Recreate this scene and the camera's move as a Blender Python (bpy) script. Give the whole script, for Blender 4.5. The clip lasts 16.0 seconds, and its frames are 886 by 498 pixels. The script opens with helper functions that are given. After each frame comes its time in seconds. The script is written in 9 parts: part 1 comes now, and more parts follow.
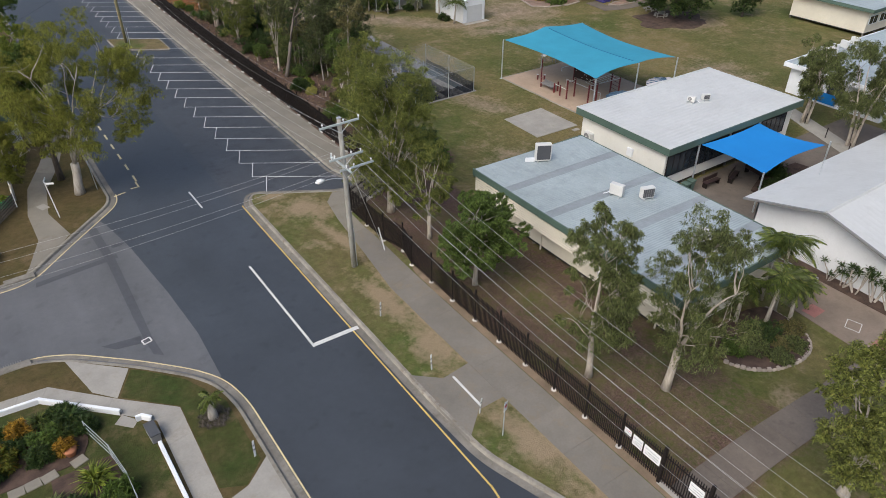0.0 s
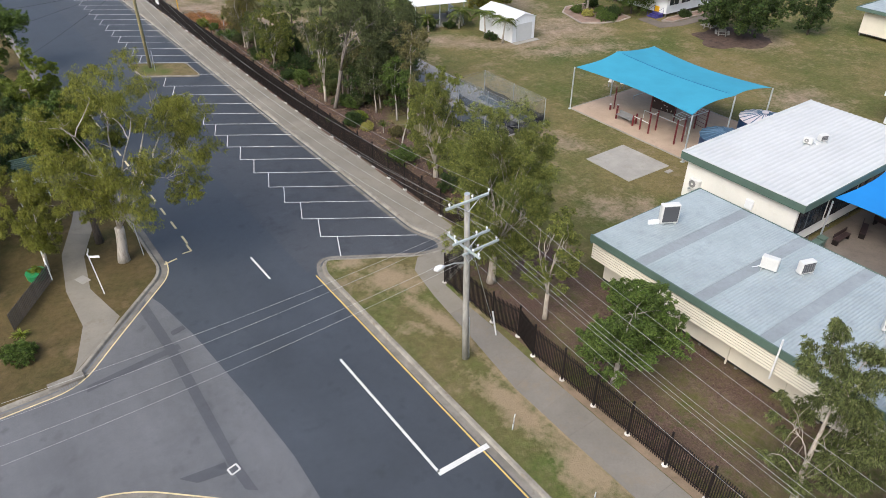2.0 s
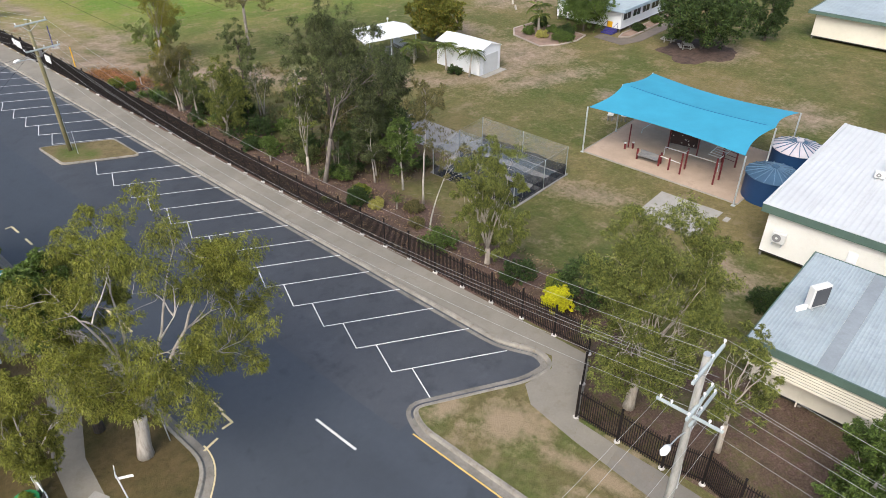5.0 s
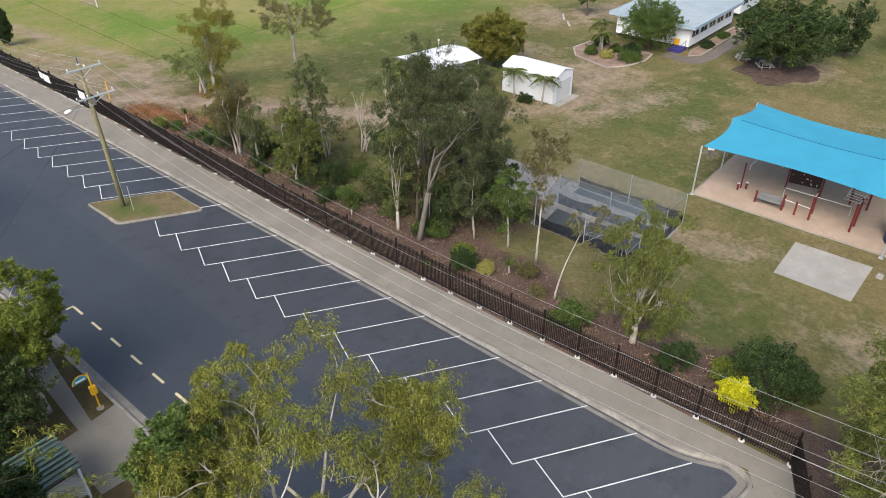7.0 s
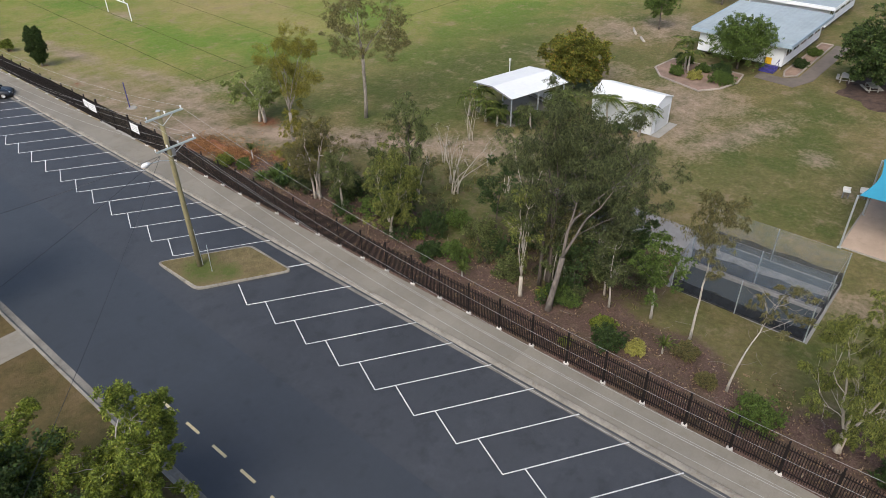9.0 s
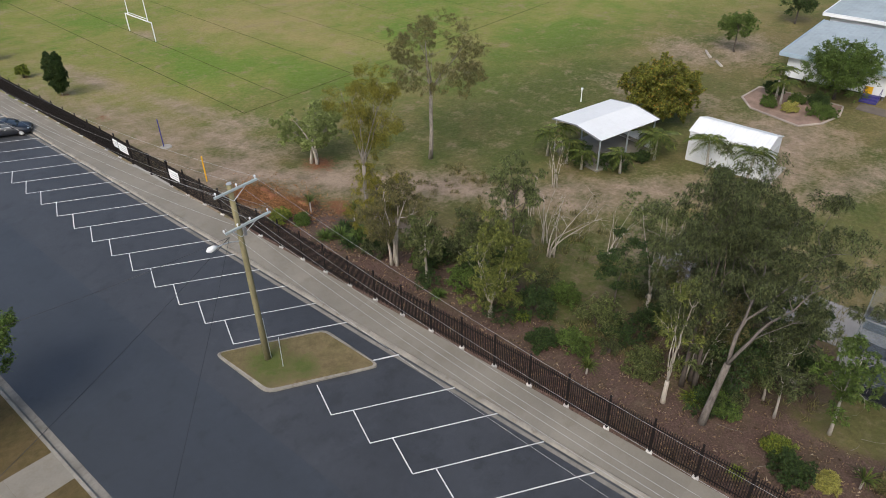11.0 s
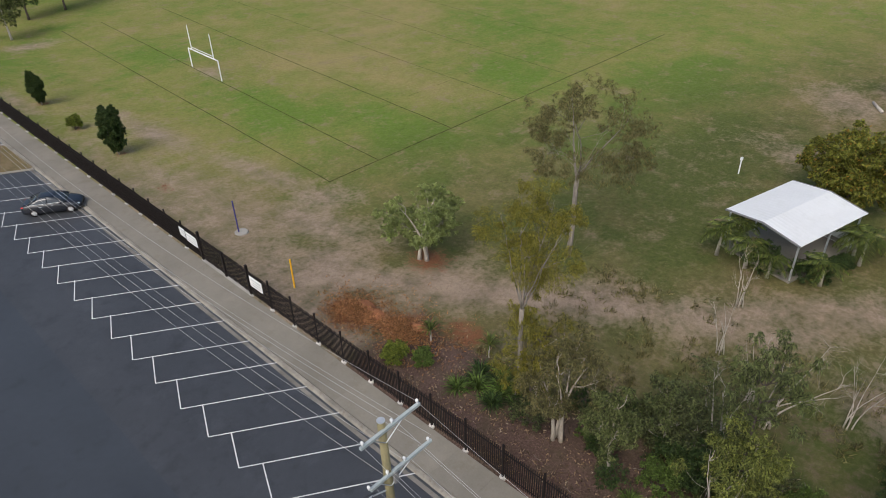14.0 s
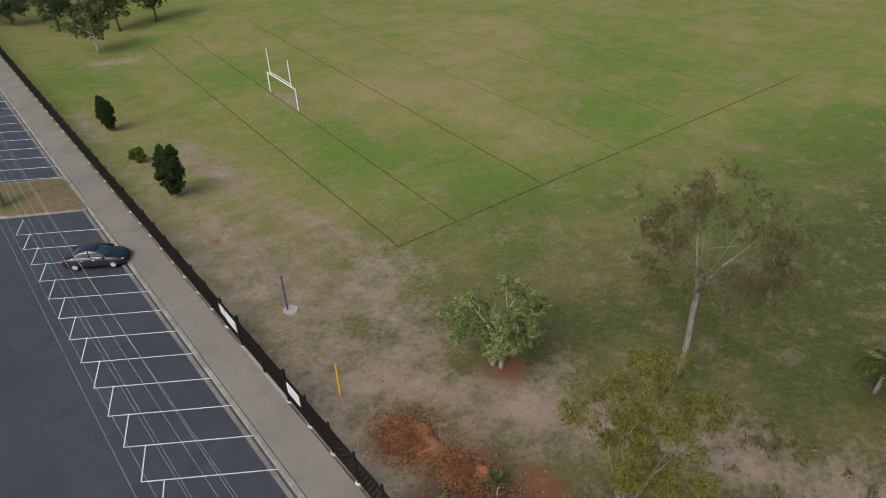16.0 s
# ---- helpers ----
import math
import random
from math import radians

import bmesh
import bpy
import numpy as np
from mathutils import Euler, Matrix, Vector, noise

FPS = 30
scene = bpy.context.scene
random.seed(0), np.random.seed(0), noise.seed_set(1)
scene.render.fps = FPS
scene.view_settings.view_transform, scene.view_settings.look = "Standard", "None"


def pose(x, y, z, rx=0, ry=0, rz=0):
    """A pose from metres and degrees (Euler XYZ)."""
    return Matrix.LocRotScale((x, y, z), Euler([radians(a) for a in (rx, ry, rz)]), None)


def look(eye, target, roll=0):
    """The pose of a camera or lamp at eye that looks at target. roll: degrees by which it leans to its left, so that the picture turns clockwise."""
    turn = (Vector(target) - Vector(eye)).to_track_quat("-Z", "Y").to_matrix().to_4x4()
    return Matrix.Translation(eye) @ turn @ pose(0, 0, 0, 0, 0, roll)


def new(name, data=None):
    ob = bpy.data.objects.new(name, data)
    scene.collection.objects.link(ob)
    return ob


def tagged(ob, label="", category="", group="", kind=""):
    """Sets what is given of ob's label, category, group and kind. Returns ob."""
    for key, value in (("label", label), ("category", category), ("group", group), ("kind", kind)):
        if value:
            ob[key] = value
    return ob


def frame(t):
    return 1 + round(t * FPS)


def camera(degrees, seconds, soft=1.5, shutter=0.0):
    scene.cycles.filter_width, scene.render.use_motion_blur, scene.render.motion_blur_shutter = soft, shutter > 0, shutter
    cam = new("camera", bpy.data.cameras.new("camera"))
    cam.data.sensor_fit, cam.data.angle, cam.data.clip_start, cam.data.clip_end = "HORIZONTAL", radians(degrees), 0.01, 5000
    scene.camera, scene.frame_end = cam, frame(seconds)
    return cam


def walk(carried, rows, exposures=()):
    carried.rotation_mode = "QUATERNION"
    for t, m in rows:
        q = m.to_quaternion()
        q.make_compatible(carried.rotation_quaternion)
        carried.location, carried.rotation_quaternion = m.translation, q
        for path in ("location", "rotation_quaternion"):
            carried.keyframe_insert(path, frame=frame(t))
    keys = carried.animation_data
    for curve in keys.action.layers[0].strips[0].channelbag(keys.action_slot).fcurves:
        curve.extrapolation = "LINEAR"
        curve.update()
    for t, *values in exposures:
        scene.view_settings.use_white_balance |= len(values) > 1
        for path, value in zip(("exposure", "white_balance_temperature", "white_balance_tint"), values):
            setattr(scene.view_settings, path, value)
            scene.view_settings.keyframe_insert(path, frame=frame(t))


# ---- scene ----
cam = camera(64.6, 16.0, soft=0.75)
PATH = [
    (0, (-0.382, 0.066, 26.98), (0.57, 1.425, 25.863), 0.3),
    (0.5, (-0.726, 3.011, 27.062), (0.228, 4.367, 25.943), 0.5),
    (1, (-1.059, 6.023, 27.082), (-0.101, 7.375, 25.962), 0.7),
    (1.5, (-1.37, 8.97, 27.023), (-0.412, 10.323, 25.903), 0.7),
    (2, (-1.669, 11.812, 27.025), (-0.689, 13.148, 25.905), 0.6),
    (2.5, (-2.024, 14.764, 27.041), (-0.941, 16.02, 25.923), 0.8),
    (3, (-2.335, 17.727, 26.955), (-1.15, 18.89, 25.84), 0.9),
    (3.2, (-2.491, 18.994, 26.943), (-1.276, 20.127, 25.829), 1.1),
    (5.3, (-3.559, 30.824, 27.481), (-2.319, 31.928, 26.366), -0.2),
    (5.5, (-3.452, 32.021, 27.499), (-2.209, 33.123, 26.385), -0.4),
    (6, (-3.381, 34.958, 27.532), (-2.127, 36.051, 26.421), -0.6),
    (6.5, (-3.335, 37.997, 27.705), (-2.079, 39.085, 26.592), -0.6),
    (7, (-3.244, 40.87, 27.799), (-1.991, 41.959, 26.684), -0.8),
    (7.5, (-3.141, 43.866, 27.945), (-1.888, 44.952, 26.826), -0.7),
    (8, (-2.962, 46.762, 27.999), (-1.711, 47.849, 26.879), -0.8),
    (8.5, (-2.757, 49.714, 28.006), (-1.506, 50.799, 26.885), -0.8),
    (9, (-2.348, 52.498, 28.052), (-1.101, 53.586, 26.929), -1.0),
    (9.2, (-2.096, 53.523, 28.036), (-0.852, 54.616, 26.915), -1.2),
    (11.5, (1.344, 66.661, 27.672), (2.594, 67.753, 26.556), -1.0),
    (12, (2.172, 69.407, 27.669), (3.417, 70.502, 26.551), -1.4),
    (12.5, (3.156, 72.053, 27.657), (4.401, 73.149, 26.54), -1.6),
    (13, (4.29, 74.729, 27.656), (5.536, 75.825, 26.54), -1.6),
    (13.5, (5.498, 77.122, 27.708), (6.726, 78.242, 26.596), -1.5),
    (14, (7.153, 79.177, 27.844), (8.331, 80.35, 26.732), -1.8),
    (14.5, (8.894, 81.086, 27.953), (10.02, 82.31, 26.842), -2.2),
    (15, (10.778, 82.945, 28.052), (11.857, 84.212, 26.944), -2.4),
    (15.5, (12.769, 84.796, 28.201), (13.805, 86.098, 27.091), -2.5),
    (16, (14.788, 86.453, 28.234), (15.782, 87.79, 27.128), -2.6),
]
walk(cam, [(t, look(eye, target, roll)) for t, eye, target, roll in PATH],
     [(0.0, 0.43), (1.5, 0.78), (3.0, 0.87), (6.0, 0.98), (9.0, 0.62), (12.5, 0.4), (16.0, 0.19)])


# ---- sky and sun: a bright overcast afternoon ----
SUN_ELEV, SUN_ROT = 48.0, 250.0
world = bpy.data.worlds.new("sky")
scene.world = world
world.use_nodes = True
wn = world.node_tree
sky = wn.nodes.new("ShaderNodeTexSky")
sky.sky_type, sky.sun_disc = 'NISHITA', False
sky.sun_elevation, sky.sun_rotation = radians(SUN_ELEV), radians(SUN_ROT)
sky.air_density, sky.dust_density, sky.ozone_density = 1.0, 4.0, 1.0
wn.links.new(sky.outputs[0], wn.nodes["Background"].inputs[0])
wn.nodes["Background"].inputs[1].default_value = 0.13
sun_data = bpy.data.lights.new("sun", 'SUN')
sun_data.energy, sun_data.angle, sun_data.color = 1.25, radians(38), (0.97, 0.98, 0.95)
sun = new("sun", sun_data)
az, el = radians(SUN_ROT), radians(SUN_ELEV)
sun.matrix_world = look((math.sin(az) * math.cos(el) * 60, math.cos(az) * math.cos(el) * 60, math.sin(el) * 60), (0, 0, 0))

# ---- materials ----
def nodes_of(name):
    m = bpy.data.materials.new(name)
    m.use_nodes = True
    return m, m.node_tree, m.node_tree.nodes["Principled BSDF"]


def put(nt, kind, **kw):
    n = nt.nodes.new(kind)
    for k, v in kw.items():
        n.inputs[k].default_value = v
    return n


def noise_at(nt, scale, detail=4.0, rough=0.6, coords="Object"):
    tc = nt.nodes.new("ShaderNodeNewGeometry") if coords == "World" else nt.nodes.new("ShaderNodeTexCoord")
    n = put(nt, "ShaderNodeTexNoise", Scale=scale, Detail=detail, Roughness=rough)
    nt.links.new(tc.outputs["Position" if coords == "World" else coords], n.inputs["Vector"])
    return n


def ramp(nt, src, stops):
    r = nt.nodes.new("ShaderNodeValToRGB")
    while len(r.color_ramp.elements) < len(stops):
        r.color_ramp.elements.new(0.5)
    for e, (p, c) in zip(r.color_ramp.elements, stops):
        e.position, e.color = p, (*c, 1) if len(c) == 3 else c
    nt.links.new(src, r.inputs[0])
    return r


def mixed(nt, fac, a, b, how='MIX'):
    m = nt.nodes.new("ShaderNodeMix")
    m.data_type, m.blend_type = 'RGBA', how
    for sock, v in ((m.inputs[0], fac), (m.inputs[6], a), (m.inputs[7], b)):
        if isinstance(v, (int, float)):
            sock.default_value = v
        elif isinstance(v, tuple):
            sock.default_value = (*v, 1)
        else:
            nt.links.new(v, sock)
    return m.outputs[2]


def mathn(nt, op, a, b=0.0, clamp=False):
    m = nt.nodes.new("ShaderNodeMath")
    m.operation, m.use_clamp = op, clamp
    for s, v in zip(m.inputs, (a, b)):
        if isinstance(v, (int, float)):
            s.default_value = v
        else:
            nt.links.new(v, s)
    return m.outputs[0]


def bump(nt, bsdf, src, strength=0.3, dist=0.02):
    b = put(nt, "ShaderNodeBump", Strength=strength, Distance=dist)
    nt.links.new(src, b.inputs["Height"])
    nt.links.new(b.outputs[0], bsdf.inputs["Normal"])


def surface(name, colour, rough=0.7, metal=0.0, vary=0.25, big=0.4, fine=14.0, relief=0.15, dirt=None, rand=0.0, coords="World", spec=0.4):
    """A painted, cast or bare surface: large stains and fine grain round one base colour."""
    m, nt, b = nodes_of(name)
    n1, n2 = noise_at(nt, big, 5, 0.65, coords), noise_at(nt, fine, 6, 0.7, coords)
    lo, hi = tuple(c * (1 - vary) for c in colour), tuple(min(1, c * (1 + vary)) for c in colour)
    c1 = ramp(nt, n1.outputs[0], [(0.3, lo), (0.7, hi)]).outputs[0]
    c2 = ramp(nt, n2.outputs[0], [(0.25, (0.72,) * 3), (0.75, (1.2,) * 3)]).outputs[0]
    col = mixed(nt, min(1.0, vary * 2.2), c1, c2, 'MULTIPLY')
    if dirt:
        d = ramp(nt, noise_at(nt, big * 3.1, 7, 0.75, coords).outputs[0], [(0.52, (0,) * 3), (0.72, (0.75,) * 3)]).outputs[0]
        col = mixed(nt, d, col, dirt)
    if rand:
        oi = nt.nodes.new("ShaderNodeObjectInfo")
        k = mathn(nt, 'MULTIPLY_ADD', oi.outputs["Random"], rand)
        nt.nodes[-1].inputs[2].default_value = 1 - rand / 2
        g = nt.nodes.new("ShaderNodeCombineColor")
        for i in range(3):
            nt.links.new(k, g.inputs[i])
        col = mixed(nt, 1.0, col, g.outputs[0], 'MULTIPLY')
    nt.links.new(col, b.inputs["Base Color"])
    b.inputs["Roughness"].default_value, b.inputs["Metallic"].default_value = rough, metal
    b.inputs["Specular IOR Level"].default_value = spec
    bump(nt, b, n2.outputs[0], relief, 0.02)
    return m


def asphalt(name, colour, streak=0.3, y_tone=False, oily=False):
    m, nt, b = nodes_of(name)
    geo = nt.nodes.new("ShaderNodeNewGeometry")
    mp = nt.nodes.new("ShaderNodeMapping")
    mp.inputs["Scale"].default_value = (0.35, 0.035, 1)
    nt.links.new(geo.outputs["Position"], mp.inputs["Vector"])
    lanes = put(nt, "ShaderNodeTexNoise", Scale=1.0, Detail=4.0, Roughness=0.55)
    nt.links.new(mp.outputs[0], lanes.inputs["Vector"])
    big, mid, fine = noise_at(nt, 0.16, 5, 0.6, "World"), noise_at(nt, 2.2, 6, 0.7, "World"), noise_at(nt, 60, 3, 0.8, "World")
    dark, pale = tuple(c * 0.72 for c in colour), tuple(c * 1.3 for c in colour)
    col = ramp(nt, lanes.outputs[0], [(0.3, dark), (0.7, pale)]).outputs[0]
    col = mixed(nt, streak, colour, col)
    col = mixed(nt, 0.6, col, ramp(nt, big.outputs[0], [(0.3, (0.7,) * 3), (0.7, (1.25,) * 3)]).outputs[0], 'MULTIPLY')
    col = mixed(nt, 0.35, col, ramp(nt, mid.outputs[0], [(0.3, (0.75,) * 3), (0.72, (1.25,) * 3)]).outputs[0], 'MULTIPLY')
    col = mixed(nt, 0.6, col, ramp(nt, fine.outputs[0], [(0.3, (0.6,) * 3), (0.7, (1.4,) * 3)]).outputs[0], 'MULTIPLY')
    stain = ramp(nt, noise_at(nt, 0.9, 3, 0.5, "World").outputs[0], [(0.6, (0,) * 3), (0.72, (0.6,) * 3)]).outputs[0]
    col = mixed(nt, stain, col, tuple(c * 0.55 for c in colour))
    if oily:
        drip = ramp(nt, noise_at(nt, 0.62, 7, 0.72, "World").outputs[0], [(0.53, (0,) * 3), (0.66, (0.75,) * 3)]).outputs[0]
        col = mixed(nt, drip, col, tuple(c * 0.5 for c in colour))
        scuff = ramp(nt, noise_at(nt, 0.45, 9, 0.78, "World").outputs[0], [(0.34, (0.6,) * 3), (0.46, (0,) * 3)]).outputs[0]
        col = mixed(nt, scuff, col, tuple(c * 1.55 for c in colour))
    if y_tone:
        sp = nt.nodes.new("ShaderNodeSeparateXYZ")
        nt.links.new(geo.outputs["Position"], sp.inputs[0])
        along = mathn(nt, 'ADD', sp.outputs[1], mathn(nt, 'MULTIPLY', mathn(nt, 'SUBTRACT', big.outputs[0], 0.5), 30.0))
        # Tone factor along y: palest near 46, darkest near 74, edge broken by noise.
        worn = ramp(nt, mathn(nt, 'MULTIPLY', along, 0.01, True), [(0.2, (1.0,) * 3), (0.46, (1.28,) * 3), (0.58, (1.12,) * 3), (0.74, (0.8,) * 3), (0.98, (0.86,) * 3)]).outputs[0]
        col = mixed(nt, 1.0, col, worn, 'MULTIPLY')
    nt.links.new(col, b.inputs["Base Color"])
    b.inputs["Roughness"].default_value = 0.55
    b.inputs["Specular IOR Level"].default_value = 0.75
    bump(nt, b, fine.outputs[0], 0.35, 0.01)
    return m


def turf(name, green, dry, bare, attr=False, dryness=0.5, worn=(), lush=()):
    """Mown grass, dry grass and bare soil; on the big ground sheet a per-vertex cover says where soil, mulch, lush
    grass and some painted tree shade lie.
    """
    m, nt, b = nodes_of(name)
    n0, n1, n2, n3 = (noise_at(nt, s, 6, 0.68, "World") for s in (0.07, 0.5, 3.0, 22.0))
    n5 = noise_at(nt, 0.21, 5, 0.6, "World")
    blend = mathn(nt, 'ADD', mathn(nt, 'MULTIPLY', n0.outputs[0], 0.65), mathn(nt, 'ADD', mathn(nt, 'MULTIPLY', n5.outputs[0], 0.6), mathn(nt, 'MULTIPLY', n1.outputs[0], 0.45)))
    blend = mathn(nt, 'SUBTRACT', blend, 0.35)
    if attr:
        at = nt.nodes.new("ShaderNodeAttribute")
        at.attribute_name = "cover"
        sep = nt.nodes.new("ShaderNodeSeparateColor")
        nt.links.new(at.outputs["Color"], sep.inputs[0])
        blend = mathn(nt, 'SUBTRACT', blend, mathn(nt, 'MULTIPLY', mathn(nt, 'SUBTRACT', sep.outputs[2], 0.5), 0.42))
    t = dryness
    col = ramp(nt, blend, [(0.42 - 0.16 * t, green), (0.7 - 0.16 * t, dry)]).outputs[0]
    tuft = ramp(nt, n2.outputs[0], [(0.3, (0.72,) * 3), (0.7, (1.28,) * 3)]).outputs[0]
    col = mixed(nt, 0.8, col, tuft, 'MULTIPLY')
    if attr:
        sp = nt.nodes.new("ShaderNodeSeparateXYZ")
        nt.links.new(nt.nodes.new("ShaderNodeNewGeometry").outputs["Position"], sp.inputs[0])
        # Ground moves to a paler, yellower ramp as 0.35x + y grows.
        far = mathn(nt, 'ADD', mathn(nt, 'MULTIPLY', sp.outputs[0], 0.35), sp.outputs[1])
        far = mathn(nt, 'ADD', far, mathn(nt, 'MULTIPLY', n0.outputs[0], 16.0))
        far = mathn(nt, 'MULTIPLY', mathn(nt, 'SUBTRACT', far, 134.0), 0.045, True)
        field = ramp(nt, blend, [(0.28, (0.122, 0.185, 0.03)), (0.49, (0.188, 0.2, 0.052)), (0.74, (0.265, 0.222, 0.088))]).outputs[0]
        col = mixed(nt, far, col, mixed(nt, 0.55, field, tuft, 'MULTIPLY'))
    straw = ramp(nt, n1.outputs[0], [(0.55, (0,) * 3), (0.7, (0.55,) * 3)]).outputs[0]
    col = mixed(nt, straw, col, tuple(a * 0.5 + c * 0.5 for a, c in zip(dry, bare)))
    if attr:
        def spread(src, low, high):
            s = mathn(nt, 'ADD', src, mathn(nt, 'MULTIPLY', mathn(nt, 'SUBTRACT', n2.outputs[0], 0.5), 1.5))
            s = mathn(nt, 'ADD', s, mathn(nt, 'MULTIPLY', mathn(nt, 'SUBTRACT', n1.outputs[0], 0.5), 1.2))
            return ramp(nt, s, [(low, (0,) * 3), (high, (1,) * 3)]).outputs[0]
        soil = ramp(nt, n1.outputs[0], [(0.3, tuple(c * 0.62 for c in bare)), (0.7, tuple(c * 1.3 for c in bare))]).outputs[0]
        col = mixed(nt, spread(sep.outputs[0], 0.15, 0.95), col, soil)
        n4 = noise_at(nt, 9.0, 8, 0.8, "World")
        chips = ramp(nt, n4.outputs[0], [(0.3, (0.034, 0.021, 0.018)), (0.5, (0.118, 0.073, 0.06)), (0.68, (0.235, 0.16, 0.132))]).outputs[0]
        chips = mixed(nt, ramp(nt, n1.outputs[0], [(0.44, (0,) * 3), (0.68, (0.6,) * 3)]).outputs[0], chips, (0.088, 0.074, 0.04))
        col = mixed(nt, spread(sep.outputs[1], 0.22, 0.75), col, chips)
        rust = ramp(nt, n3.outputs[0], [(0.25, (0.1, 0.04, 0.02)), (0.75, (0.31, 0.14, 0.068))]).outputs[0]
        col = mixed(nt, spread(at.outputs["Alpha"], 0.3, 0.7), col, rust)
    else:
        soil = ramp(nt, noise_at(nt, 0.33, 6, 0.7, "World").outputs[0], [(0.56, (0,) * 3), (0.68, (0.85,) * 3)]).outputs[0]
        col = mixed(nt, soil, col, bare)
    for places, tint in ((worn, bare), (lush, (0.085, 0.11, 0.028))):
        total = None
        for cx, cy, rx, ry, turn in places:
            pos, mp, sph = nt.nodes.new("ShaderNodeNewGeometry"), nt.nodes.new("ShaderNodeMapping"), nt.nodes.new("ShaderNodeTexGradient")
            mp.vector_type, sph.gradient_type = 'TEXTURE', 'SPHERICAL'
            mp.inputs["Location"].default_value, mp.inputs["Rotation"].default_value, mp.inputs["Scale"].default_value = (cx, cy, 0.1), (0, 0, radians(turn)), (rx * 1.6, ry * 1.6, 50)
            nt.links.new(pos.outputs["Position"], mp.inputs["Vector"])
            nt.links.new(mp.outputs[0], sph.inputs["Vector"])
            total = sph.outputs["Fac"] if total is None else mathn(nt, 'MAXIMUM', total, sph.outputs["Fac"])
        if total is not None:
            rag = mathn(nt, 'ADD', mathn(nt, 'MULTIPLY', n1.outputs[0], 0.9), mathn(nt, 'MULTIPLY', n2.outputs[0], 0.7))
            rag = mathn(nt, 'ADD', total, mathn(nt, 'MULTIPLY', mathn(nt, 'SUBTRACT', rag, 0.8), 1.4))
            col = mixed(nt, ramp(nt, rag, [(0.22, (0,) * 3), (0.75, (0.92,) * 3)]).outputs[0], col, tint)
    mott = noise_at(nt, 1.1, 9, 0.78, "World")
    pale = tuple(0.35 * a + 0.65 * c for a, c in zip(dry, bare))
    col = mixed(nt, ramp(nt, mott.outputs[0], [(0.53, (0,) * 3), (0.66, (0.62,) * 3)]).outputs[0], col, mixed(nt, 0.55, col, pale))
    col = mixed(nt, ramp(nt, mott.outputs[0], [(0.32, (0.38,) * 3), (0.47, (0,) * 3)]).outputs[0], col, mixed(nt, 1.0, col, (0.5, 0.56, 0.46), 'MULTIPLY'))
    grain = ramp(nt, n3.outputs[0], [(0.25, (0.62,) * 3), (0.75, (1.38,) * 3)]).outputs[0]
    col = mixed(nt, 0.8, col, grain, 'MULTIPLY')
    nt.links.new(col, b.inputs["Base Color"])
    b.inputs["Roughness"].default_value = 0.95
    b.inputs["Specular IOR Level"].default_value = 0.15
    h = mathn(nt, 'ADD', n3.outputs[0], n2.outputs[0])
    bump(nt, b, h, 0.7, 0.08)
    return m


def foliage(name, colour, spread=0.45, warm=(0.16, 0.13, 0.03)):
    m, nt, b = nodes_of(name)
    geo = nt.nodes.new("ShaderNodeNewGeometry")
    lo, hi = tuple(c * max(0.12, 1 - 1.3 * spread) for c in colour), tuple(c * (1 + 1.1 * spread) for c in colour)
    col = ramp(nt, geo.outputs["Random Per Island"], [(0.0, lo), (0.55, colour), (0.9, hi), (1.0, warm)]).outputs[0]
    col = mixed(nt, 0.6, col, ramp(nt, noise_at(nt, 0.8, 3, 0.6, "World").outputs[0], [(0.3, (0.7,) * 3), (0.7, (1.3,) * 3)]).outputs[0], 'MULTIPLY')
    nt.links.new(col, b.inputs["Base Color"])
    b.inputs["Roughness"].default_value = 0.55
    b.inputs["Specular IOR Level"].default_value = 0.3
    tr = nt.nodes.new("ShaderNodeBsdfTranslucent")
    nt.links.new(mixed(nt, 1.0, col, (1.3, 1.35, 0.7), 'MULTIPLY'), tr.inputs[0])
    ms = nt.nodes.new("ShaderNodeMixShader")
    ms.inputs[0].default_value = 0.33
    nt.links.new(b.outputs[0], ms.inputs[1])
    nt.links.new(tr.outputs[0], ms.inputs[2])
    nt.links.new(ms.outputs[0], nt.nodes["Material Output"].inputs[0])
    return m


def bark_of(name, pale, dark, cut=0.5):
    m, nt, b = nodes_of(name)
    tc = nt.nodes.new("ShaderNodeNewGeometry")
    mp = nt.nodes.new("ShaderNodeMapping")
    mp.inputs["Scale"].default_value = (7, 7, 1.6)
    nt.links.new(tc.outputs["Position"], mp.inputs["Vector"])
    n = put(nt, "ShaderNodeTexNoise", Scale=1.0, Detail=7.0, Roughness=0.7)
    nt.links.new(mp.outputs[0], n.inputs["Vector"])
    nt.links.new(ramp(nt, n.outputs[0], [(cut - 0.18, dark), (cut + 0.12, pale)]).outputs[0], b.inputs["Base Color"])
    b.inputs["Roughness"].default_value = 0.85
    bump(nt, b, n.outputs[0], 0.6, 0.03)
    return m


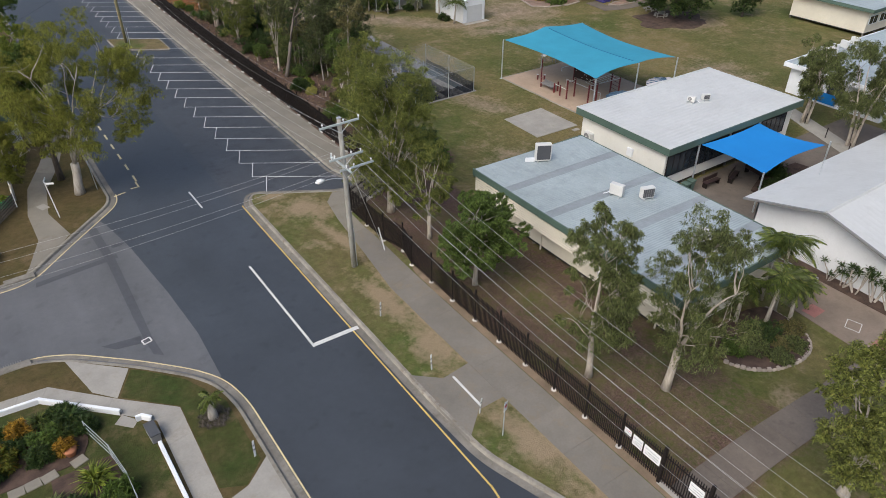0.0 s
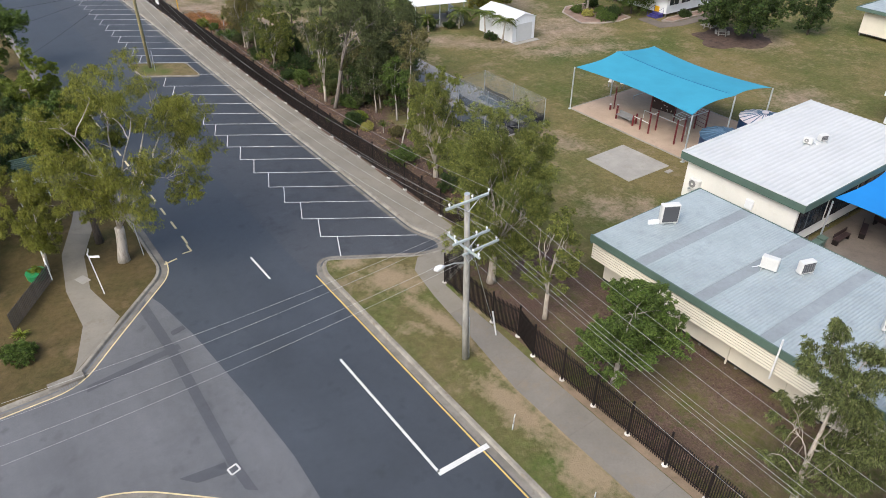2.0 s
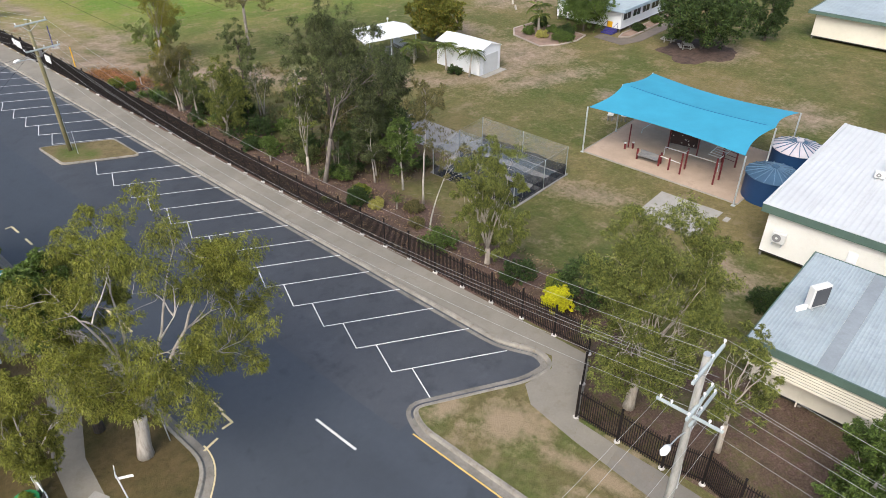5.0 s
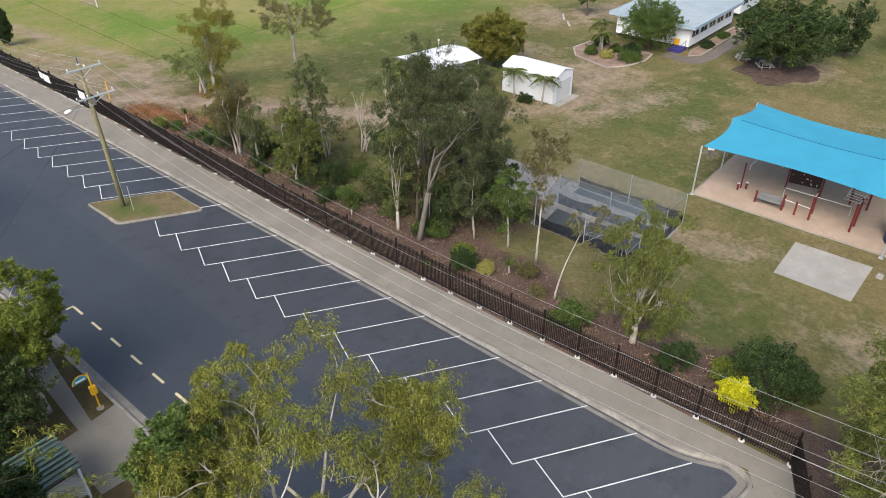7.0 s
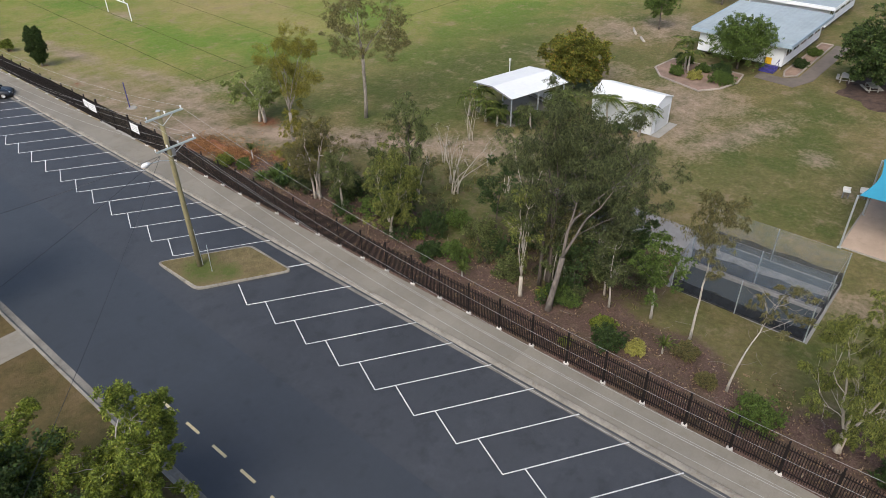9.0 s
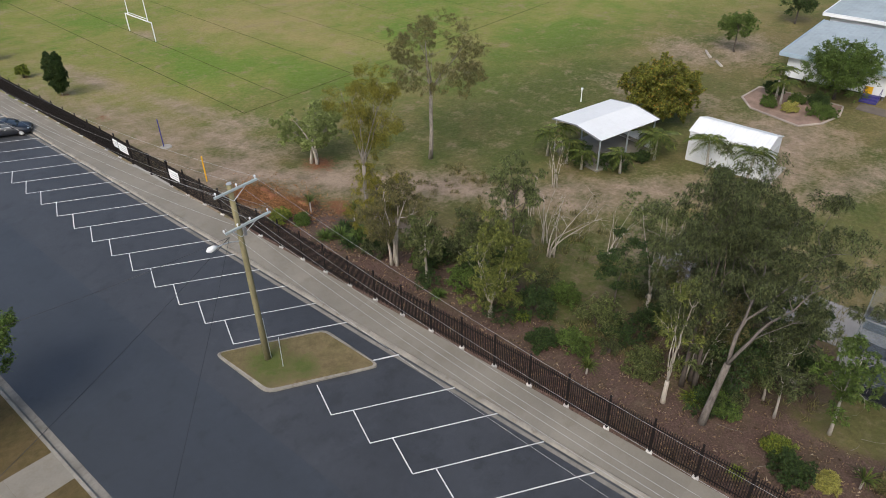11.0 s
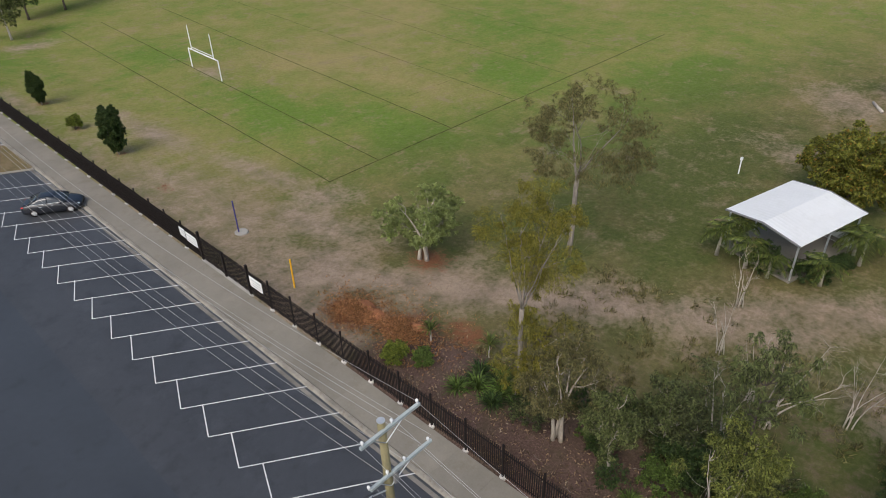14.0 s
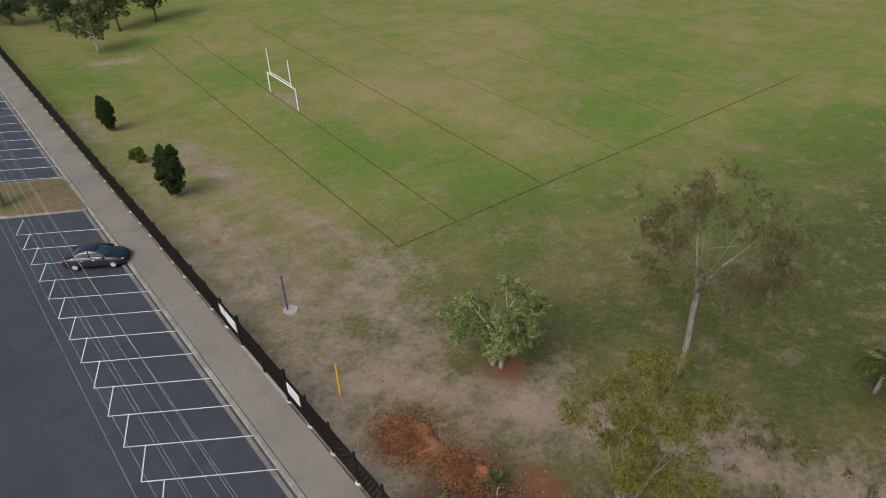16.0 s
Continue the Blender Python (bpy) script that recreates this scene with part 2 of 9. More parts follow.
def net_cloth(name, colour, open_share=0.6):
    m, nt, b = nodes_of(name)
    b.inputs["Base Color"].default_value = (*colour, 1)
    b.inputs["Roughness"].default_value = 0.9
    n = noise_at(nt, 2.0, 4, 0.6, "World")
    tp = nt.nodes.new("ShaderNodeBsdfTransparent")
    ms = nt.nodes.new("ShaderNodeMixShader")
    nt.links.new(ramp(nt, n.outputs[0], [(0.3, (open_share - 0.12,) * 3), (0.7, (open_share + 0.12,) * 3)]).outputs[0], ms.inputs[0])
    nt.links.new(b.outputs[0], ms.inputs[1])
    nt.links.new(tp.outputs[0], ms.inputs[2])
    nt.links.new(ms.outputs[0], nt.nodes["Material Output"].inputs[0])
    return m


def glass_of(name, colour=(0.03, 0.04, 0.05)):
    m, nt, b = nodes_of(name)
    b.inputs["Base Color"].default_value = (*colour, 1)
    b.inputs["Roughness"].default_value = 0.06
    b.inputs["Specular IOR Level"].default_value = 0.7
    return m


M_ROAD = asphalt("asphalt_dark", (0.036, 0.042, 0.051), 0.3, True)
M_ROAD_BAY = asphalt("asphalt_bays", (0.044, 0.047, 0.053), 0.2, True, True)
M_ROAD_OLD = asphalt("asphalt_worn", (0.115, 0.117, 0.122), 0.6)
M_ROAD_PATCH = asphalt("asphalt_patch", (0.07, 0.073, 0.08), 0.1)
M_PATH_DUSTY = surface("dusty_concrete", (0.188, 0.172, 0.148), 0.92, vary=0.16, big=0.3, fine=9, dirt=(0.215, 0.172, 0.122), rand=0.08)
M_PATH = surface("path_concrete", (0.215, 0.196, 0.162), 0.9, vary=0.14, big=0.25, fine=9, dirt=(0.165, 0.142, 0.108), rand=0.08)
M_PALE = surface("pale_concrete", (0.32, 0.302, 0.27), 0.9, vary=0.14, big=0.5, fine=9, dirt=(0.26, 0.23, 0.19))
M_KERB_TOP = surface("kerb_upstand_concrete", (0.255, 0.235, 0.2), 0.92, vary=0.3, big=0.7, fine=6, dirt=(0.12, 0.09, 0.062))
M_KERB = surface("kerb_concrete", (0.2, 0.185, 0.16), 0.92, vary=0.3, big=0.6, fine=6, dirt=(0.12, 0.1, 0.078))
M_WHITE_LINE = surface("white_road_paint", (0.62, 0.62, 0.6), 0.7, vary=0.1, big=1.5, fine=20, dirt=(0.38, 0.38, 0.38))
M_YELLOW_LINE = surface("yellow_road_paint", (0.6, 0.42, 0.13), 0.75, vary=0.15, big=1.2, fine=16, dirt=(0.28, 0.24, 0.16))
M_CREAM_LINE = surface("faded_yellow_paint", (0.62, 0.52, 0.3), 0.75, vary=0.15, big=1.2, fine=16, dirt=(0.35, 0.3, 0.22))
M_GROUND = turf("school_ground", (0.083, 0.098, 0.027), (0.17, 0.138, 0.06), (0.3, 0.228, 0.168), True)
WORN = [(17.35, 27.5, 0.5, 7.0, 0), (17.2, 13.0, 0.5, 6.0, 0), (16.4, 29.8, 0.9, 3.4, 4), (16.6, 25.0, 1.2, 2.6, -8), (16.5, 16.4, 0.9, 3.4, 5), (17.3, 43.0, 1.5, 1.9, 30), (17.3, 38.2, 0.6, 3.0, 8), (16.5, 11.0, 0.9, 3.4, 0), (15.9, 46.2, 1.2, 0.8, 0)]
M_VERGE_EAST = turf("worn_verge", (0.08, 0.11, 0.028), (0.14, 0.118, 0.052), (0.3, 0.23, 0.15), False, 0.6, WORN)
M_ISLAND = turf("island_turf", (0.12, 0.105, 0.045), (0.185, 0.14, 0.075), (0.2, 0.15, 0.085), False, 0.9, [], [(16.4, 90.8, 1.5, 1.6, 0), (17.3, 89.2, 0.8, 1.0, 0), (16.6, 150.0, 1.5, 1.6, 0)])
M_VERGE = turf("verge_grass", (0.06, 0.06, 0.02), (0.108, 0.08, 0.036), (0.175, 0.125, 0.07), False, 0.85)
M_LAWN = turf("green_lawn", (0.036, 0.062, 0.015), (0.078, 0.07, 0.026), (0.17, 0.13, 0.07), False, 0.4)
M_BLACK = surface("black_powder_coat", (0.013, 0.0095, 0.009), 0.6, vary=0.1, relief=0.02, spec=0.25)
M_POLE = bark_of("weathered_pole_wood", (0.34, 0.33, 0.3), (0.2, 0.19, 0.165), 0.45)
M_POLE_GREEN = bark_of("treated_pole_wood", (0.24, 0.21, 0.11), (0.14, 0.125, 0.07), 0.45)
M_GALV = surface("galvanised_steel", (0.5, 0.53, 0.55), 0.45, metal=0.5, vary=0.15, relief=0.03)
M_ARM = surface("painted_crossarm", (0.38, 0.43, 0.43), 0.6, vary=0.15, relief=0.04)
M_WIRE = surface("aluminium_wire", (0.43, 0.43, 0.42), 0.45, metal=0.2, vary=0.05, relief=0.0)
M_WIRE_DARK = surface("insulated_wire", (0.03, 0.03, 0.035), 0.6, vary=0.05, relief=0.0)
M_PORCELAIN = surface("white_insulator", (0.75, 0.76, 0.76), 0.25, vary=0.05, relief=0.0)
M_ROOF_GREY = surface("grey_metal_roof", (0.33, 0.38, 0.395), 0.55, metal=0.0, vary=0.14, big=0.3, fine=5, relief=0.03, dirt=(0.25, 0.28, 0.3))
M_ROOF_BAND = surface("dull_roof_sheet", (0.26, 0.29, 0.305), 0.6, metal=0.0, vary=0.15, big=0.4, fine=5, relief=0.03, dirt=(0.2, 0.22, 0.23))
M_ROOF_BRIGHT = surface("clean_white_roof", (0.7, 0.71, 0.71), 0.45, vary=0.05, big=0.25, fine=3, relief=0.02, dirt=(0.62, 0.63, 0.62))
M_ROOF_WHITE = surface("white_metal_roof", (0.53, 0.54, 0.535), 0.5, vary=0.07, big=0.25, fine=3, relief=0.02, dirt=(0.46, 0.465, 0.455))
M_CREAM = surface("cream_cladding", (0.66, 0.62, 0.52), 0.65, vary=0.06, big=0.4, fine=8, relief=0.03, dirt=(0.6, 0.555, 0.455))
M_CREAM_PALE = surface("pale_cream_cladding", (0.7, 0.69, 0.64), 0.65, vary=0.05, big=0.4, fine=8, relief=0.03, dirt=(0.64, 0.62, 0.55))
M_WHITE = surface("white_wall_paint", (0.76, 0.78, 0.8), 0.6, vary=0.05, big=0.4, fine=8, relief=0.02, dirt=(0.68, 0.69, 0.7))
M_GREEN = surface("green_fascia", (0.085, 0.135, 0.11), 0.55, vary=0.12, big=0.5, fine=8, relief=0.02)
M_FASCIA_BLUE = surface("blue_grey_fascia", (0.33, 0.42, 0.5), 0.5, vary=0.1, relief=0.02)
# Near-black: shadow in slat gaps and under raised floors, put into colour.
M_DARK = surface("dark_gap_shade", (0.03, 0.028, 0.025), 0.9, vary=0.3)
M_GLASS = glass_of("window_glass")
M_SEAM = surface("stitched_seam", (0.012, 0.13, 0.26), 0.8, vary=0.1)
M_BLUE_A = surface("turquoise_shade_cloth", (0.042, 0.272, 0.395), 0.75, vary=0.09, big=0.3, fine=30, relief=0.05, spec=0.2)
M_BLUE_B = surface("blue_shade_cloth", (0.015, 0.2, 0.54), 0.75, vary=0.05, big=0.3, fine=30, relief=0.05, spec=0.2)
M_BED = surface("pinkish_bed_gravel", (0.24, 0.165, 0.125), 0.95, vary=0.3, big=0.8, fine=14, relief=0.5)
M_YARD = surface("courtyard_concrete", (0.15, 0.125, 0.105), 0.9, vary=0.2, big=0.4, fine=8, dirt=(0.1, 0.085, 0.07))
M_YARD_TAN = surface("dusty_paving", (0.215, 0.17, 0.135), 0.9, vary=0.2, big=0.4, fine=8, dirt=(0.15, 0.12, 0.095))
M_SOFTFALL = surface("sand_softfall", (0.4, 0.3, 0.225), 0.95, vary=0.12, big=0.5, fine=12, relief=0.3, dirt=(0.3, 0.225, 0.17))
M_RED = surface("dark_red_steel", (0.14, 0.02, 0.022), 0.45, vary=0.1, relief=0.02)
M_BROWN_BOARD = surface("dark_brown_panel", (0.035, 0.02, 0.02), 0.6, vary=0.25, fine=5)
M_TANK = surface("navy_tank_steel", (0.012, 0.046, 0.125), 0.45, vary=0.12, relief=0.03)
M_TANK_TOP = surface("tank_roof_blue", (0.05, 0.105, 0.175), 0.5, vary=0.2, relief=0.03)
M_TANK_RIB = surface("tank_rib_blue", (0.11, 0.185, 0.27), 0.5, vary=0.1, relief=0.02)
M_TANK_PALE = surface("tank_roof_pale", (0.5, 0.47, 0.5), 0.6, vary=0.15, relief=0.03)
M_BARK_PALE = bark_of("pale_gum_bark", (0.46, 0.42, 0.37), (0.24, 0.205, 0.17), 0.45)
M_BARK_WHITE = bark_of("paperbark", (0.5, 0.445, 0.375), (0.25, 0.21, 0.17), 0.46)
M_BARK_DARK = bark_of("dark_rough_bark", (0.13, 0.105, 0.085), (0.05, 0.04, 0.032), 0.5)
M_BARK_GREY = bark_of("weathered_grey_bark", (0.2, 0.175, 0.15), (0.085, 0.07, 0.06), 0.5)
M_BARK_MID = bark_of("grey_brown_bark", (0.32, 0.28, 0.24), (0.13, 0.11, 0.09), 0.5)
M_LEAF_GUM = foliage("gum_leaf", (0.2, 0.21, 0.04), 0.6, (0.32, 0.29, 0.07))
M_LEAF_PAPER = foliage("paperbark_leaf", (0.162, 0.182, 0.046), 0.6, (0.27, 0.26, 0.06))
M_LEAF_SCRUB = foliage("scrub_leaf", (0.12, 0.143, 0.055), 0.6, (0.19, 0.19, 0.08))
M_LEAF_SAGE = foliage("sage_leaf", (0.235, 0.28, 0.1), 0.5, (0.24, 0.26, 0.13))
M_LEAF_GREY = foliage("grey_green_leaf", (0.122, 0.143, 0.050), 0.6, (0.28, 0.28, 0.15))
M_LEAF_DARK = foliage("dark_green_leaf", (0.048, 0.08, 0.024), 0.5, (0.11, 0.125, 0.03))
M_LEAF_FIG = foliage("fig_leaf", (0.062, 0.098, 0.028), 0.6, (0.16, 0.17, 0.05))
M_LEAF_MID = foliage("mid_green_leaf", (0.1, 0.15, 0.034), 0.5, (0.13, 0.15, 0.035))
M_LEAF_LIME = foliage("bright_leaf", (0.165, 0.205, 0.034), 0.5, (0.34, 0.32, 0.05))
M_LEAF_YELLOW = foliage("golden_leaf", (0.58, 0.56, 0.02), 0.3, (0.55, 0.5, 0.04))
M_LEAF_STRAW = foliage("pale_yellow_leaf", (0.36, 0.34, 0.1), 0.4, (0.45, 0.42, 0.15))
M_LEAF_OLIVE = foliage("olive_brown_leaf", (0.155, 0.142, 0.06), 0.5, (0.2, 0.14, 0.07))
M_LEAF_THICKET = foliage("thicket_leaf", (0.09, 0.106, 0.044), 0.6, (0.15, 0.155, 0.06))
M_LEAF_RUST = foliage("rusty_leaf", (0.16, 0.168, 0.028), 0.55, (0.36, 0.17, 0.03))
M_LEAF_WATTLE = foliage("wattle_leaf", (0.19, 0.175, 0.028), 0.5, (0.28, 0.24, 0.045))
M_LEAF_ORANGE = foliage("orange_leaf", (0.34, 0.2, 0.03), 0.6, (0.5, 0.3, 0.05))
M_PALM = foliage("palm_frond", (0.098, 0.128, 0.03), 0.5, (0.22, 0.19, 0.05))
M_MULCH = surface("bark_mulch", (0.078, 0.05, 0.038), 0.95, vary=0.5, big=1.2, fine=26, relief=0.8)
M_MULCH_RED = surface("red_mulch", (0.26, 0.105, 0.046), 0.95, vary=0.45, big=1.2, fine=12, relief=0.8)
M_STONE = surface("edging_stone", (0.34, 0.29, 0.25), 0.9, vary=0.25, fine=8, rand=0.35)
M_GREY_PLASTIC = surface("pale_plastic", (0.6, 0.6, 0.58), 0.5, vary=0.08, relief=0.02)
M_COIL = surface("dark_coil_fins", (0.075, 0.078, 0.085), 0.6, vary=0.15)
M_GRILLE = surface("grey_grille", (0.2, 0.2, 0.2), 0.6, vary=0.1)
M_NET = net_cloth("black_net", (0.012, 0.014, 0.02), 0.2)
M_NET_PALE = net_cloth("grey_net", (0.24, 0.25, 0.24), 0.84)
M_FOOT = surface("footing_concrete", (0.56, 0.53, 0.49), 0.9, vary=0.2, big=3.0, fine=12, rand=0.4)
M_SIGN = surface("white_sign_face", (0.78, 0.78, 0.78), 0.4, vary=0.04, relief=0.0)
M_INK_PALE = surface("faded_sign_ink", (0.38, 0.4, 0.42), 0.5, vary=0.1, relief=0.0)
M_INK_RED = surface("red_sign_ink", (0.5, 0.05, 0.05), 0.5, vary=0.1, relief=0.0)
M_YELLOW = surface("yellow_paint", (0.75, 0.42, 0.015), 0.5, vary=0.1, relief=0.02)
M_PURPLE = surface("purple_blue_paint", (0.05, 0.045, 0.2), 0.5, vary=0.1, relief=0.02)
M_TIMBER_DARK = surface("dark_paling_timber", (0.09, 0.08, 0.075), 0.9, vary=0.3, fine=10, rand=0.3)
M_BROMELIAD = foliage("purple_leaf", (0.08, 0.065, 0.07), 0.8, (0.5, 0.48, 0.4))
M_TIMBER = surface("grey_timber", (0.3, 0.27, 0.23), 0.85, vary=0.25, fine=10)

# ---- building helpers ----
RNG = np.random.default_rng(7)


def ground_z(x, y=50.0):
    """Height of the natural ground: level along the street, about a metre lower across the school."""
    s = min(max((x - 24) / 14, 0), 1)
    return 0.1 * (1 - s) - 0.95 * s * s * (3 - 2 * s)


def mesh_of(name, verts, faces, mat, smooth=False):
    me = bpy.data.meshes.new(name)
    me.from_pydata([tuple(v) for v in verts], [], faces)
    me.materials.append(mat)
    if smooth:
        me.polygons.foreach_set("use_smooth", [True] * len(me.polygons))
    return me


def part(name, me, parent=None, label="", m=None):
    ob = new(name, me)
    if parent is not None:
        ob.parent = parent
    if m is not None:
        ob.matrix_basis = m
    if label:
        ob["label"] = label
    return ob


def thing(name, label, category, m=None, group="", kind=""):
    ob = new(name)
    ob.empty_display_size = 0.2
    if m is not None:
        ob.matrix_basis = m
    return tagged(ob, label, category, group, kind)


class Geo:
    """Collects boxes, tubes and sheets into one mesh."""

    def __init__(self):
        self.v, self.f = [], []

    def add(self, vs, fs):
        o = len(self.v)
        self.v += [tuple(p) for p in vs]
        self.f += [tuple(i + o for i in f) for f in fs]
        return self

    def box(self, lo, hi, m=None, b=0.0):
        (x0, y0, z0), (x1, y1, z1) = lo, hi
        b = min(b, (x1 - x0) / 3, (y1 - y0) / 3, (z1 - z0) / 3)
        if b <= 0:
            vs = [(x0, y0, z0), (x1, y0, z0), (x1, y1, z0), (x0, y1, z0), (x0, y0, z1), (x1, y0, z1), (x1, y1, z1), (x0, y1, z1)]
            fs = [(0, 3, 2, 1), (4, 5, 6, 7), (0, 1, 5, 4), (1, 2, 6, 5), (2, 3, 7, 6), (3, 0, 4, 7)]
        else:
            ring = lambda k, z: [(x0 + k, y0, z), (x1 - k, y0, z), (x1, y0 + k, z), (x1, y1 - k, z), (x1 - k, y1, z), (x0 + k, y1, z), (x0, y1 - k, z), (x0, y0 + k, z)]
            inner = [(x0 + b, y0 + b, z1), (x1 - b, y0 + b, z1), (x1 - b, y1 - b, z1), (x0 + b, y1 - b, z1)]
            vs = ring(b, z0) + ring(b, z1 - b) + inner
            fs = [(7, 6, 5, 4, 3, 2, 1, 0)] + [(i, (i + 1) % 8, 8 + (i + 1) % 8, 8 + i) for i in range(8)]
            fs += [(16, 17, 18, 19), (8, 9, 17, 16), (9, 10, 17), (10, 11, 18, 17), (11, 12, 18), (12, 13, 19, 18), (13, 14, 19), (14, 15, 16, 19), (15, 8, 16)]
        if m is not None:
            vs = [m @ Vector(p) for p in vs]
        return self.add(vs, fs)

    def tube(self, pts, radii, n=6, cap=True):
        pts = [Vector(p) for p in pts]
        if isinstance(radii, (int, float)):
            radii = [radii] * len(pts)
        vs, fs = [], []
        side = None
        for i, p in enumerate(pts):
            d = (pts[min(i + 1, len(pts) - 1)] - pts[max(i - 1, 0)]).normalized()
            if side is None:
                side = d.orthogonal().normalized()
            side = (side - d * side.dot(d))
            side = side.normalized() if side.length > 1e-6 else d.orthogonal().normalized()
            up = d.cross(side)
            for k in range(n):
                a = 2 * math.pi * k / n
                vs.append(p + (side * math.cos(a) + up * math.sin(a)) * radii[i])
        for i in range(len(pts) - 1):
            for k in range(n):
                k2 = (k + 1) % n
                fs.append((i * n + k, i * n + k2, (i + 1) * n + k2, (i + 1) * n + k))
        if cap:
            fs.append(tuple(range(n - 1, -1, -1)))
            fs.append(tuple((len(pts) - 1) * n + k for k in range(n)))
        return self.add(vs, fs)

    def prism(self, poly, z0, z1):
        n = len(poly)
        top = [z1(x, y) if callable(z1) else z1 for x, y in poly]
        bot = [z0(x, y) if callable(z0) else z0 for x, y in poly]
        vs = [(x, y, b) for (x, y), b in zip(poly, bot)] + [(x, y, t) for (x, y), t in zip(poly, top)]
        area = sum(poly[i][0] * poly[(i + 1) % n][1] - poly[(i + 1) % n][0] * poly[i][1] for i in range(n))
        idx = list(range(n)) if area > 0 else list(range(n - 1, -1, -1))
        fs = [tuple(n + i for i in idx), tuple(reversed(idx))]
        for a in range(n):
            i, j = idx[a], idx[(a + 1) % n]
            fs.append((i, j, n + j, n + i))
        return self.add(vs, fs)

    def cyl(self, c, r, z0, z1, n=16, r1=None):
        return self.tube([(c[0], c[1], z0), (c[0], c[1], z1)], [r, r if r1 is None else r1], n)

    def mesh(self, name, mat, smooth=False):
        return mesh_of(name, self.v, self.f, mat, smooth)


def arc_round(poly, radius, steps=5):
    """Round the inner corners of an open line."""
    out = [Vector(poly[0])]
    for a, b, c in zip(poly, poly[1:], poly[2:]):
        a, b, c = Vector(a), Vector(b), Vector(c)
        r = min(radius, (a - b).length * 0.45, (c - b).length * 0.45)
        p, q = b + (a - b).normalized() * r, b + (c - b).normalized() * r
        for i in range(steps + 1):
            t = i / steps
            out.append(p * (1 - t) ** 2 + b * 2 * t * (1 - t) + q * t * t)
    out.append(Vector(poly[-1]))
    return [(p.x, p.y) for p in out]


def offset_line(line, d):
    """The line moved d metres to its left."""
    out = []
    for i, p in enumerate(line):
        a, c = Vector(line[max(i - 1, 0)]), Vector(line[min(i + 1, len(line) - 1)])
        p = Vector(p)
        d0 = (p - a).normalized() if (p - a).length > 1e-6 else (c - p).normalized()
        d1 = (c - p).normalized() if (c - p).length > 1e-6 else d0
        n0, n1 = Vector((-d0.y, d0.x)), Vector((-d1.y, d1.x))
        nn = n0 + n1
        nn = nn.normalized() if nn.length > 1e-6 else n0
        k = d / max(0.5, nn.dot(n0))
        out.append((p.x + nn.x * k, p.y + nn.y * k))
    return out


def sweep(line, profile):
    """A profile of (left offset, height) drawn along a line."""
    g = Geo()
    rows = [offset_line(line, d) for d, z in profile]
    n, k = len(line), len(profile)
    vs = [(rows[j][i][0], rows[j][i][1], profile[j][1]) for i in range(n) for j in range(k)]
    fs = [(i * k + j, (i + 1) * k + j, (i + 1) * k + j + 1, i * k + j + 1) for i in range(n - 1) for j in range(k - 1)]
    return g.add(vs, fs)


KERB = [(0.42, -0.08), (0.42, 0.006), (0.06, 0.003), (0.03, 0.012), (-0.03, 0.13), (-0.07, 0.15), (-0.22, 0.152), (-0.22, -0.08)]


def kerb(line, label, flip=False):
    """Concrete kerb and channel; the road lies to the line's left (to its right if flipped)."""
    prof = [(-d, z) for d, z in KERB] if flip else KERB
    th = thing("kerb", label, "kerb", kind="structure")
    for nm, pr, mat in (("channel", prof[:4], M_KERB), ("upstand", prof[3:], M_KERB_TOP)):
        me = sweep(line, pr).mesh(nm, mat)
        bm = bmesh.new()
        bm.from_mesh(me)
        bmesh.ops.recalc_face_normals(bm, faces=bm.faces)
        bm.to_mesh(me)
        bm.free()
        part(nm, me, th)
    return th


# ---- the ground: one sheet to the horizon ----
FENCE_X, FENCE_S = 24.3, 19.72


def sheet_edge(y):
    s = min(max((y - 40.9) / 2.0, 0), 1)
    return FENCE_S + 0.15 + (FENCE_X - FENCE_S) * s


def blob(x, y, cx, cy, rx, ry, turn=0.0):
    a = radians(turn)
    u, v = (x - cx) * math.cos(a) + (y - cy) * math.sin(a), -(x - cx) * math.sin(a) + (y - cy) * math.cos(a)
    return max(0.0, 1.15 - math.hypot(u / rx, v / ry))


def track(x, y, pts, half):
    best = 9e9
    for (ax, ay), (bx, by) in zip(pts, pts[1:]):
        dx, dy = bx - ax, by - ay
        t = min(max(((x - ax) * dx + (y - ay) * dy) / (dx * dx + dy * dy), 0), 1)
        best = min(best, math.hypot(x - ax - t * dx, y - ay - t * dy))
    return max(0.0, 1.15 - best / half)


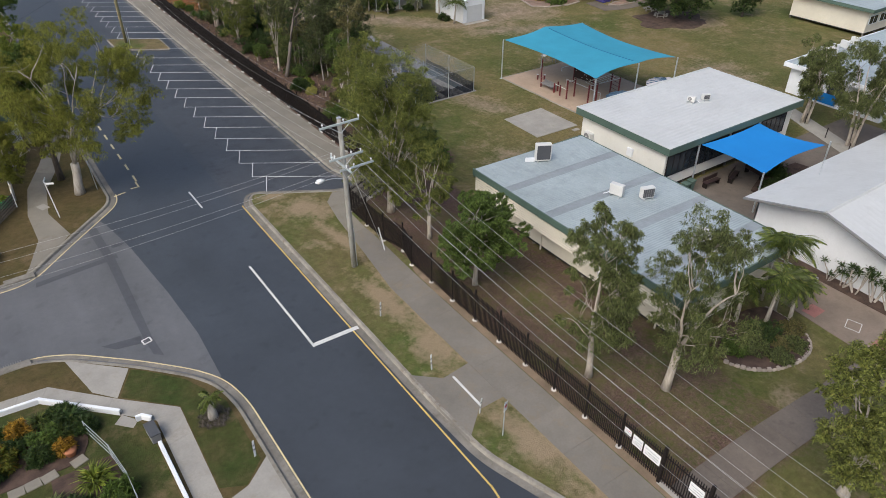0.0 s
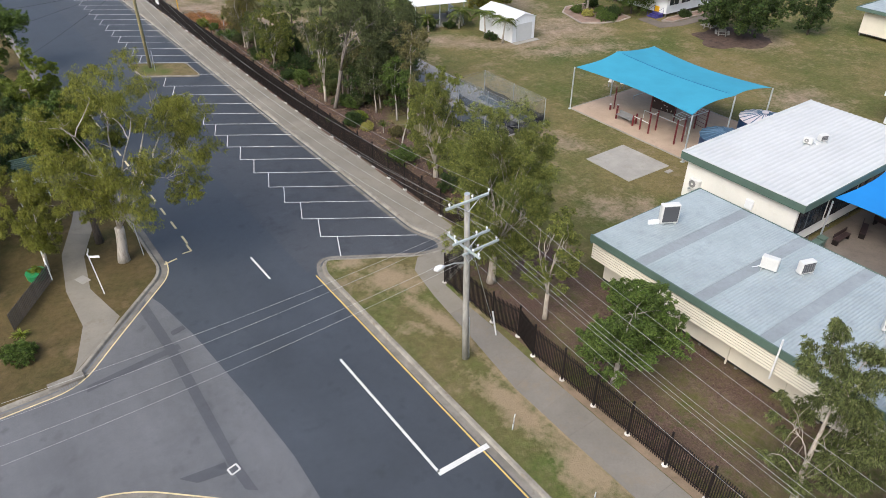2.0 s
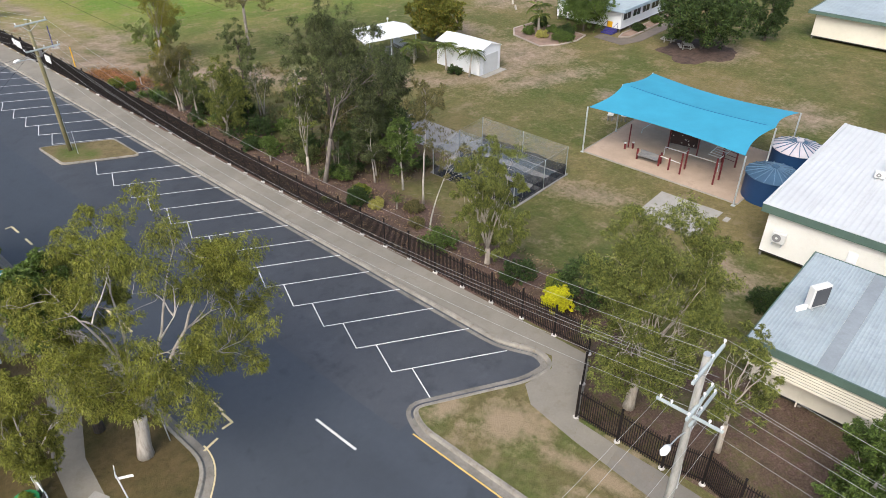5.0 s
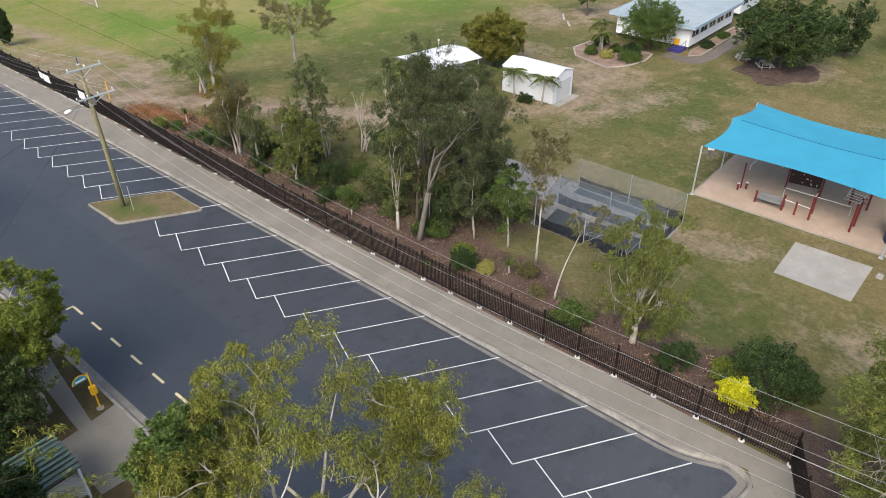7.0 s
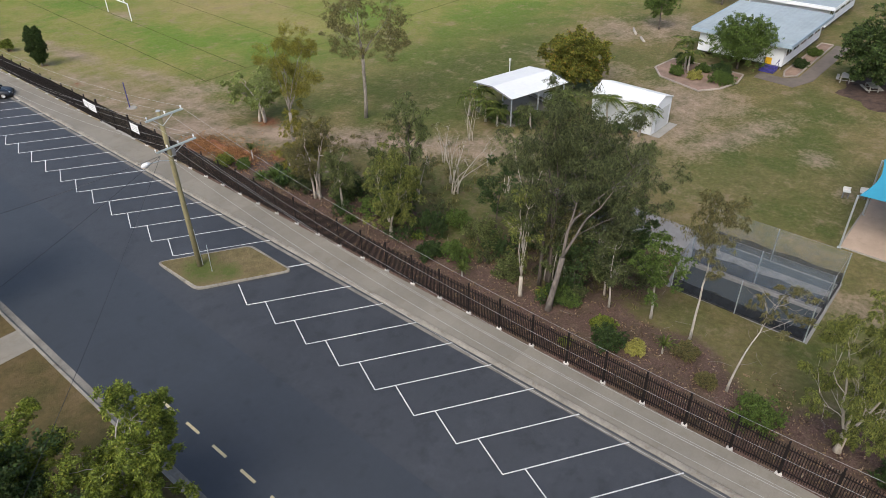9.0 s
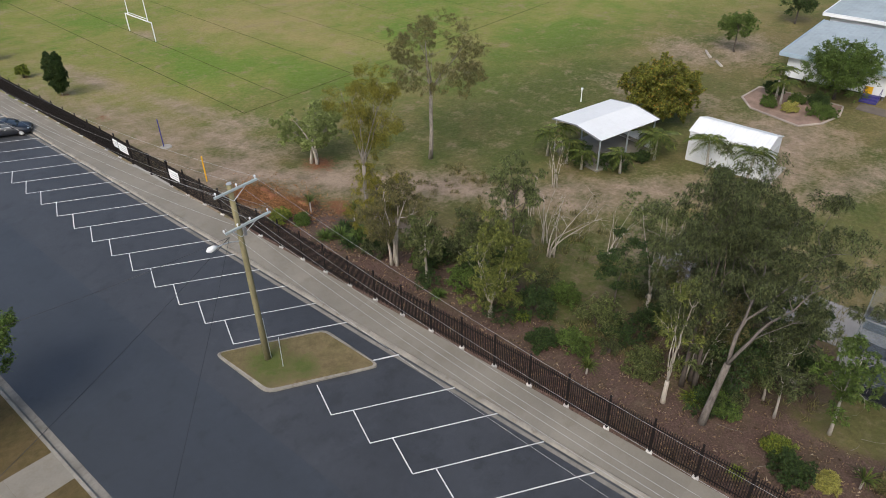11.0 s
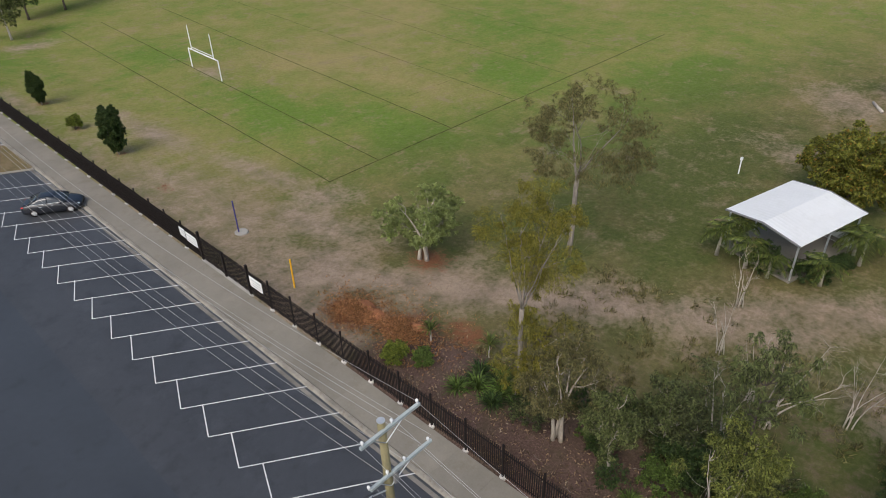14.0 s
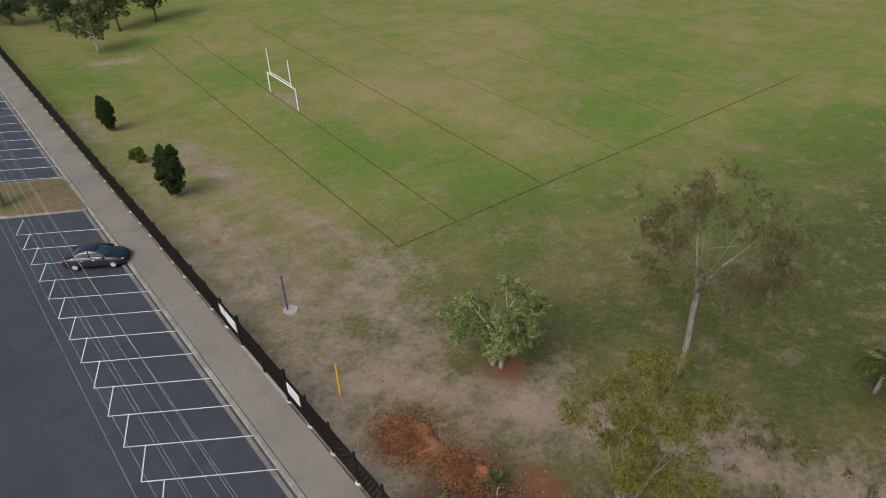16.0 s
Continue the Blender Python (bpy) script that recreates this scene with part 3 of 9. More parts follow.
SOIL = [(25.7, 24.3, 1.5, 3.6, 0), (30, 114, 5, 5, -38), (34, 107, 6, 3.4, -30), (40.5, 98, 5, 2.4, -40), (35, 104, 9, 2.6, -38), (44, 90, 7, 2.6, -30), (40, 80, 7, 6, 0), (29, 112, 4, 6, 0), (67, 79, 8, 8, 10), (61, 72, 11, 2.6, -20), (50, 84, 9, 3.0, -35), (90, 92, 9, 5, 10), (45, 87, 7, 2.4, -30),
        (33, 120, 4, 9, 15), (35.5, 130, 2.5, 10, 8), (33.0, 146, 2.6, 12, 5), (36.5, 122.5, 4, 4, 0), (70, 93, 3.5, 10, 0), (85, 97, 5, 7, -35), (24.5, 39, 1.6, 3, 0),
        (46.5, 157.5, 1.6, 4.5, 0), (57.0, 60.0, 1.7, 1.5, 0), (42, 54, 2.2, 6, 20), (37.5, 41, 3, 5, 30), (30, 22, 3, 5, 0), (42, 33, 2, 3, 0), (83, 60, 6, 4, 0), (62, 64, 2, 2, 0),
        (70, 46, 6, 5, 0), (30, 10, 1.5, 3, 0), (36, 186, 5, 3, 0), (33, 96, 2, 5, 0), (26.5, 163, 1.5, 8, 0)]
SOIL_TRACK = [(27, 114), (33, 108), (38, 100), (43, 92), (49.2, 86), (53, 79.5), (60, 76), (66, 78)]
# Entry (36, 38) puts the shade beside the classroom into the grass colour.
LUSH = [(60, 105, 22, 12, 0), (50, 128, 9, 14, 0), (80, 112, 16, 10, 0), (45, 140, 6, 16, 0), (50, 97, 9, 4, 0), (70, 130, 10, 12, 0), (52, 62, 6, 5, 0),
        (60, 66, 10, 5, 0), (46, 39, 5, 4, 0), (66, 44, 7, 4, 0), (41, 42, 2.5, 5, 0), (36, 38, 3, 2.5, 0), (85, 140, 12, 14, 0), (29, 175, 6, 16, 0), (95, 62, 8, 6, 0), (30, 13, 5, 3, 0), (45, 170, 6, 8, 0), (52, 106, 9, 7, 0), (44, 108, 5, 4, 0),
        (100, 56, 6, 6, 0), (58, 70, 10, 3, 0), (73, 66, 9, 4, 0)]
RUST = [(27.3, 108.0, 2.0, 2.6, -14), (28.3, 105.6, 1.4, 2.2, 0), (29.4, 104.2, 1.7, 2.6, 20), (31.3, 101.4, 1.8, 2.4, 35), (35.9, 109.2, 2.3, 2.3, 0), (28.4, 142.2, 0.8, 0.9, 0), (28.4, 160.7, 0.8, 0.9, 0), (28.1, 151, 0.7, 0.7, 0), (27.8, 132.6, 0.8, 1.0, 0)]
DRY = [(60, 150, 14, 20, 0), (75, 160, 14, 14, 0), (45, 45, 8, 6, 0), (70, 55, 10, 6, 0), (31, 138, 7, 26, 0), (62, 132, 6, 8, 0), (29, 165, 4, 14, 0)]


def cover(x, y):
    soil = max([blob(x, y, *b) for b in SOIL] + [track(x, y, SOIL_TRACK, 2.4)])
    edge = 31.2 + 1.3 * math.sin(y * 0.31) + 0.8 * math.sin(y * 0.83 + 1)
    mulch = max(0.0, min(1.0, (edge - x) * 0.8)) * max(0.0, min(1.0, (y - 43) * 0.5)) * max(0.0, min(1.0, (106 - y) * 0.4))
    if x < 28.5 and 8 < y < 45:
        # Ground inside the south fence set darker through the mulch channel.
        mulch = max(mulch, (0.78 if y > 31 else 0.62) + 0.5 * noise.noise(Vector((x * 0.35, y * 0.35, 5))))
        soil *= 0.75
    if 29 < x < 42 and 64 < y < 92:
        # Shade under the thicket is put into the ground colour as mulch tone.
        shade = min(1.0, (42 - x) / 3, (92 - y) / 5, (y - 64) / 3)
        mulch = max(mulch, (0.7 if y < 78 else 0.3) * shade)
        soil *= 1 - 0.75 * shade
    strip_ = max(0.0, min(1.0, (35.5 + 1.5 * math.sin(y * 0.21) - x) / 7)) * max(0.0, min(1.0, (y - 103) / 3)) * max(0.0, min(1.0, (165 - y) / 32))
    soil = max(soil, 0.85 * strip_)
    lush = 0.5 + (0.5 if y > 96 else 0.28) * max(blob(x, y, *b) for b in LUSH) - 0.45 * max(blob(x, y, *b) for b in DRY)
    if x < 29 and 5 < y < 45:
        lush += 0.15 * min(1.0, (29 - x) / 3)
    if 30 < x < 42 and 77 < y < 92:
        lush += 0.35 * min(1.0, (42 - x) / 3, (92 - y) / 4, (y - 77) / 2)
    rust = max(blob(x, y, *b) for b in RUST)
    worn = max(0.0, min(1.0, (y - 94) / 4)) * max(0.0, min(1.0, (118 - y) / 6)) * max(0.0, min(1.0, (45 - x) / 4))
    return (min(1, soil) * (0.75 + 0.2 * worn), mulch * 0.92, min(1, max(0, lush)), min(1, rust) * 0.8)


def span_of(stops):
    out = []
    for (a, step), (b, _) in zip(stops, stops[1:]):
        n = max(1, round((b - a) / step))
        out += [a + (b - a) * i / n for i in range(n)]
    return out + [stops[-1][0]]


ss = [-2500, -600, -120, -25, -1.2, -0.35, 0.0] + span_of([(0.6, 0.6), (62, 0.62), (95, 2.5), (160, 12), (500, 80), (2500, 500)])
ys = span_of([(-2500, 500), (-400, 90), (-40, 12), (2, 1.0), (150, 0.62), (215, 2), (400, 15), (2500, 500)])
gv, gc = [], []
for y in ys:
    e = sheet_edge(y)
    for s in ss:
        x = e + s
        gv.append((x, y, -0.1 if s < -0.1 else ground_z(x) + 0.05 * noise.noise(Vector((x * 0.25, y * 0.25, 0))) * min(1, max(0, s) / 4)))
        gc.append(cover(x, y) if -1 < s < 100 and -20 < y < 215 else (0.1, 0, 0.5, 0))
nx = len(ss)
gf = [(j * nx + i, j * nx + i + 1, (j + 1) * nx + i + 1, (j + 1) * nx + i) for j in range(len(ys) - 1) for i in range(nx - 1)]
ground_me = mesh_of("ground", gv, gf, M_GROUND, True)
ca = ground_me.color_attributes.new("cover", 'FLOAT_COLOR', 'POINT')
ca.data.foreach_set("color", np.array(gc, dtype=np.float32).ravel())
tagged(new("ground", ground_me), "dry patchy school grass with bare soil and mulch", "ground", kind="structure")

# ---- streets ----
W_X, E_X, PARK_X = 5.65, 13.9, 21.7
NW_LINE = arc_round([(-400, 45.0), (-1.6, 45.0), (1.1, 47.85), (5.5, 52.3), (W_X, 700)], 1.2)
SW_LINE = arc_round([(5.72, -400), (5.7, 27.0), (5.3, 29.0), (4.3, 30.55), (2.1, 32.9), (-0.9, 35.6), (-2.5, 36.42), (-400, 36.6)], 1.4)
E_LINE = arc_round([(15.9, -400), (15.9, 11.5), (14.1, 17.2), (E_X, 22), (E_X, 46.2), (14.6, 47.6), (20.3, 44.2), (22.1, 43.9), (22.6, 45.1), (PARK_X, 47.3), (PARK_X, 700)], 1.0)
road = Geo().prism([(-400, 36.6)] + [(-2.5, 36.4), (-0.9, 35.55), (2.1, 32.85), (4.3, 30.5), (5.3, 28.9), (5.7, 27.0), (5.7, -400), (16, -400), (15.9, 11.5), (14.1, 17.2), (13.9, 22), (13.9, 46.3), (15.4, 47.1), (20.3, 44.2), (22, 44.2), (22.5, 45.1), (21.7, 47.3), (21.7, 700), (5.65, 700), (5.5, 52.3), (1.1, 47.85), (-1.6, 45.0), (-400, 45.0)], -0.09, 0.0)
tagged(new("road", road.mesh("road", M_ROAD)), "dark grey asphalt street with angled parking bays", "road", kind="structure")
old = Geo().prism([(-400, 36.7), (-2.5, 36.5), (-0.85, 35.7), (2.15, 33.0), (4.35, 30.65), (5.3, 29.2), (5.66, 29.6), (5.8, 33.8), (5.55, 38.6), (4.95, 45.2), (4.3, 49.2), (3.9, 50.5), (1.15, 47.8), (-1.6, 44.95), (-400, 44.95)], -0.02, 0.004)
tagged(new("side_street", old.mesh("side_street", M_ROAD_OLD)), "worn pale grey asphalt of the side street mouth", "road", kind="structure")
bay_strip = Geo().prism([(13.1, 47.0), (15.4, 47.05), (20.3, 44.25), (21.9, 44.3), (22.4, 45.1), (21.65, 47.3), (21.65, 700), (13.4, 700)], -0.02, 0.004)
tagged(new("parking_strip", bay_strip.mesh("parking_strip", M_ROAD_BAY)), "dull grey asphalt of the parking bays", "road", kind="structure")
for lift, poly in enumerate(([(3.0, 49.4), (3.6, 50.1), (3.75, 44.1), (3.62, 38.6), (3.5, 35.0), (3.62, 33.0), (3.15, 33.4), (3.05, 35.1), (3.08, 38.0), (3.2, 44.5)], [(-1.1, 44.4), (3.95, 44.95), (3.95, 44.45), (-1.2, 43.9)], [(0.9, 35.7), (2.95, 35.4), (3.0, 34.7), (1.5, 35.0)],
             [(3.9, 46.2), (4.7, 46.4), (4.75, 46.0), (3.9, 45.8)])):
    tagged(new("road_patch", Geo().prism(poly, -0.01, 0.008 + 0.004 * lift).mesh("road_patch", M_ROAD_PATCH)), "dark trench repair strip in the worn asphalt", "road patch", kind="structure")

kerb(NW_LINE, "concrete kerb and channel round the grassed street corner", True)
kerb(SW_LINE, "concrete kerb and channel round the garden corner", True)
kerb(E_LINE, "concrete kerb and channel along the school side", False)


def closed_kerb(poly, label):
    g = Geo()
    n = len(poly)
    pts = []
    for i in range(n):
        a, b, c = Vector(poly[i - 1]), Vector(poly[i]), Vector(poly[(i + 1) % n])
        p, q = b + (a - b).normalized() * 0.5, b + (c - b).normalized() * 0.5
        for k in range(4):
            t = k / 3
            pts.append(p * (1 - t) ** 2 + b * 2 * t * (1 - t) + q * t * t)
    cx, cy = sum(p.x for p in pts) / len(pts), sum(p.y for p in pts) / len(pts)
    inner = [(p.x + (cx - p.x) * 0.2 / (Vector((cx, cy)) - p).length, p.y + (cy - p.y) * 0.2 / (Vector((cx, cy)) - p).length) for p in pts]
    m = len(pts)
    vs = [(p.x, p.y, -0.05) for p in pts] + [(p.x * 0.997 + cx * 0.003, p.y * 0.997 + cy * 0.003, 0.13) for p in pts] + [(x, y, 0.15) for x, y in inner] + [(x, y, -0.05) for x, y in inner]
    fs = [(r * m + i, r * m + (i + 1) % m, (r + 1) * m + (i + 1) % m, (r + 1) * m + i) for r in range(3) for i in range(m)]
    tagged(new("kerb", g.add(vs, fs).mesh("kerb", M_KERB_TOP)), label, "kerb", kind="structure")
    tagged(new("traffic_island", Geo().prism(inner, -0.05, 0.135).mesh("traffic_island", M_ISLAND)), "low grassed traffic island between parking bays", "traffic island", kind="structure")


closed_kerb([(14.73, 94.0), (14.72, 89.1), (20.2, 85.8), (20.3, 90.6)], "pale concrete kerb round the grassed island")
closed_kerb([(15.6, 155.4), (15.6, 147.9), (21.75, 144.4), (21.75, 152.0)], "pale concrete kerb round the grassed island")

# ---- verges ----
west_n = offset_line(NW_LINE, 0.21)
west_s = offset_line(SW_LINE, 0.21)
east_k = offset_line(E_LINE, -0.21)
tagged(new("verge_northwest", Geo().prism(west_n + [(-400, 700)], -0.05, 0.13).mesh("verge", M_VERGE)), "dry grass verge beside the footpath", "verge", kind="structure")
tagged(new("verge_southwest", Geo().prism(west_s + [(-400, -400)], -0.05, 0.13).mesh("verge", M_VERGE)), "green and brown grass round the garden corner", "verge", kind="structure")
ek = [p for p in east_k if p[1] < 47.4]
cut = max(i for i, p in enumerate(ek) if p[1] > 43.0)
east_poly = ek[:cut + 1] + [(22.0, 47.4), (24.35, 47.4), (24.35, 43.0), (19.9, 40.6), (19.9, -400)]
tagged(new("verge_east", Geo().prism(east_poly, -0.05, 0.128).mesh("verge", M_VERGE_EAST)), "worn grass verge between kerb and footpath", "verge", kind="structure")

# ---- road markings ----
def strip(a, b, w, z=0.011, mat=None):
    a, b = Vector((*a, 0)), Vector((*b, 0))
    d = (b - a).normalized()
    s = Vector((-d.y, d.x, 0)) * w / 2
    e = Vector((0, 0, z))
    lo = Vector((0, 0, z - 0.006))
    vs = [a - s + lo, b - s + lo, b + s + lo, a + s + lo, a - s + e, b - s + e, b + s + e, a + s + e]
    return mesh_of("marking", vs, [(4, 5, 6, 7), (0, 1, 5, 4), (1, 2, 6, 5), (2, 3, 7, 6), (3, 0, 4, 7)], mat)


bays = thing("parking_bay_markings", "white painted lines of the angled parking bays", "road marking", kind="structure")
bay_me = strip((0, 0), (5.68, -3.72), 0.064, mat=M_WHITE_LINE)
tooth_me = strip((0, 0), (0.97, 2.26), 0.064, 0.013, mat=M_WHITE_LINE)
BAY_STARTS = [47.35 + 2.915 * k for k in range(14)] + [93.91 + 2.93 * k - 0.0074 * k * k for k in range(19)] + [156.0 + 2.75 * k for k in range(16)]
for y in BAY_STARTS:
    x = 15.87 + 0.0035 * (y - 60)
    if y not in (47.35,):
        part("bay_line", bay_me, bays, m=pose(x, y, 0))
    part("bay_tick", tooth_me, bays, m=pose(x, y, 0))
part("bay_line", strip((17.6, 88.2), (21.6, 85.7), 0.1, mat=M_WHITE_LINE), bays)
lanes = thing("lane_markings", "white centre line and give way bar on asphalt", "road marking", kind="structure")
for a, b, w in (((10.83, 47.7), (10.8, 50.7), 0.13), ((10.87, 29.05), (10.85, 38.45), 0.14), ((10.8, 29.0), (13.75, 28.95), 0.3), ((10.87, -9), (10.87, 2), 0.14)):
    part("lane_line", strip(a, b, w, 0.015, M_WHITE_LINE), lanes)
edge = thing("edge_markings", "yellow kerbside no parking lines and bus zone dashes", "road marking", kind="structure")
part("edge_line", strip((13.3, 15.6), (13.42, 46.3), 0.09, 0.013, M_YELLOW_LINE), edge)
part("edge_line", strip((13.32, 15.7), (13.0, 13.6), 0.1, 0.013, M_YELLOW_LINE), edge)
for k in range(4):
    part("edge_line", strip((13.1 - k * 0.12, 13.0 - k * 2.2), (13.0 - k * 0.12, 11.8 - k * 2.2), 0.1, 0.013, M_YELLOW_LINE), edge)
for k in range(12):
    part("bus_dash", strip((7.9, 81.9 - 2.36 * k), (7.9, 80.75 - 2.36 * k), 0.15, 0.013, M_CREAM_LINE), edge)
for a, b in (((7.45, 82.0), (7.95, 82.0)), ((7.2, 53.75), (7.85, 53.75)), ((7.8, 53.75), (7.8, 54.7)), ((5.8, 53.2), (6.7, 53.4)), ((5.9, 82.0), (6.6, 82.0))):
    part("bus_dash", strip(a, b, 0.13, 0.014, M_CREAM_LINE), edge)
for line, d in ((NW_LINE, -0.48), (SW_LINE, -0.48)):
    pts = [p for p in offset_line(line, d) if -30 < p[0] and 18 < p[1] < 54]
    if d and line is NW_LINE:
        pts = [(-30, 44.52)] + pts
    else:
        pts = [(6.2, 10)] + pts + [(-30, 37.08)]
    for a, b in zip(pts, pts[1:]):
        if Vector((b[0] - a[0], b[1] - a[1])).length > 0.05:
            part("edge_line", strip(a, b, 0.08, 0.013, M_CREAM_LINE), edge)
marker = thing("hydrant_marking", "small white painted square on asphalt", "road marking", kind="structure")
for a, b in (((2.95, 34.5), (3.4, 34.6)), ((3.4, 34.6), (3.35, 35.0)), ((3.35, 35.0), (2.9, 34.9)), ((2.9, 34.9), (2.95, 34.5))):
    part("marking_bar", strip(a, b, 0.09, 0.028, M_WHITE_LINE), marker)

# ---- footpaths: separate slabs ----
def slabs(name, left, right, label, z=0.15, mat=None, step=2.4, gap=0.004):
    """Slabs between two edge lines of equal count; each pair of points gives the two sides."""
    th = thing(name, label, "footpath", kind="structure")
    for (la, ra), (lb, rb) in zip(zip(left, right), zip(left[1:], right[1:])):
        la, ra, lb, rb = (Vector(p) for p in (la, ra, lb, rb))
        n = max(1, round(((lb - la).length + (rb - ra).length) / 2 / step))
        for i in range(n):
            t0, t1 = i / n, (i + 1) / n
            q = [la.lerp(lb, t0), ra.lerp(rb, t0), ra.lerp(rb, t1), la.lerp(lb, t1)]
            c = sum(q, Vector((0, 0))) / 4
            poly = [(p + (c - p).normalized() * gap - c) for p in q]
            ob = part("slab", Geo().prism([(p.x, p.y) for p in poly], -0.09, 0.0).mesh("slab", mat or M_PATH), th, m=pose(c.x, c.y, z))
            ob.location.z += 0.004 * math.sin(c.x * 9 + c.y * 7)
    return th


north = thing("footpath_north", "pale concrete footpath slabs between kerb and fence", "footpath", kind="structure")
slab_me = Geo().prism([(-1.1, -1.197), (1.1, -1.197), (1.1, 1.197), (-1.1, 1.197)], -0.1, 0.0).mesh("slab", M_PATH)
for k in range(62):
    part("slab", slab_me, north, m=pose(23.06, 48.6 + 2.4 * k, 0.15 + 0.004 * math.sin(k * 5.1)))
part("slab", Geo().prism([(21.9, 197), (24.2, 197), (24.2, 600), (21.9, 600)], 0.05, 0.15).mesh("slab", M_PATH), north)
slabs("footpath_junction", [(18.12, 38), (18.35, 40), (18.9, 43.0), (19.9, 44.1)], [(19.48, 38.1), (19.6, 40.5), (21.7, 41.5), (23.3, 42.25)], "grey concrete footpath widening at the fence corner", 0.144)
slabs("footpath_south", [(17.2, -40), (17.2, 27), (17.25, 31.0), (17.9, 36), (18.12, 38)], [(19.3, -40), (19.3, 27), (19.35, 31.5), (19.5, 36), (19.48, 38.1)], "grey concrete footpath slabs worn and dusty", 0.142, M_PATH_DUSTY)
slabs("footpath_bend", [(19.9, 44.1), (21.9, 43.72), (22.75, 44.3), (22.5, 46.0), (21.96, 47.4)], [(23.3, 42.25), (23.8, 42.5), (24.16, 42.9), (24.16, 45.6), (24.16, 47.4)], "curving concrete footpath behind the parking kerb", 0.146, M_PATH, 2.0)
slabs("driveway_east", [(13.95, 18.2), (15.6, 19.6), (17.2, 19.6)], [(13.95, 23.8), (15.4, 22.5), (17.2, 22.7)], "concrete driveway crossing over the kerb", 0.135, M_PATH_DUSTY)
slabs("footpath_west", [(-1.2, 46.2), (-0.1, 49.5), (-0.15, 53.6), (0.5, 58.0), (2.0, 62.0), (3.2, 66), (3.15, 71.7), (3.6, 79)], [(1.6, 48.8), (1.9, 49.2), (1.15, 53.0), (1.7, 57.0), (3.3, 61.0), (4.4, 65), (3.9, 71.7), (4.8, 79)], "grey concrete footpath winding across the verge", 0.142, step=1.6)
slabs("driveway_west", [(5.44, 68.2), (4.6, 66.6), (2.0, 66.8)], [(5.44, 71.8), (4.6, 71.65), (2.0, 71.4)], "stained concrete driveway beside the bus stop", 0.146, step=2.6)
slabs("driveway_west_far", [(5.44, 91.6), (3, 91.6), (-8, 91.4)], [(5.44, 94.0), (3, 94.1), (-8, 94.2)], "grey concrete driveway across the verge", 0.147, step=2.6)
slabs("ramp_corner", [(-1.2, 46.2), (-1.55, 45.5)], [(1.6, 48.8), (1.2, 48.2)], "concrete kerb ramp at the street corner", 0.135)
slabs("footpath_garden", [(-40, 35.6), (-5.0, 34.1), (-2.2, 33.82), (0.42, 31.05), (3.1, 28.45), (2.95, 22.5), (3.0, -40)], [(-40, 34.2), (-5.0, 33.5), (-2.75, 32.95), (-0.1, 30.2), (1.85, 28.2), (1.85, 22.5), (1.85, -40)], "pale concrete footpath round the garden corner", 0.144, M_PALE, 1.7)
slabs("ramp_garden", [(-1.1, 35.5), (-0.37, 32.07)], [(1.68, 32.85), (0.62, 30.9)], "flared pale concrete kerb ramp", 0.15, M_PALE)
slabs("driveway_garden", [(5.48, 23.0), (4.15, 21.9), (2.95, 21.6)], [(5.48, 18.5), (4.4, 17.9), (2.95, 17.5)], "grey concrete driveway beside the lawn", 0.146, M_PALE)

# ---- buildings ----
def ribbed(x0, x1, y0, y1, zf, pitch=0.2, depth=0.03, along='x', thick=0.05):
    """Ribbed metal sheeting; the ribs run along x or y, and zf(x, y) is the height."""
    g = Geo()
    a0, a1 = (y0, y1) if along == 'x' else (x0, x1)
    n = max(2, int(round((a1 - a0) / pitch)))
    prof = []
    for i in range(n):
        c = a0 + (a1 - a0) * i / n
        w = (a1 - a0) / n
        prof += [(c, 0), (c + w * 0.28, depth), (c + w * 0.42, depth), (c + w * 0.62, 0)]
    prof.append((a1, 0))
    b0, b1 = (x0, x1) if along == 'x' else (y0, y1)
    vs = []
    for b in (b0, b1):
        for c, d in prof:
            x, y = (b, c) if along == 'x' else (c, b)
            vs.append((x, y, zf(x, y) + d))
    k = len(prof)
    fs = [(i, i + 1, k + i + 1, k + i) if along == 'y' else (i, k + i, k + i + 1, i + 1) for i in range(k - 1)]
    g.add(vs, fs)
    g.prism([(x0, y0), (x1, y0), (x1, y1), (x0, y1)], lambda x, y: zf(x, y) - thick, lambda x, y: zf(x, y) - 0.004)
    return g


def boards(p0, p1, z0, z1, pitch=0.16, lip=0.022, thick=0.1):
    """Overlapping weatherboards on a wall from p0 to p1; the outside is to the right of that way."""
    a, b = Vector(p0), Vector(p1)
    d = (b - a).normalized()
    nrm = Vector((d.y, -d.x))
    n = max(1, int(round((z1 - z0) / pitch)))
    prof = []
    for i in range(n):
        z = z0 + (z1 - z0) * i / n
        prof += [(lip, z), (0.0, z + (z1 - z0) / n - 0.004)]
    prof += [(-thick, z1), (-thick, z0)]
    vs = [(q.x + nrm.x * o, q.y + nrm.y * o, z) for q in (a, b) for o, z in prof]
    k = len(prof)
    fs = [(i, k + i, k + (i + 1) % k, (i + 1) % k) for i in range(k)]
    fs += [tuple(range(k)), tuple(range(2 * k - 1, k - 1, -1))]
    return Geo().add(vs, fs)


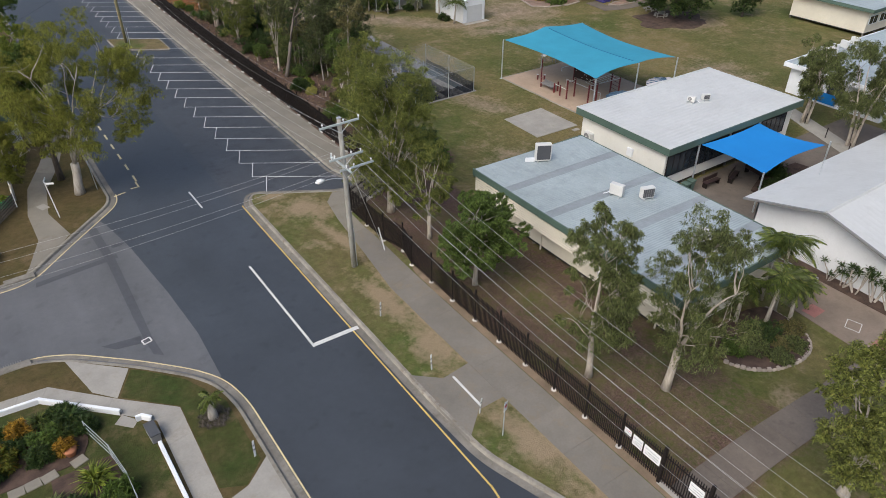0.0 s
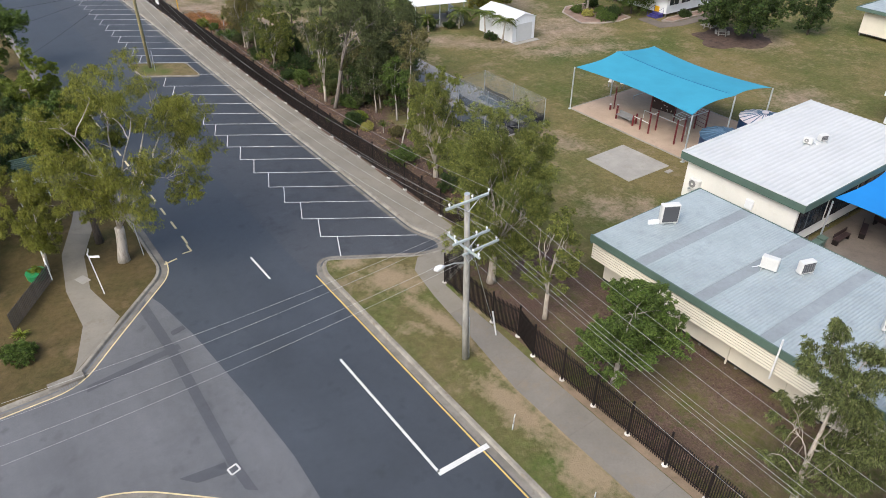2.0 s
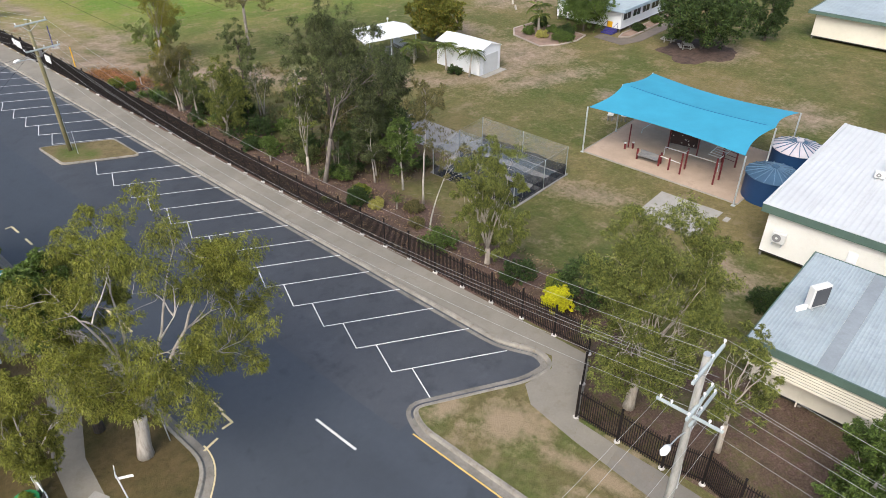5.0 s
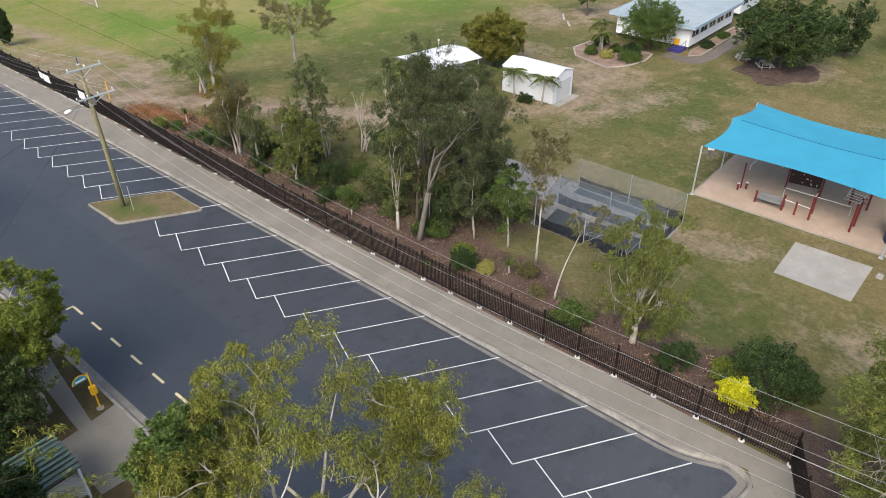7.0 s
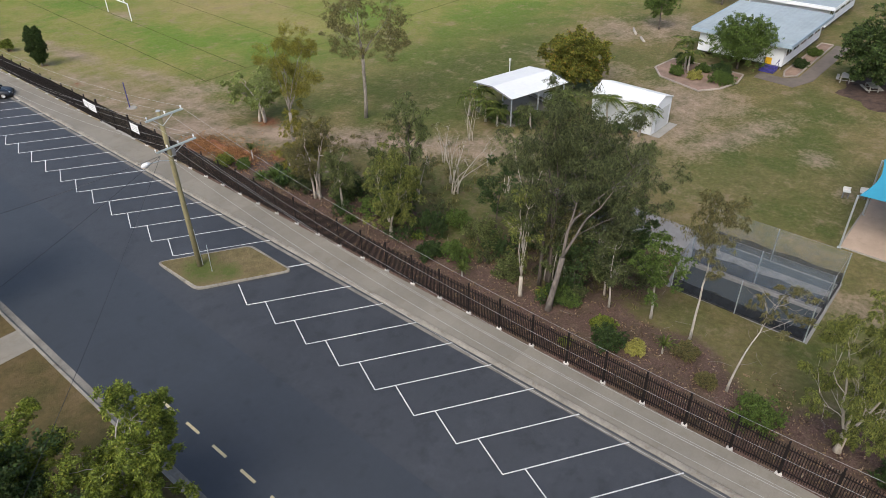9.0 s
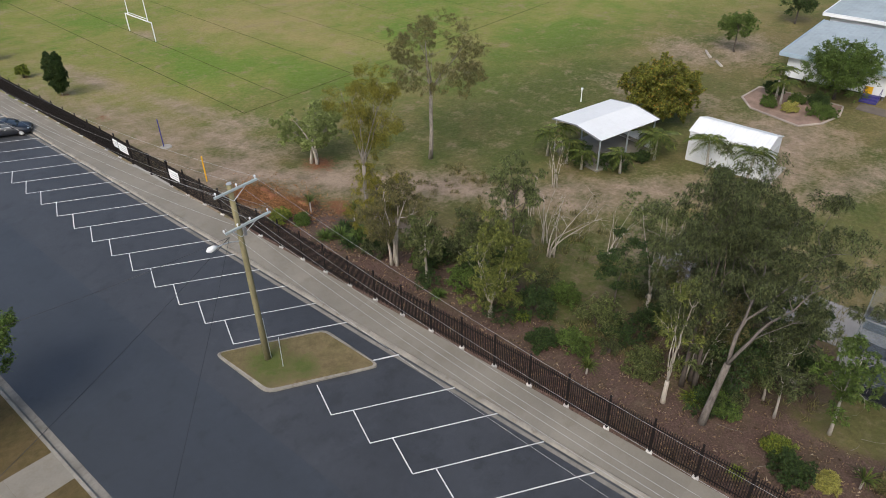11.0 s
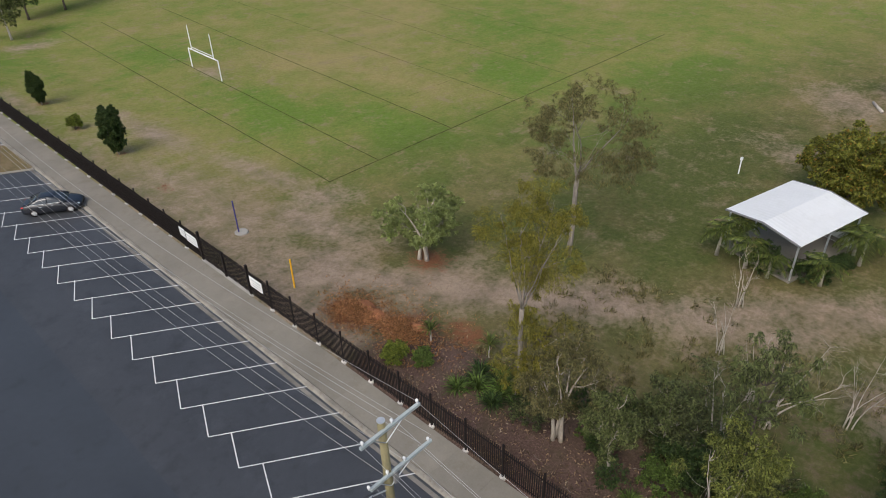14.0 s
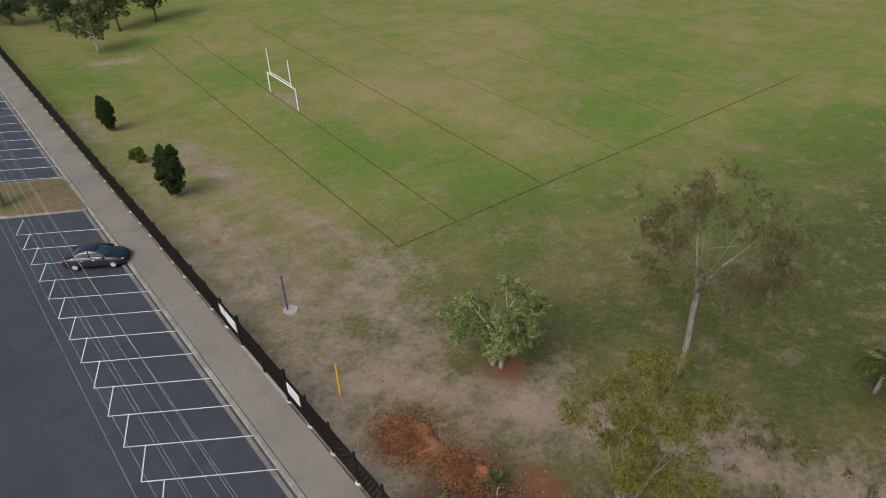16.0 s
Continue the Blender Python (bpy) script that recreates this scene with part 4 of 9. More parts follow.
def window_on(parent, p0, p1, z0, z1, panes=3, frame_mat=None, out=0.05):
    """A framed window let into a wall's face from p0 to p1, with the outside to the right."""
    a, b = Vector(p0), Vector(p1)
    d = (b - a).normalized()
    L = (b - a).length
    m = Matrix.Translation((a.x, a.y, 0)) @ Matrix(((d.x, -d.y, 0, 0), (d.y, d.x, 0, 0), (0, 0, 1, 0), (0, 0, 0, 1)))
    g = Geo()
    t = 0.06
    ring = [(-t / 2, z0 - t), (L + t / 2, z0 - t), (L + t / 2, z1 + t), (-t / 2, z1 + t), (t / 2, z0), (L - t / 2, z0), (L - t / 2, z1), (t / 2, z1)]
    vs = [m @ Vector((u, y, z)) for y in (-out - 0.02, 0.1) for u, z in ring]
    fs = []
    for i in range(4):
        j = (i + 1) % 4
        fs += [(i, j, 4 + j, 4 + i), (8 + j, 8 + i, 12 + i, 12 + j), (i, 8 + i, 8 + j, j), (4 + i, 4 + j, 12 + j, 12 + i)]
    win = part("window", g.add(vs, fs).mesh("window_frame", frame_mat or M_WHITE), parent)
    for i in range(1, panes):
        c = L * i / panes
        part("mullion", Geo().box((c - t / 2, -out - 0.015, z0), (c + t / 2, 0.1, z1), m).mesh("mullion", frame_mat or M_WHITE), win)
    for i in range(panes):
        g = Geo().box((L * i / panes + t / 2, -out, z0), (L * (i + 1) / panes - t / 2, 0.02, z1), m)
        part("pane", g.mesh("pane", M_GLASS), win, "dark reflecting glass")
    return win


def condenser(x, y, z, rz=0, wide=0.95, coil=False, tall=0.85):
    """A split-system outdoor unit; coil turns its dark finned back to the front."""
    ac = thing("air_conditioner", "pale box air conditioner unit on a metal roof", "air conditioner", pose(x, y, z, 0, 0, rz), group="roof air conditioners")
    part("casing", Geo().box((-wide / 2, -0.2, 0.1), (wide / 2, 0.2, tall), b=0.03).mesh("casing", M_GREY_PLASTIC), ac)
    for s in (-1, 1):
        part("bracket", Geo().box((s * wide * 0.35 - 0.03, -0.34, -0.06), (s * wide * 0.35 + 0.03, 0.34, 0.1)).mesh("bracket", M_GALV), ac)
    mid = (tall + 0.1) / 2
    if coil:
        back = part("coil_panel", Geo().box((-wide / 2 + 0.07, -0.215, 0.17), (wide / 2 - 0.07, -0.2, tall - 0.08)).mesh("coil_panel", M_COIL), ac, "dark finned coil")
        for k in range(5):
            u = -wide / 2 + 0.07 + (wide - 0.14) * (k + 0.5) / 5
            part("fin", Geo().box((u - 0.012, -0.228, 0.17), (u + 0.012, -0.215, tall - 0.08)).mesh("fin", M_GRILLE), back)
    else:
        r = min(0.3, mid - 0.16)
        fan = part("fan_grille", Geo().tube([(-wide * 0.12, -0.2, mid), (-wide * 0.12, -0.225, mid)], r, 16).mesh("fan_grille", M_GRILLE), ac, "grey round fan grille")
        part("hub", Geo().tube([(-wide * 0.12, -0.225, mid), (-wide * 0.12, -0.24, mid)], r * 0.3, 10).mesh("hub", M_GREY_PLASTIC), fan)
    pipe = [(wide / 2 - 0.05, 0.2, 0.25), (wide / 2 + 0.12, 0.3, 0.12), (wide / 2 + 0.35, 0.3, 0.0)]
    part("pipe", Geo().tube(pipe, 0.03, 6).mesh("pipe", M_WHITE), ac, "white insulated pipe")
    return ac


# the long grey-roofed classroom beside the fence
x0, x1, y0, y1 = 27.3, 37.9, 17.1, 35.7
R1Z = lambda x, y: 3.6 - 0.014 * (x - x0)
b1 = thing("classroom_block", "long cream classroom with grey ribbed metal roof and green fascia", "school building")
edges = [y1]
yy = y1
k = 0
while yy > y0 + 0.2:
    w = 0.75 if k % 2 else 3.35
    ya = max(y0, yy - w)
    part("roof_sheet", ribbed(x0, x1, ya + 0.005, yy - 0.005, (lambda x, y: R1Z(x, y) - 0.012) if k % 2 else R1Z, 0.19, 0.004 if k % 2 else 0.02).mesh("roof_sheet", M_ROOF_BAND if k % 2 else M_ROOF_GREY), b1, "dull flat strip" if k % 2 else "")
    yy = ya
    k += 1
for lo, hi in (((x0 - 0.08, y0 - 0.08, 3.15), (x0, y1 + 0.08, 3.64)), ((x1, y0 - 0.08, 2.95), (x1 + 0.08, y1 + 0.08, 3.48)), ((x0, y1, 2.95), (x1, y1 + 0.08, 3.5)), ((x0, y0 - 0.08, 2.95), (x1, y0, 3.5))):
    part("fascia", Geo().box(lo, hi).mesh("fascia", M_GREEN), b1, "dark green metal fascia")
# Dark backing sheet paints the shadow seen between the slats.
screen = part("sunscreen_shade_back", Geo().box((x0 + 0.12, y0 + 0.12, 1.94), (x0 + 0.16, y1 - 0.12, 3.13)).mesh("sunscreen_shade_back", M_DARK), b1, "cream horizontal slatted screen under the eaves over a painted shadow sheet")
slat_me = Geo().box((-0.012, y0 + 0.1, -0.06), (0.012, y1 - 0.1, 0.06)).mesh("slat", M_CREAM)
for i in range(7):
    part("slat", slat_me, screen, m=pose(x0 + 0.075, 0, 2.02 + 0.176 * i, 0, 16, 0))
wx0, wx1, wy0, wy1, wz0, wz1 = 28.35, 37.3, 17.7, 35.2, 0.15, 2.95
part("wall", boards((wx0, wy1), (wx0, wy0), wz0, wz1, 0.6, 0.004).mesh("wall", M_CREAM), b1)
part("wall", boards((wx1, wy0), (wx1, wy1), wz0, wz1, 0.16).mesh("wall", M_CREAM), b1)
part("wall", boards((wx1, wy1), (wx0, wy1), wz0, wz1, 0.16).mesh("wall", M_CREAM), b1)
part("wall", boards((wx0, wy0), (wx1, wy0), wz0, wz1, 0.16).mesh("wall", M_CREAM), b1)
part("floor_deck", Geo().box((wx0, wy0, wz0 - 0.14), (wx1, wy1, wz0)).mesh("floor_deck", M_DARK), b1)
part("soffit", Geo().box((x0 + 0.1, y0 + 0.05, 2.91), (x1 - 0.05, y1 - 0.05, 2.95)).mesh("soffit", M_CREAM), b1)
for i in range(8):
    for xx in (wx0 + 0.1, wx1 - 0.1):
        yy = wy0 + 0.3 + (wy1 - wy0 - 0.6) * i / 7
        part("stump", Geo().box((xx - 0.08, yy - 0.08, ground_z(xx) - 0.1), (xx + 0.08, yy + 0.08, wz0 - 0.14)).mesh("stump", M_KERB), b1)
for yy in (19.0, 22.4, 25.8, 29.2, 32.6):
    part("downpipe", Geo().box((wx0 - 0.1, yy, ground_z(wx0) - 0.05), (wx0 - 0.02, yy + 0.08, 1.8)).mesh("downpipe", M_CREAM), b1)
for yy in (20, 24, 28, 32):
    window_on(b1, (wx1 + 0.0, yy), (wx1 + 0.0, yy + 2.2), 1.1, 2.2, 3)
part("vent_pipe", Geo().cyl((x0 - 0.14, 22.9), 0.05, 1.7, 4.3, 8).mesh("vent_pipe", M_WHITE), b1, "white vent pipe above the eaves")
evap = thing("roof_cooler", "white evaporative cooler on a metal roof", "air conditioner", pose(32.3, 34.0, R1Z(33, 34.7) + 0.03, 0, 0, -28), group="roof air conditioners")
part("casing", Geo().box((-0.6, -0.22, 0.1), (0.6, 0.22, 1.4), b=0.05).mesh("casing", M_GREY_PLASTIC), evap)
part("grille", Geo().box((-0.5, -0.245, 0.2), (0.5, -0.22, 1.3)).mesh("grille", M_COIL), evap, "dark louvred grille")
part("duct", Geo().box((-1.3, -0.1, 0.0), (-0.6, 0.1, 0.28), b=0.03).mesh("duct", M_WHITE), evap)
for xx in (-0.4, 0.4):
    part("foot", Geo().box((xx - 0.04, -0.3, -0.04), (xx + 0.04, 0.3, 0.1)).mesh("foot", M_GALV), evap)
condenser(33.0, 27.3, R1Z(33, 27.2) + 0.03, 108)
condenser(34.4, 25.9, R1Z(34.4, 26) + 0.03, -18, 0.95, True)
condenser(33.2, 20.4, R1Z(33, 20) + 0.03, -60)
condenser(32.6, 19.3, R1Z(33, 20) + 0.03, -60)

# the white-roofed classroom behind it
x0, x1, y0, y1 = 42.1, 60.0, 30.3, 40.4
R2Z = lambda x, y: 3.24
b2 = thing("white_roof_classroom", "cream classroom with flat white roof and green fascia", "school building")
n = 4
for i in range(n):
    ya, yb = y0 + (y1 - y0) * i / n, y0 + (y1 - y0) * (i + 1) / n
    part("roof_sheet", ribbed(x0, x1, ya + 0.006, yb - 0.006, lambda x, y: R2Z(x, y) + 0.004 * (i % 2), 0.4, 0.028).mesh("roof_sheet", M_ROOF_WHITE), b2)
for lo, hi in (((x0 - 0.07, y0 - 0.07, 2.68), (x0, y1 + 0.07, 3.28)), ((x1, y0 - 0.07, 2.6), (x1 + 0.07, y1 + 0.07, 3.22)), ((x0, y1, 2.68), (x1, y1 + 0.07, 3.25)), ((x0, y0 - 0.07, 2.68), (x1, y0, 3.25))):
    part("fascia", Geo().box(lo, hi).mesh("fascia", M_GREEN), b2, "grey green metal fascia")
for lo, hi in (((x0 - 0.09, y0 - 0.09, 3.28), (x0 + 0.12, y1 + 0.09, 3.33)), ((x0, y1 - 0.1, 3.25), (x1, y1 + 0.09, 3.3))):
    part("edge_flashing", Geo().box(lo, hi).mesh("edge_flashing", M_ROOF_WHITE), b2)
wx0, wx1, wy0, wy1, wz0 = 42.5, 59.6, 30.8, 40.0, -0.5
for p, q in (((wx0, wy1), (wx0, wy0)), ((wx1, wy0), (wx1, wy1)), ((wx1, wy1), (wx0, wy1)), ((wx0, wy0), (wx1, wy0))):
    part("wall", boards(p, q, wz0, 2.68, 0.17).mesh("wall", M_CREAM_PALE), b2)
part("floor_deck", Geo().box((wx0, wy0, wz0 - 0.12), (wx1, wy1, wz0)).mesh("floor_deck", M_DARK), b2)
part("soffit", Geo().box((x0 + 0.05, y0 + 0.05, 2.63), (x1 - 0.05, y1 - 0.05, 2.68)).mesh("soffit", M_CREAM), b2)
for i in range(7):
    for yy in (wy0 + 0.1, wy1 - 0.1):
        xx = wx0 + 0.15 + (wx1 - wx0 - 0.3) * i / 6
        part("stump", Geo().box((xx - 0.08, yy - 0.08, -1.05), (xx + 0.08, yy + 0.08, wz0 - 0.12)).mesh("stump", M_KERB), b2)
for xx in (42.75, 46.8, 50.9, 55.0):
    window_on(b2, (xx, wy0 - 0.03), (xx + 3.6, wy0 - 0.03), 0.5, 2.2, 5, M_BLACK)
for xx in (44, 48, 52, 56):
    window_on(b2, (xx + 2.5, wy1 + 0.03), (xx, wy1 + 0.03), 0.7, 2.0, 3)
part("meter_box", Geo().box((wx0 - 0.18, 34.0, 1.0), (wx0, 34.6, 1.7), b=0.02).mesh("meter_box", M_WHITE), b2)
wall_ac = condenser(42.3, 38.9, 0.55, -90, 0.9)
tagged(wall_ac, "white air conditioner unit bracketed to a cream wall")
condenser(51.2, 35.6, R2Z(51, 35) + 0.03, -75, 0.7, False, 0.55)
condenser(52.6, 35.2, R2Z(52, 35) + 0.03, -20, 0.7, True, 0.6)

# the white gabled hall
b3 = thing("gabled_hall", "white weatherboard hall with wide white gabled roof", "school building")
gx0, gx1, gyr, gy0, gy1, ez, az_ = 41.9, 66.0, 17.6, 11.7, 23.3, 2.4, 3.95
for s, ya, yb in ((1, gyr, gy1), (-1, gy0, gyr)):
    zf = (lambda x, y: az_ - (az_ - ez) * (y - gyr) / (gy1 - gyr)) if s > 0 else (lambda x, y: az_ - (az_ - ez) * (gyr - y) / (gyr - gy0))
    part("roof_slope", ribbed(gx0, gx1, ya, yb, zf, 0.5, 0.005, 'y').mesh("roof_slope", M_ROOF_WHITE), b3)
part("ridge_cap", Geo().tube([(gx0, gyr, az_ + 0.02), (gx1, gyr, az_ + 0.02)], 0.12, 6).mesh("ridge_cap", M_ROOF_WHITE), b3)
for ya, za, yb, zb in ((gyr, az_, gy1, ez), (gyr, az_, gy0, ez)):
    part("barge_board", Geo().tube([(gx0 - 0.03, ya, za - 0.06), (gx0 - 0.03, yb, zb - 0.06)], 0.1, 4).mesh("barge_board", M_GRILLE), b3, "dark barge flashing")
hx0, hx1, hy0, hy1 = 43.1, 65.6, 12.3, 22.8
part("gable_wall", Geo().add([(hx0, hy1, -0.9), (hx0, hy0, -0.9), (hx0, hy0, ez), (hx0, gyr, az_ - 0.1), (hx0, hy1, ez), (hx0 + 0.12, hy1, -0.9), (hx0 + 0.12, hy0, -0.9), (hx0 + 0.12, hy0, ez), (hx0 + 0.12, gyr, az_ - 0.1), (hx0 + 0.12, hy1, ez)],
                            [(0, 1, 2, 3, 4), (9, 8, 7, 6, 5), (0, 5, 6, 1), (1, 6, 7, 2), (2, 7, 8, 3), (3, 8, 9, 4), (4, 9, 5, 0)]).mesh("gable_wall", M_WHITE), b3)
for p, q in (((hx1, hy1), (hx0, hy1)), ((hx0, hy0), (hx1, hy0)), ((hx1, hy0), (hx1, hy1))):
    part("wall", boards(p, q, -0.9, ez + 0.1, 0.18).mesh("wall", M_WHITE), b3)
part("whirly_vent", Geo().cyl((50, 20.5), 0.16, 2.75, 3.1, 12).mesh("whirly_vent", M_WHITE), b3)
part("antenna", Geo().tube([(48.6, 21.8, 2.4), (48.6, 21.8, 3.9)], 0.02, 5).tube([(48.3, 21.8, 3.7), (48.9, 21.8, 3.7)], 0.015, 5).mesh("antenna", M_GALV), b3)

# a long white building with a row of coolers past the courtyard
b5 = thing("white_wing", "long white school wing with grey metal roof", "school building")
x0, x1, y0, y1 = 70.5, 100.0, 27.5, 38.6
part("roof_sheet", ribbed(x0, x1, y0, y1, lambda x, y: 2.3, 0.4, 0.03).mesh("roof_sheet", M_ROOF_GREY), b5)
part("fascia", Geo().box((x0 - 0.08, y0 - 0.08, 1.9), (x0, y1 + 0.08, 2.36)).mesh("fascia", M_WHITE), b5)
part("fascia", Geo().box((x0, y1, 1.9), (x1, y1 + 0.08, 2.36)).mesh("fascia", M_WHITE), b5)
for p, q in (((x0 + 0.6, y1 - 0.5), (x0 + 0.6, y0 + 0.5)), ((x1, y1 - 0.5), (x0 + 0.6, y1 - 0.5)), ((x0 + 0.6, y0 + 0.5), (x1, y0 + 0.5))):
    part("wall", boards(p, q, -1.0, 2.25, 0.2).mesh("wall", M_WHITE), b5)
for i in range(5):
    condenser(73.5 + 2.1 * i, 37.6, 2.34, 78, 0.9)
for yy in (29.5, 32, 34.5):
    window_on(b5, (x0 + 0.59, yy + 1.8), (x0 + 0.59, yy), 0.2, 1.4, 2)
part("mural", Geo().box((x0 + 0.5, 32.6, -0.75), (x0 + 0.6, 35.4, 0.3)).mesh("mural", M_BLUE_B), b5, "blue painted panel")

# the distant grey-roofed classroom with its planted bed, and a second behind it
def far_block(x0, x1, y0, y1, z, name, label, roof, wall, fascia):
    b = thing(name, label, "school building")
    part("roof_sheet", ribbed(x0, x1, y0, y1, lambda x, y: z + 0.06 - 0.015 * abs(y - (y0 + y1) / 2), 0.5, 0.025).mesh("roof_sheet", roof), b)
    for lo, hi in (((x0 - 0.08, y0 - 0.08, z - 0.35), (x0, y1 + 0.08, z + 0.08)), ((x0, y1, z - 0.35), (x1, y1 + 0.08, z + 0.06)), ((x0, y0 - 0.08, z - 0.35), (x1, y0, z + 0.06))):
        part("fascia", Geo().box(lo, hi).mesh("fascia", fascia), b)
    wx0, wx1, wy0, wy1 = x0 + 0.8, x1 - 0.8, y0 + 0.8, y1 - 0.8
    for p, q in (((wx0, wy1), (wx0, wy0)), ((wx1, wy1), (wx0, wy1)), ((wx0, wy0), (wx1, wy0)), ((wx1, wy0), (wx1, wy1))):
        part("wall", boards(p, q, -0.5, z - 0.2, 0.2).mesh("wall", wall), b)
    part("floor_deck", Geo().box((wx0, wy0, -0.62), (wx1, wy1, -0.5)).mesh("floor_deck", M_DARK), b)
    for i in range(6):
        for yy in (wy0 + 0.1, wy1 - 0.1):
            xx = wx0 + 0.15 + (wx1 - wx0 - 0.3) * i / 5
            part("stump", Geo().box((xx - 0.08, yy - 0.08, -1.1), (xx + 0.08, yy + 0.08, -0.62)).mesh("stump", M_KERB), b)
    nw = max(1, int((wx1 - wx0) / 2.6))
    for i in range(nw):
        window_on(b, (wx0 + 0.4 + 2.6 * i, wy0 - 0.02), (wx0 + 2.4 + 2.6 * i, wy0 - 0.02), 0.6, 1.6, 2, M_WHITE)
    return b


far1 = far_block(81.7, 97.2, 73.5, 85.2, 2.26, "distant_classroom", "white classroom with pale grey roof beyond the garden bed", M_ROOF_GREY, M_WHITE, M_FASCIA_BLUE)
part("door_surround", Geo().box((82.44, 75.5, -0.5), (82.498, 76.3, 0.3)).mesh("door_surround", M_YELLOW), far1, "bright yellow painted panel beside the steps")
far_block(100.2, 115.2, 74.2, 86.2, 2.3, "rear_classroom", "white classroom with grey roof behind another", M_ROOF_GREY, M_WHITE, M_WHITE)
far_block(96.2, 112.5, 43.0, 55.2, 2.7, "raised_classroom", "cream raised classroom with grey green roof edge", M_ROOF_GREY, M_CREAM, M_GREEN)
steps = thing("entry_steps", "purple painted steps up to the classroom door", "steps", pose(0, 0, -0.95))
for k in range(3):
    part("tread", Geo().box((80.9 + 0.5 * k, 74.6, 0), (81.4 + 0.5 * k, 76.2, 0.17 * (k + 1)), b=0.01).mesh("tread", M_PURPLE), steps)
for yy in (74.6, 76.2):
    part("handrail", Geo().tube([(80.9, yy, 0), (80.9, yy, 0.9), (82.3, yy, 1.3), (82.3, yy, 0.4)], 0.03, 6).mesh("handrail", M_PURPLE), steps)

# white garden shed
shed = thing("garden_shed", "small white metal shed with roller door", "shed")
x0, x1, y0, y1, zb = 57.2, 60.9, 77.8, 84.4, -0.95
ew, ap = zb + 2.85, zb + 3.45
xm = (x0 + x1) / 2


def rib_wall(p0, p1, z0, z1, pitch=0.25, d=0.008, mat=None):
    a, b = Vector(p0), Vector(p1)
    L = (b - a).length
    u = (b - a) / L
    nrm = Vector((u.y, -u.x))
    n = int(L / pitch)
    pts = []
    for i in range(n):
        s = L * i / n
        pts += [(s, 0), (s + 0.3 * L / n, d), (s + 0.5 * L / n, d), (s + 0.7 * L / n, 0)]
    pts.append((L, 0))
    vs = [(a.x + u.x * s + nrm.x * o, a.y + u.y * s + nrm.y * o, z) for z in (z0, z1) for s, o in pts]
    k = len(pts)
    g = Geo().add(vs, [(i, i + 1, k + i + 1, k + i) for i in range(k - 1)])
    q = [(a.x - nrm.x * 0.012, a.y - nrm.y * 0.012), (b.x - nrm.x * 0.012, b.y - nrm.y * 0.012), (b.x - nrm.x * 0.06, b.y - nrm.y * 0.06), (a.x - nrm.x * 0.06, a.y - nrm.y * 0.06)]
    return g.prism(q, z0, z1)


for p, q in (((x0, y1), (x0, y0)), ((x1, y0), (x1, y1)), ((x1, y1), (x0, y1)), ((x0, y0), (x1, y0))):
    part("wall", rib_wall(p, q, zb, ew).mesh("wall", M_WHITE), shed)
for s, xa, xb in ((0, x0 - 0.1, xm), (1, xm, x1 + 0.1)):
    zf = (lambda x, y: ew + (ap - ew) * (x - x0) / (xm - x0)) if s == 0 else (lambda x, y: ap - (ap - ew) * (x - xm) / (x1 - xm))
    part("roof_slope", ribbed(xa, xb, y0 - 0.1, y1 + 0.1, zf, 0.3, 0.025).mesh("roof_slope", M_ROOF_BRIGHT), shed)
for yy in (y0 + 0.01, y1 - 0.01):
    part("gable", Geo().add([(x0, yy, ew), (x1, yy, ew), (xm, yy, ap)], [(0, 1, 2)]).mesh("gable", M_WHITE), shed)
part("roller_door", Geo().box((x0 + 0.6, y0 - 0.06, zb + 0.02), (x1 - 0.5, y0 - 0.02, zb + 2.2), b=0.01).mesh("roller_door", M_ROOF_WHITE), shed)
part("apron", Geo().box((x0 - 0.1, y0 - 0.9, zb - 0.05), (x1 + 0.2, y0, zb + 0.05), b=0.02).mesh("apron", M_PALE), shed)

# open shelter with white roof
sh = thing("open_shelter", "open shelter with white gabled roof on slender posts", "shelter", pose(54.3, 91.1, -0.93, 0, 0, -14))
hx, hy, eh, rh = 3.75, 2.95, 3.05, 3.45
for s in (1, -1):
    zf = lambda x, y: rh - (rh - eh) * abs(y) / hy
    part("roof_slope", ribbed(-hx, hx, min(0, s * hy), max(0, s * hy), zf, 0.35, 0.007, 'y').mesh("roof_slope", M_ROOF_BRIGHT), sh)
for xx in (-hx, hx):
    for s in (1, -1):
        part("barge_board", Geo().tube([(xx, 0, rh - 0.03), (xx, s * hy, eh - 0.03)], 0.07, 4).mesh("barge_board", M_GRILLE), sh, "dark edge flashing")
for xx in (-hx + 0.3, 0, hx - 0.3):
    for s in (1, -1):
        part("post", Geo().box((xx - 0.05, s * (hy - 0.25) - 0.05, 0.1), (xx + 0.05, s * (hy - 0.25) + 0.05, eh)).mesh("post", M_GALV), sh)
part("slab_floor", Geo().box((-hx + 0.1, -hy + 0.1, -0.06), (hx - 0.1, hy - 0.1, 0.12), b=0.02).mesh("slab_floor", M_PATH), sh, "grey concrete floor slab")
part("back_screen", Geo().box((hx - 0.36, -hy + 0.4, 0.12), (hx - 0.3, hy - 0.4, 1.5)).mesh("back_screen", M_WHITE), sh)
part("bench", Geo().box((hx - 0.9, -hy + 0.6, 0.5), (hx - 0.5, hy - 0.6, 0.56)).box((hx - 0.8, -hy + 0.8, 0.12), (hx - 0.6, -hy + 0.9, 0.5)).box((hx - 0.8, hy - 0.9, 0.12), (hx - 0.6, hy - 0.8, 0.5)).mesh("bench", M_TIMBER), sh)


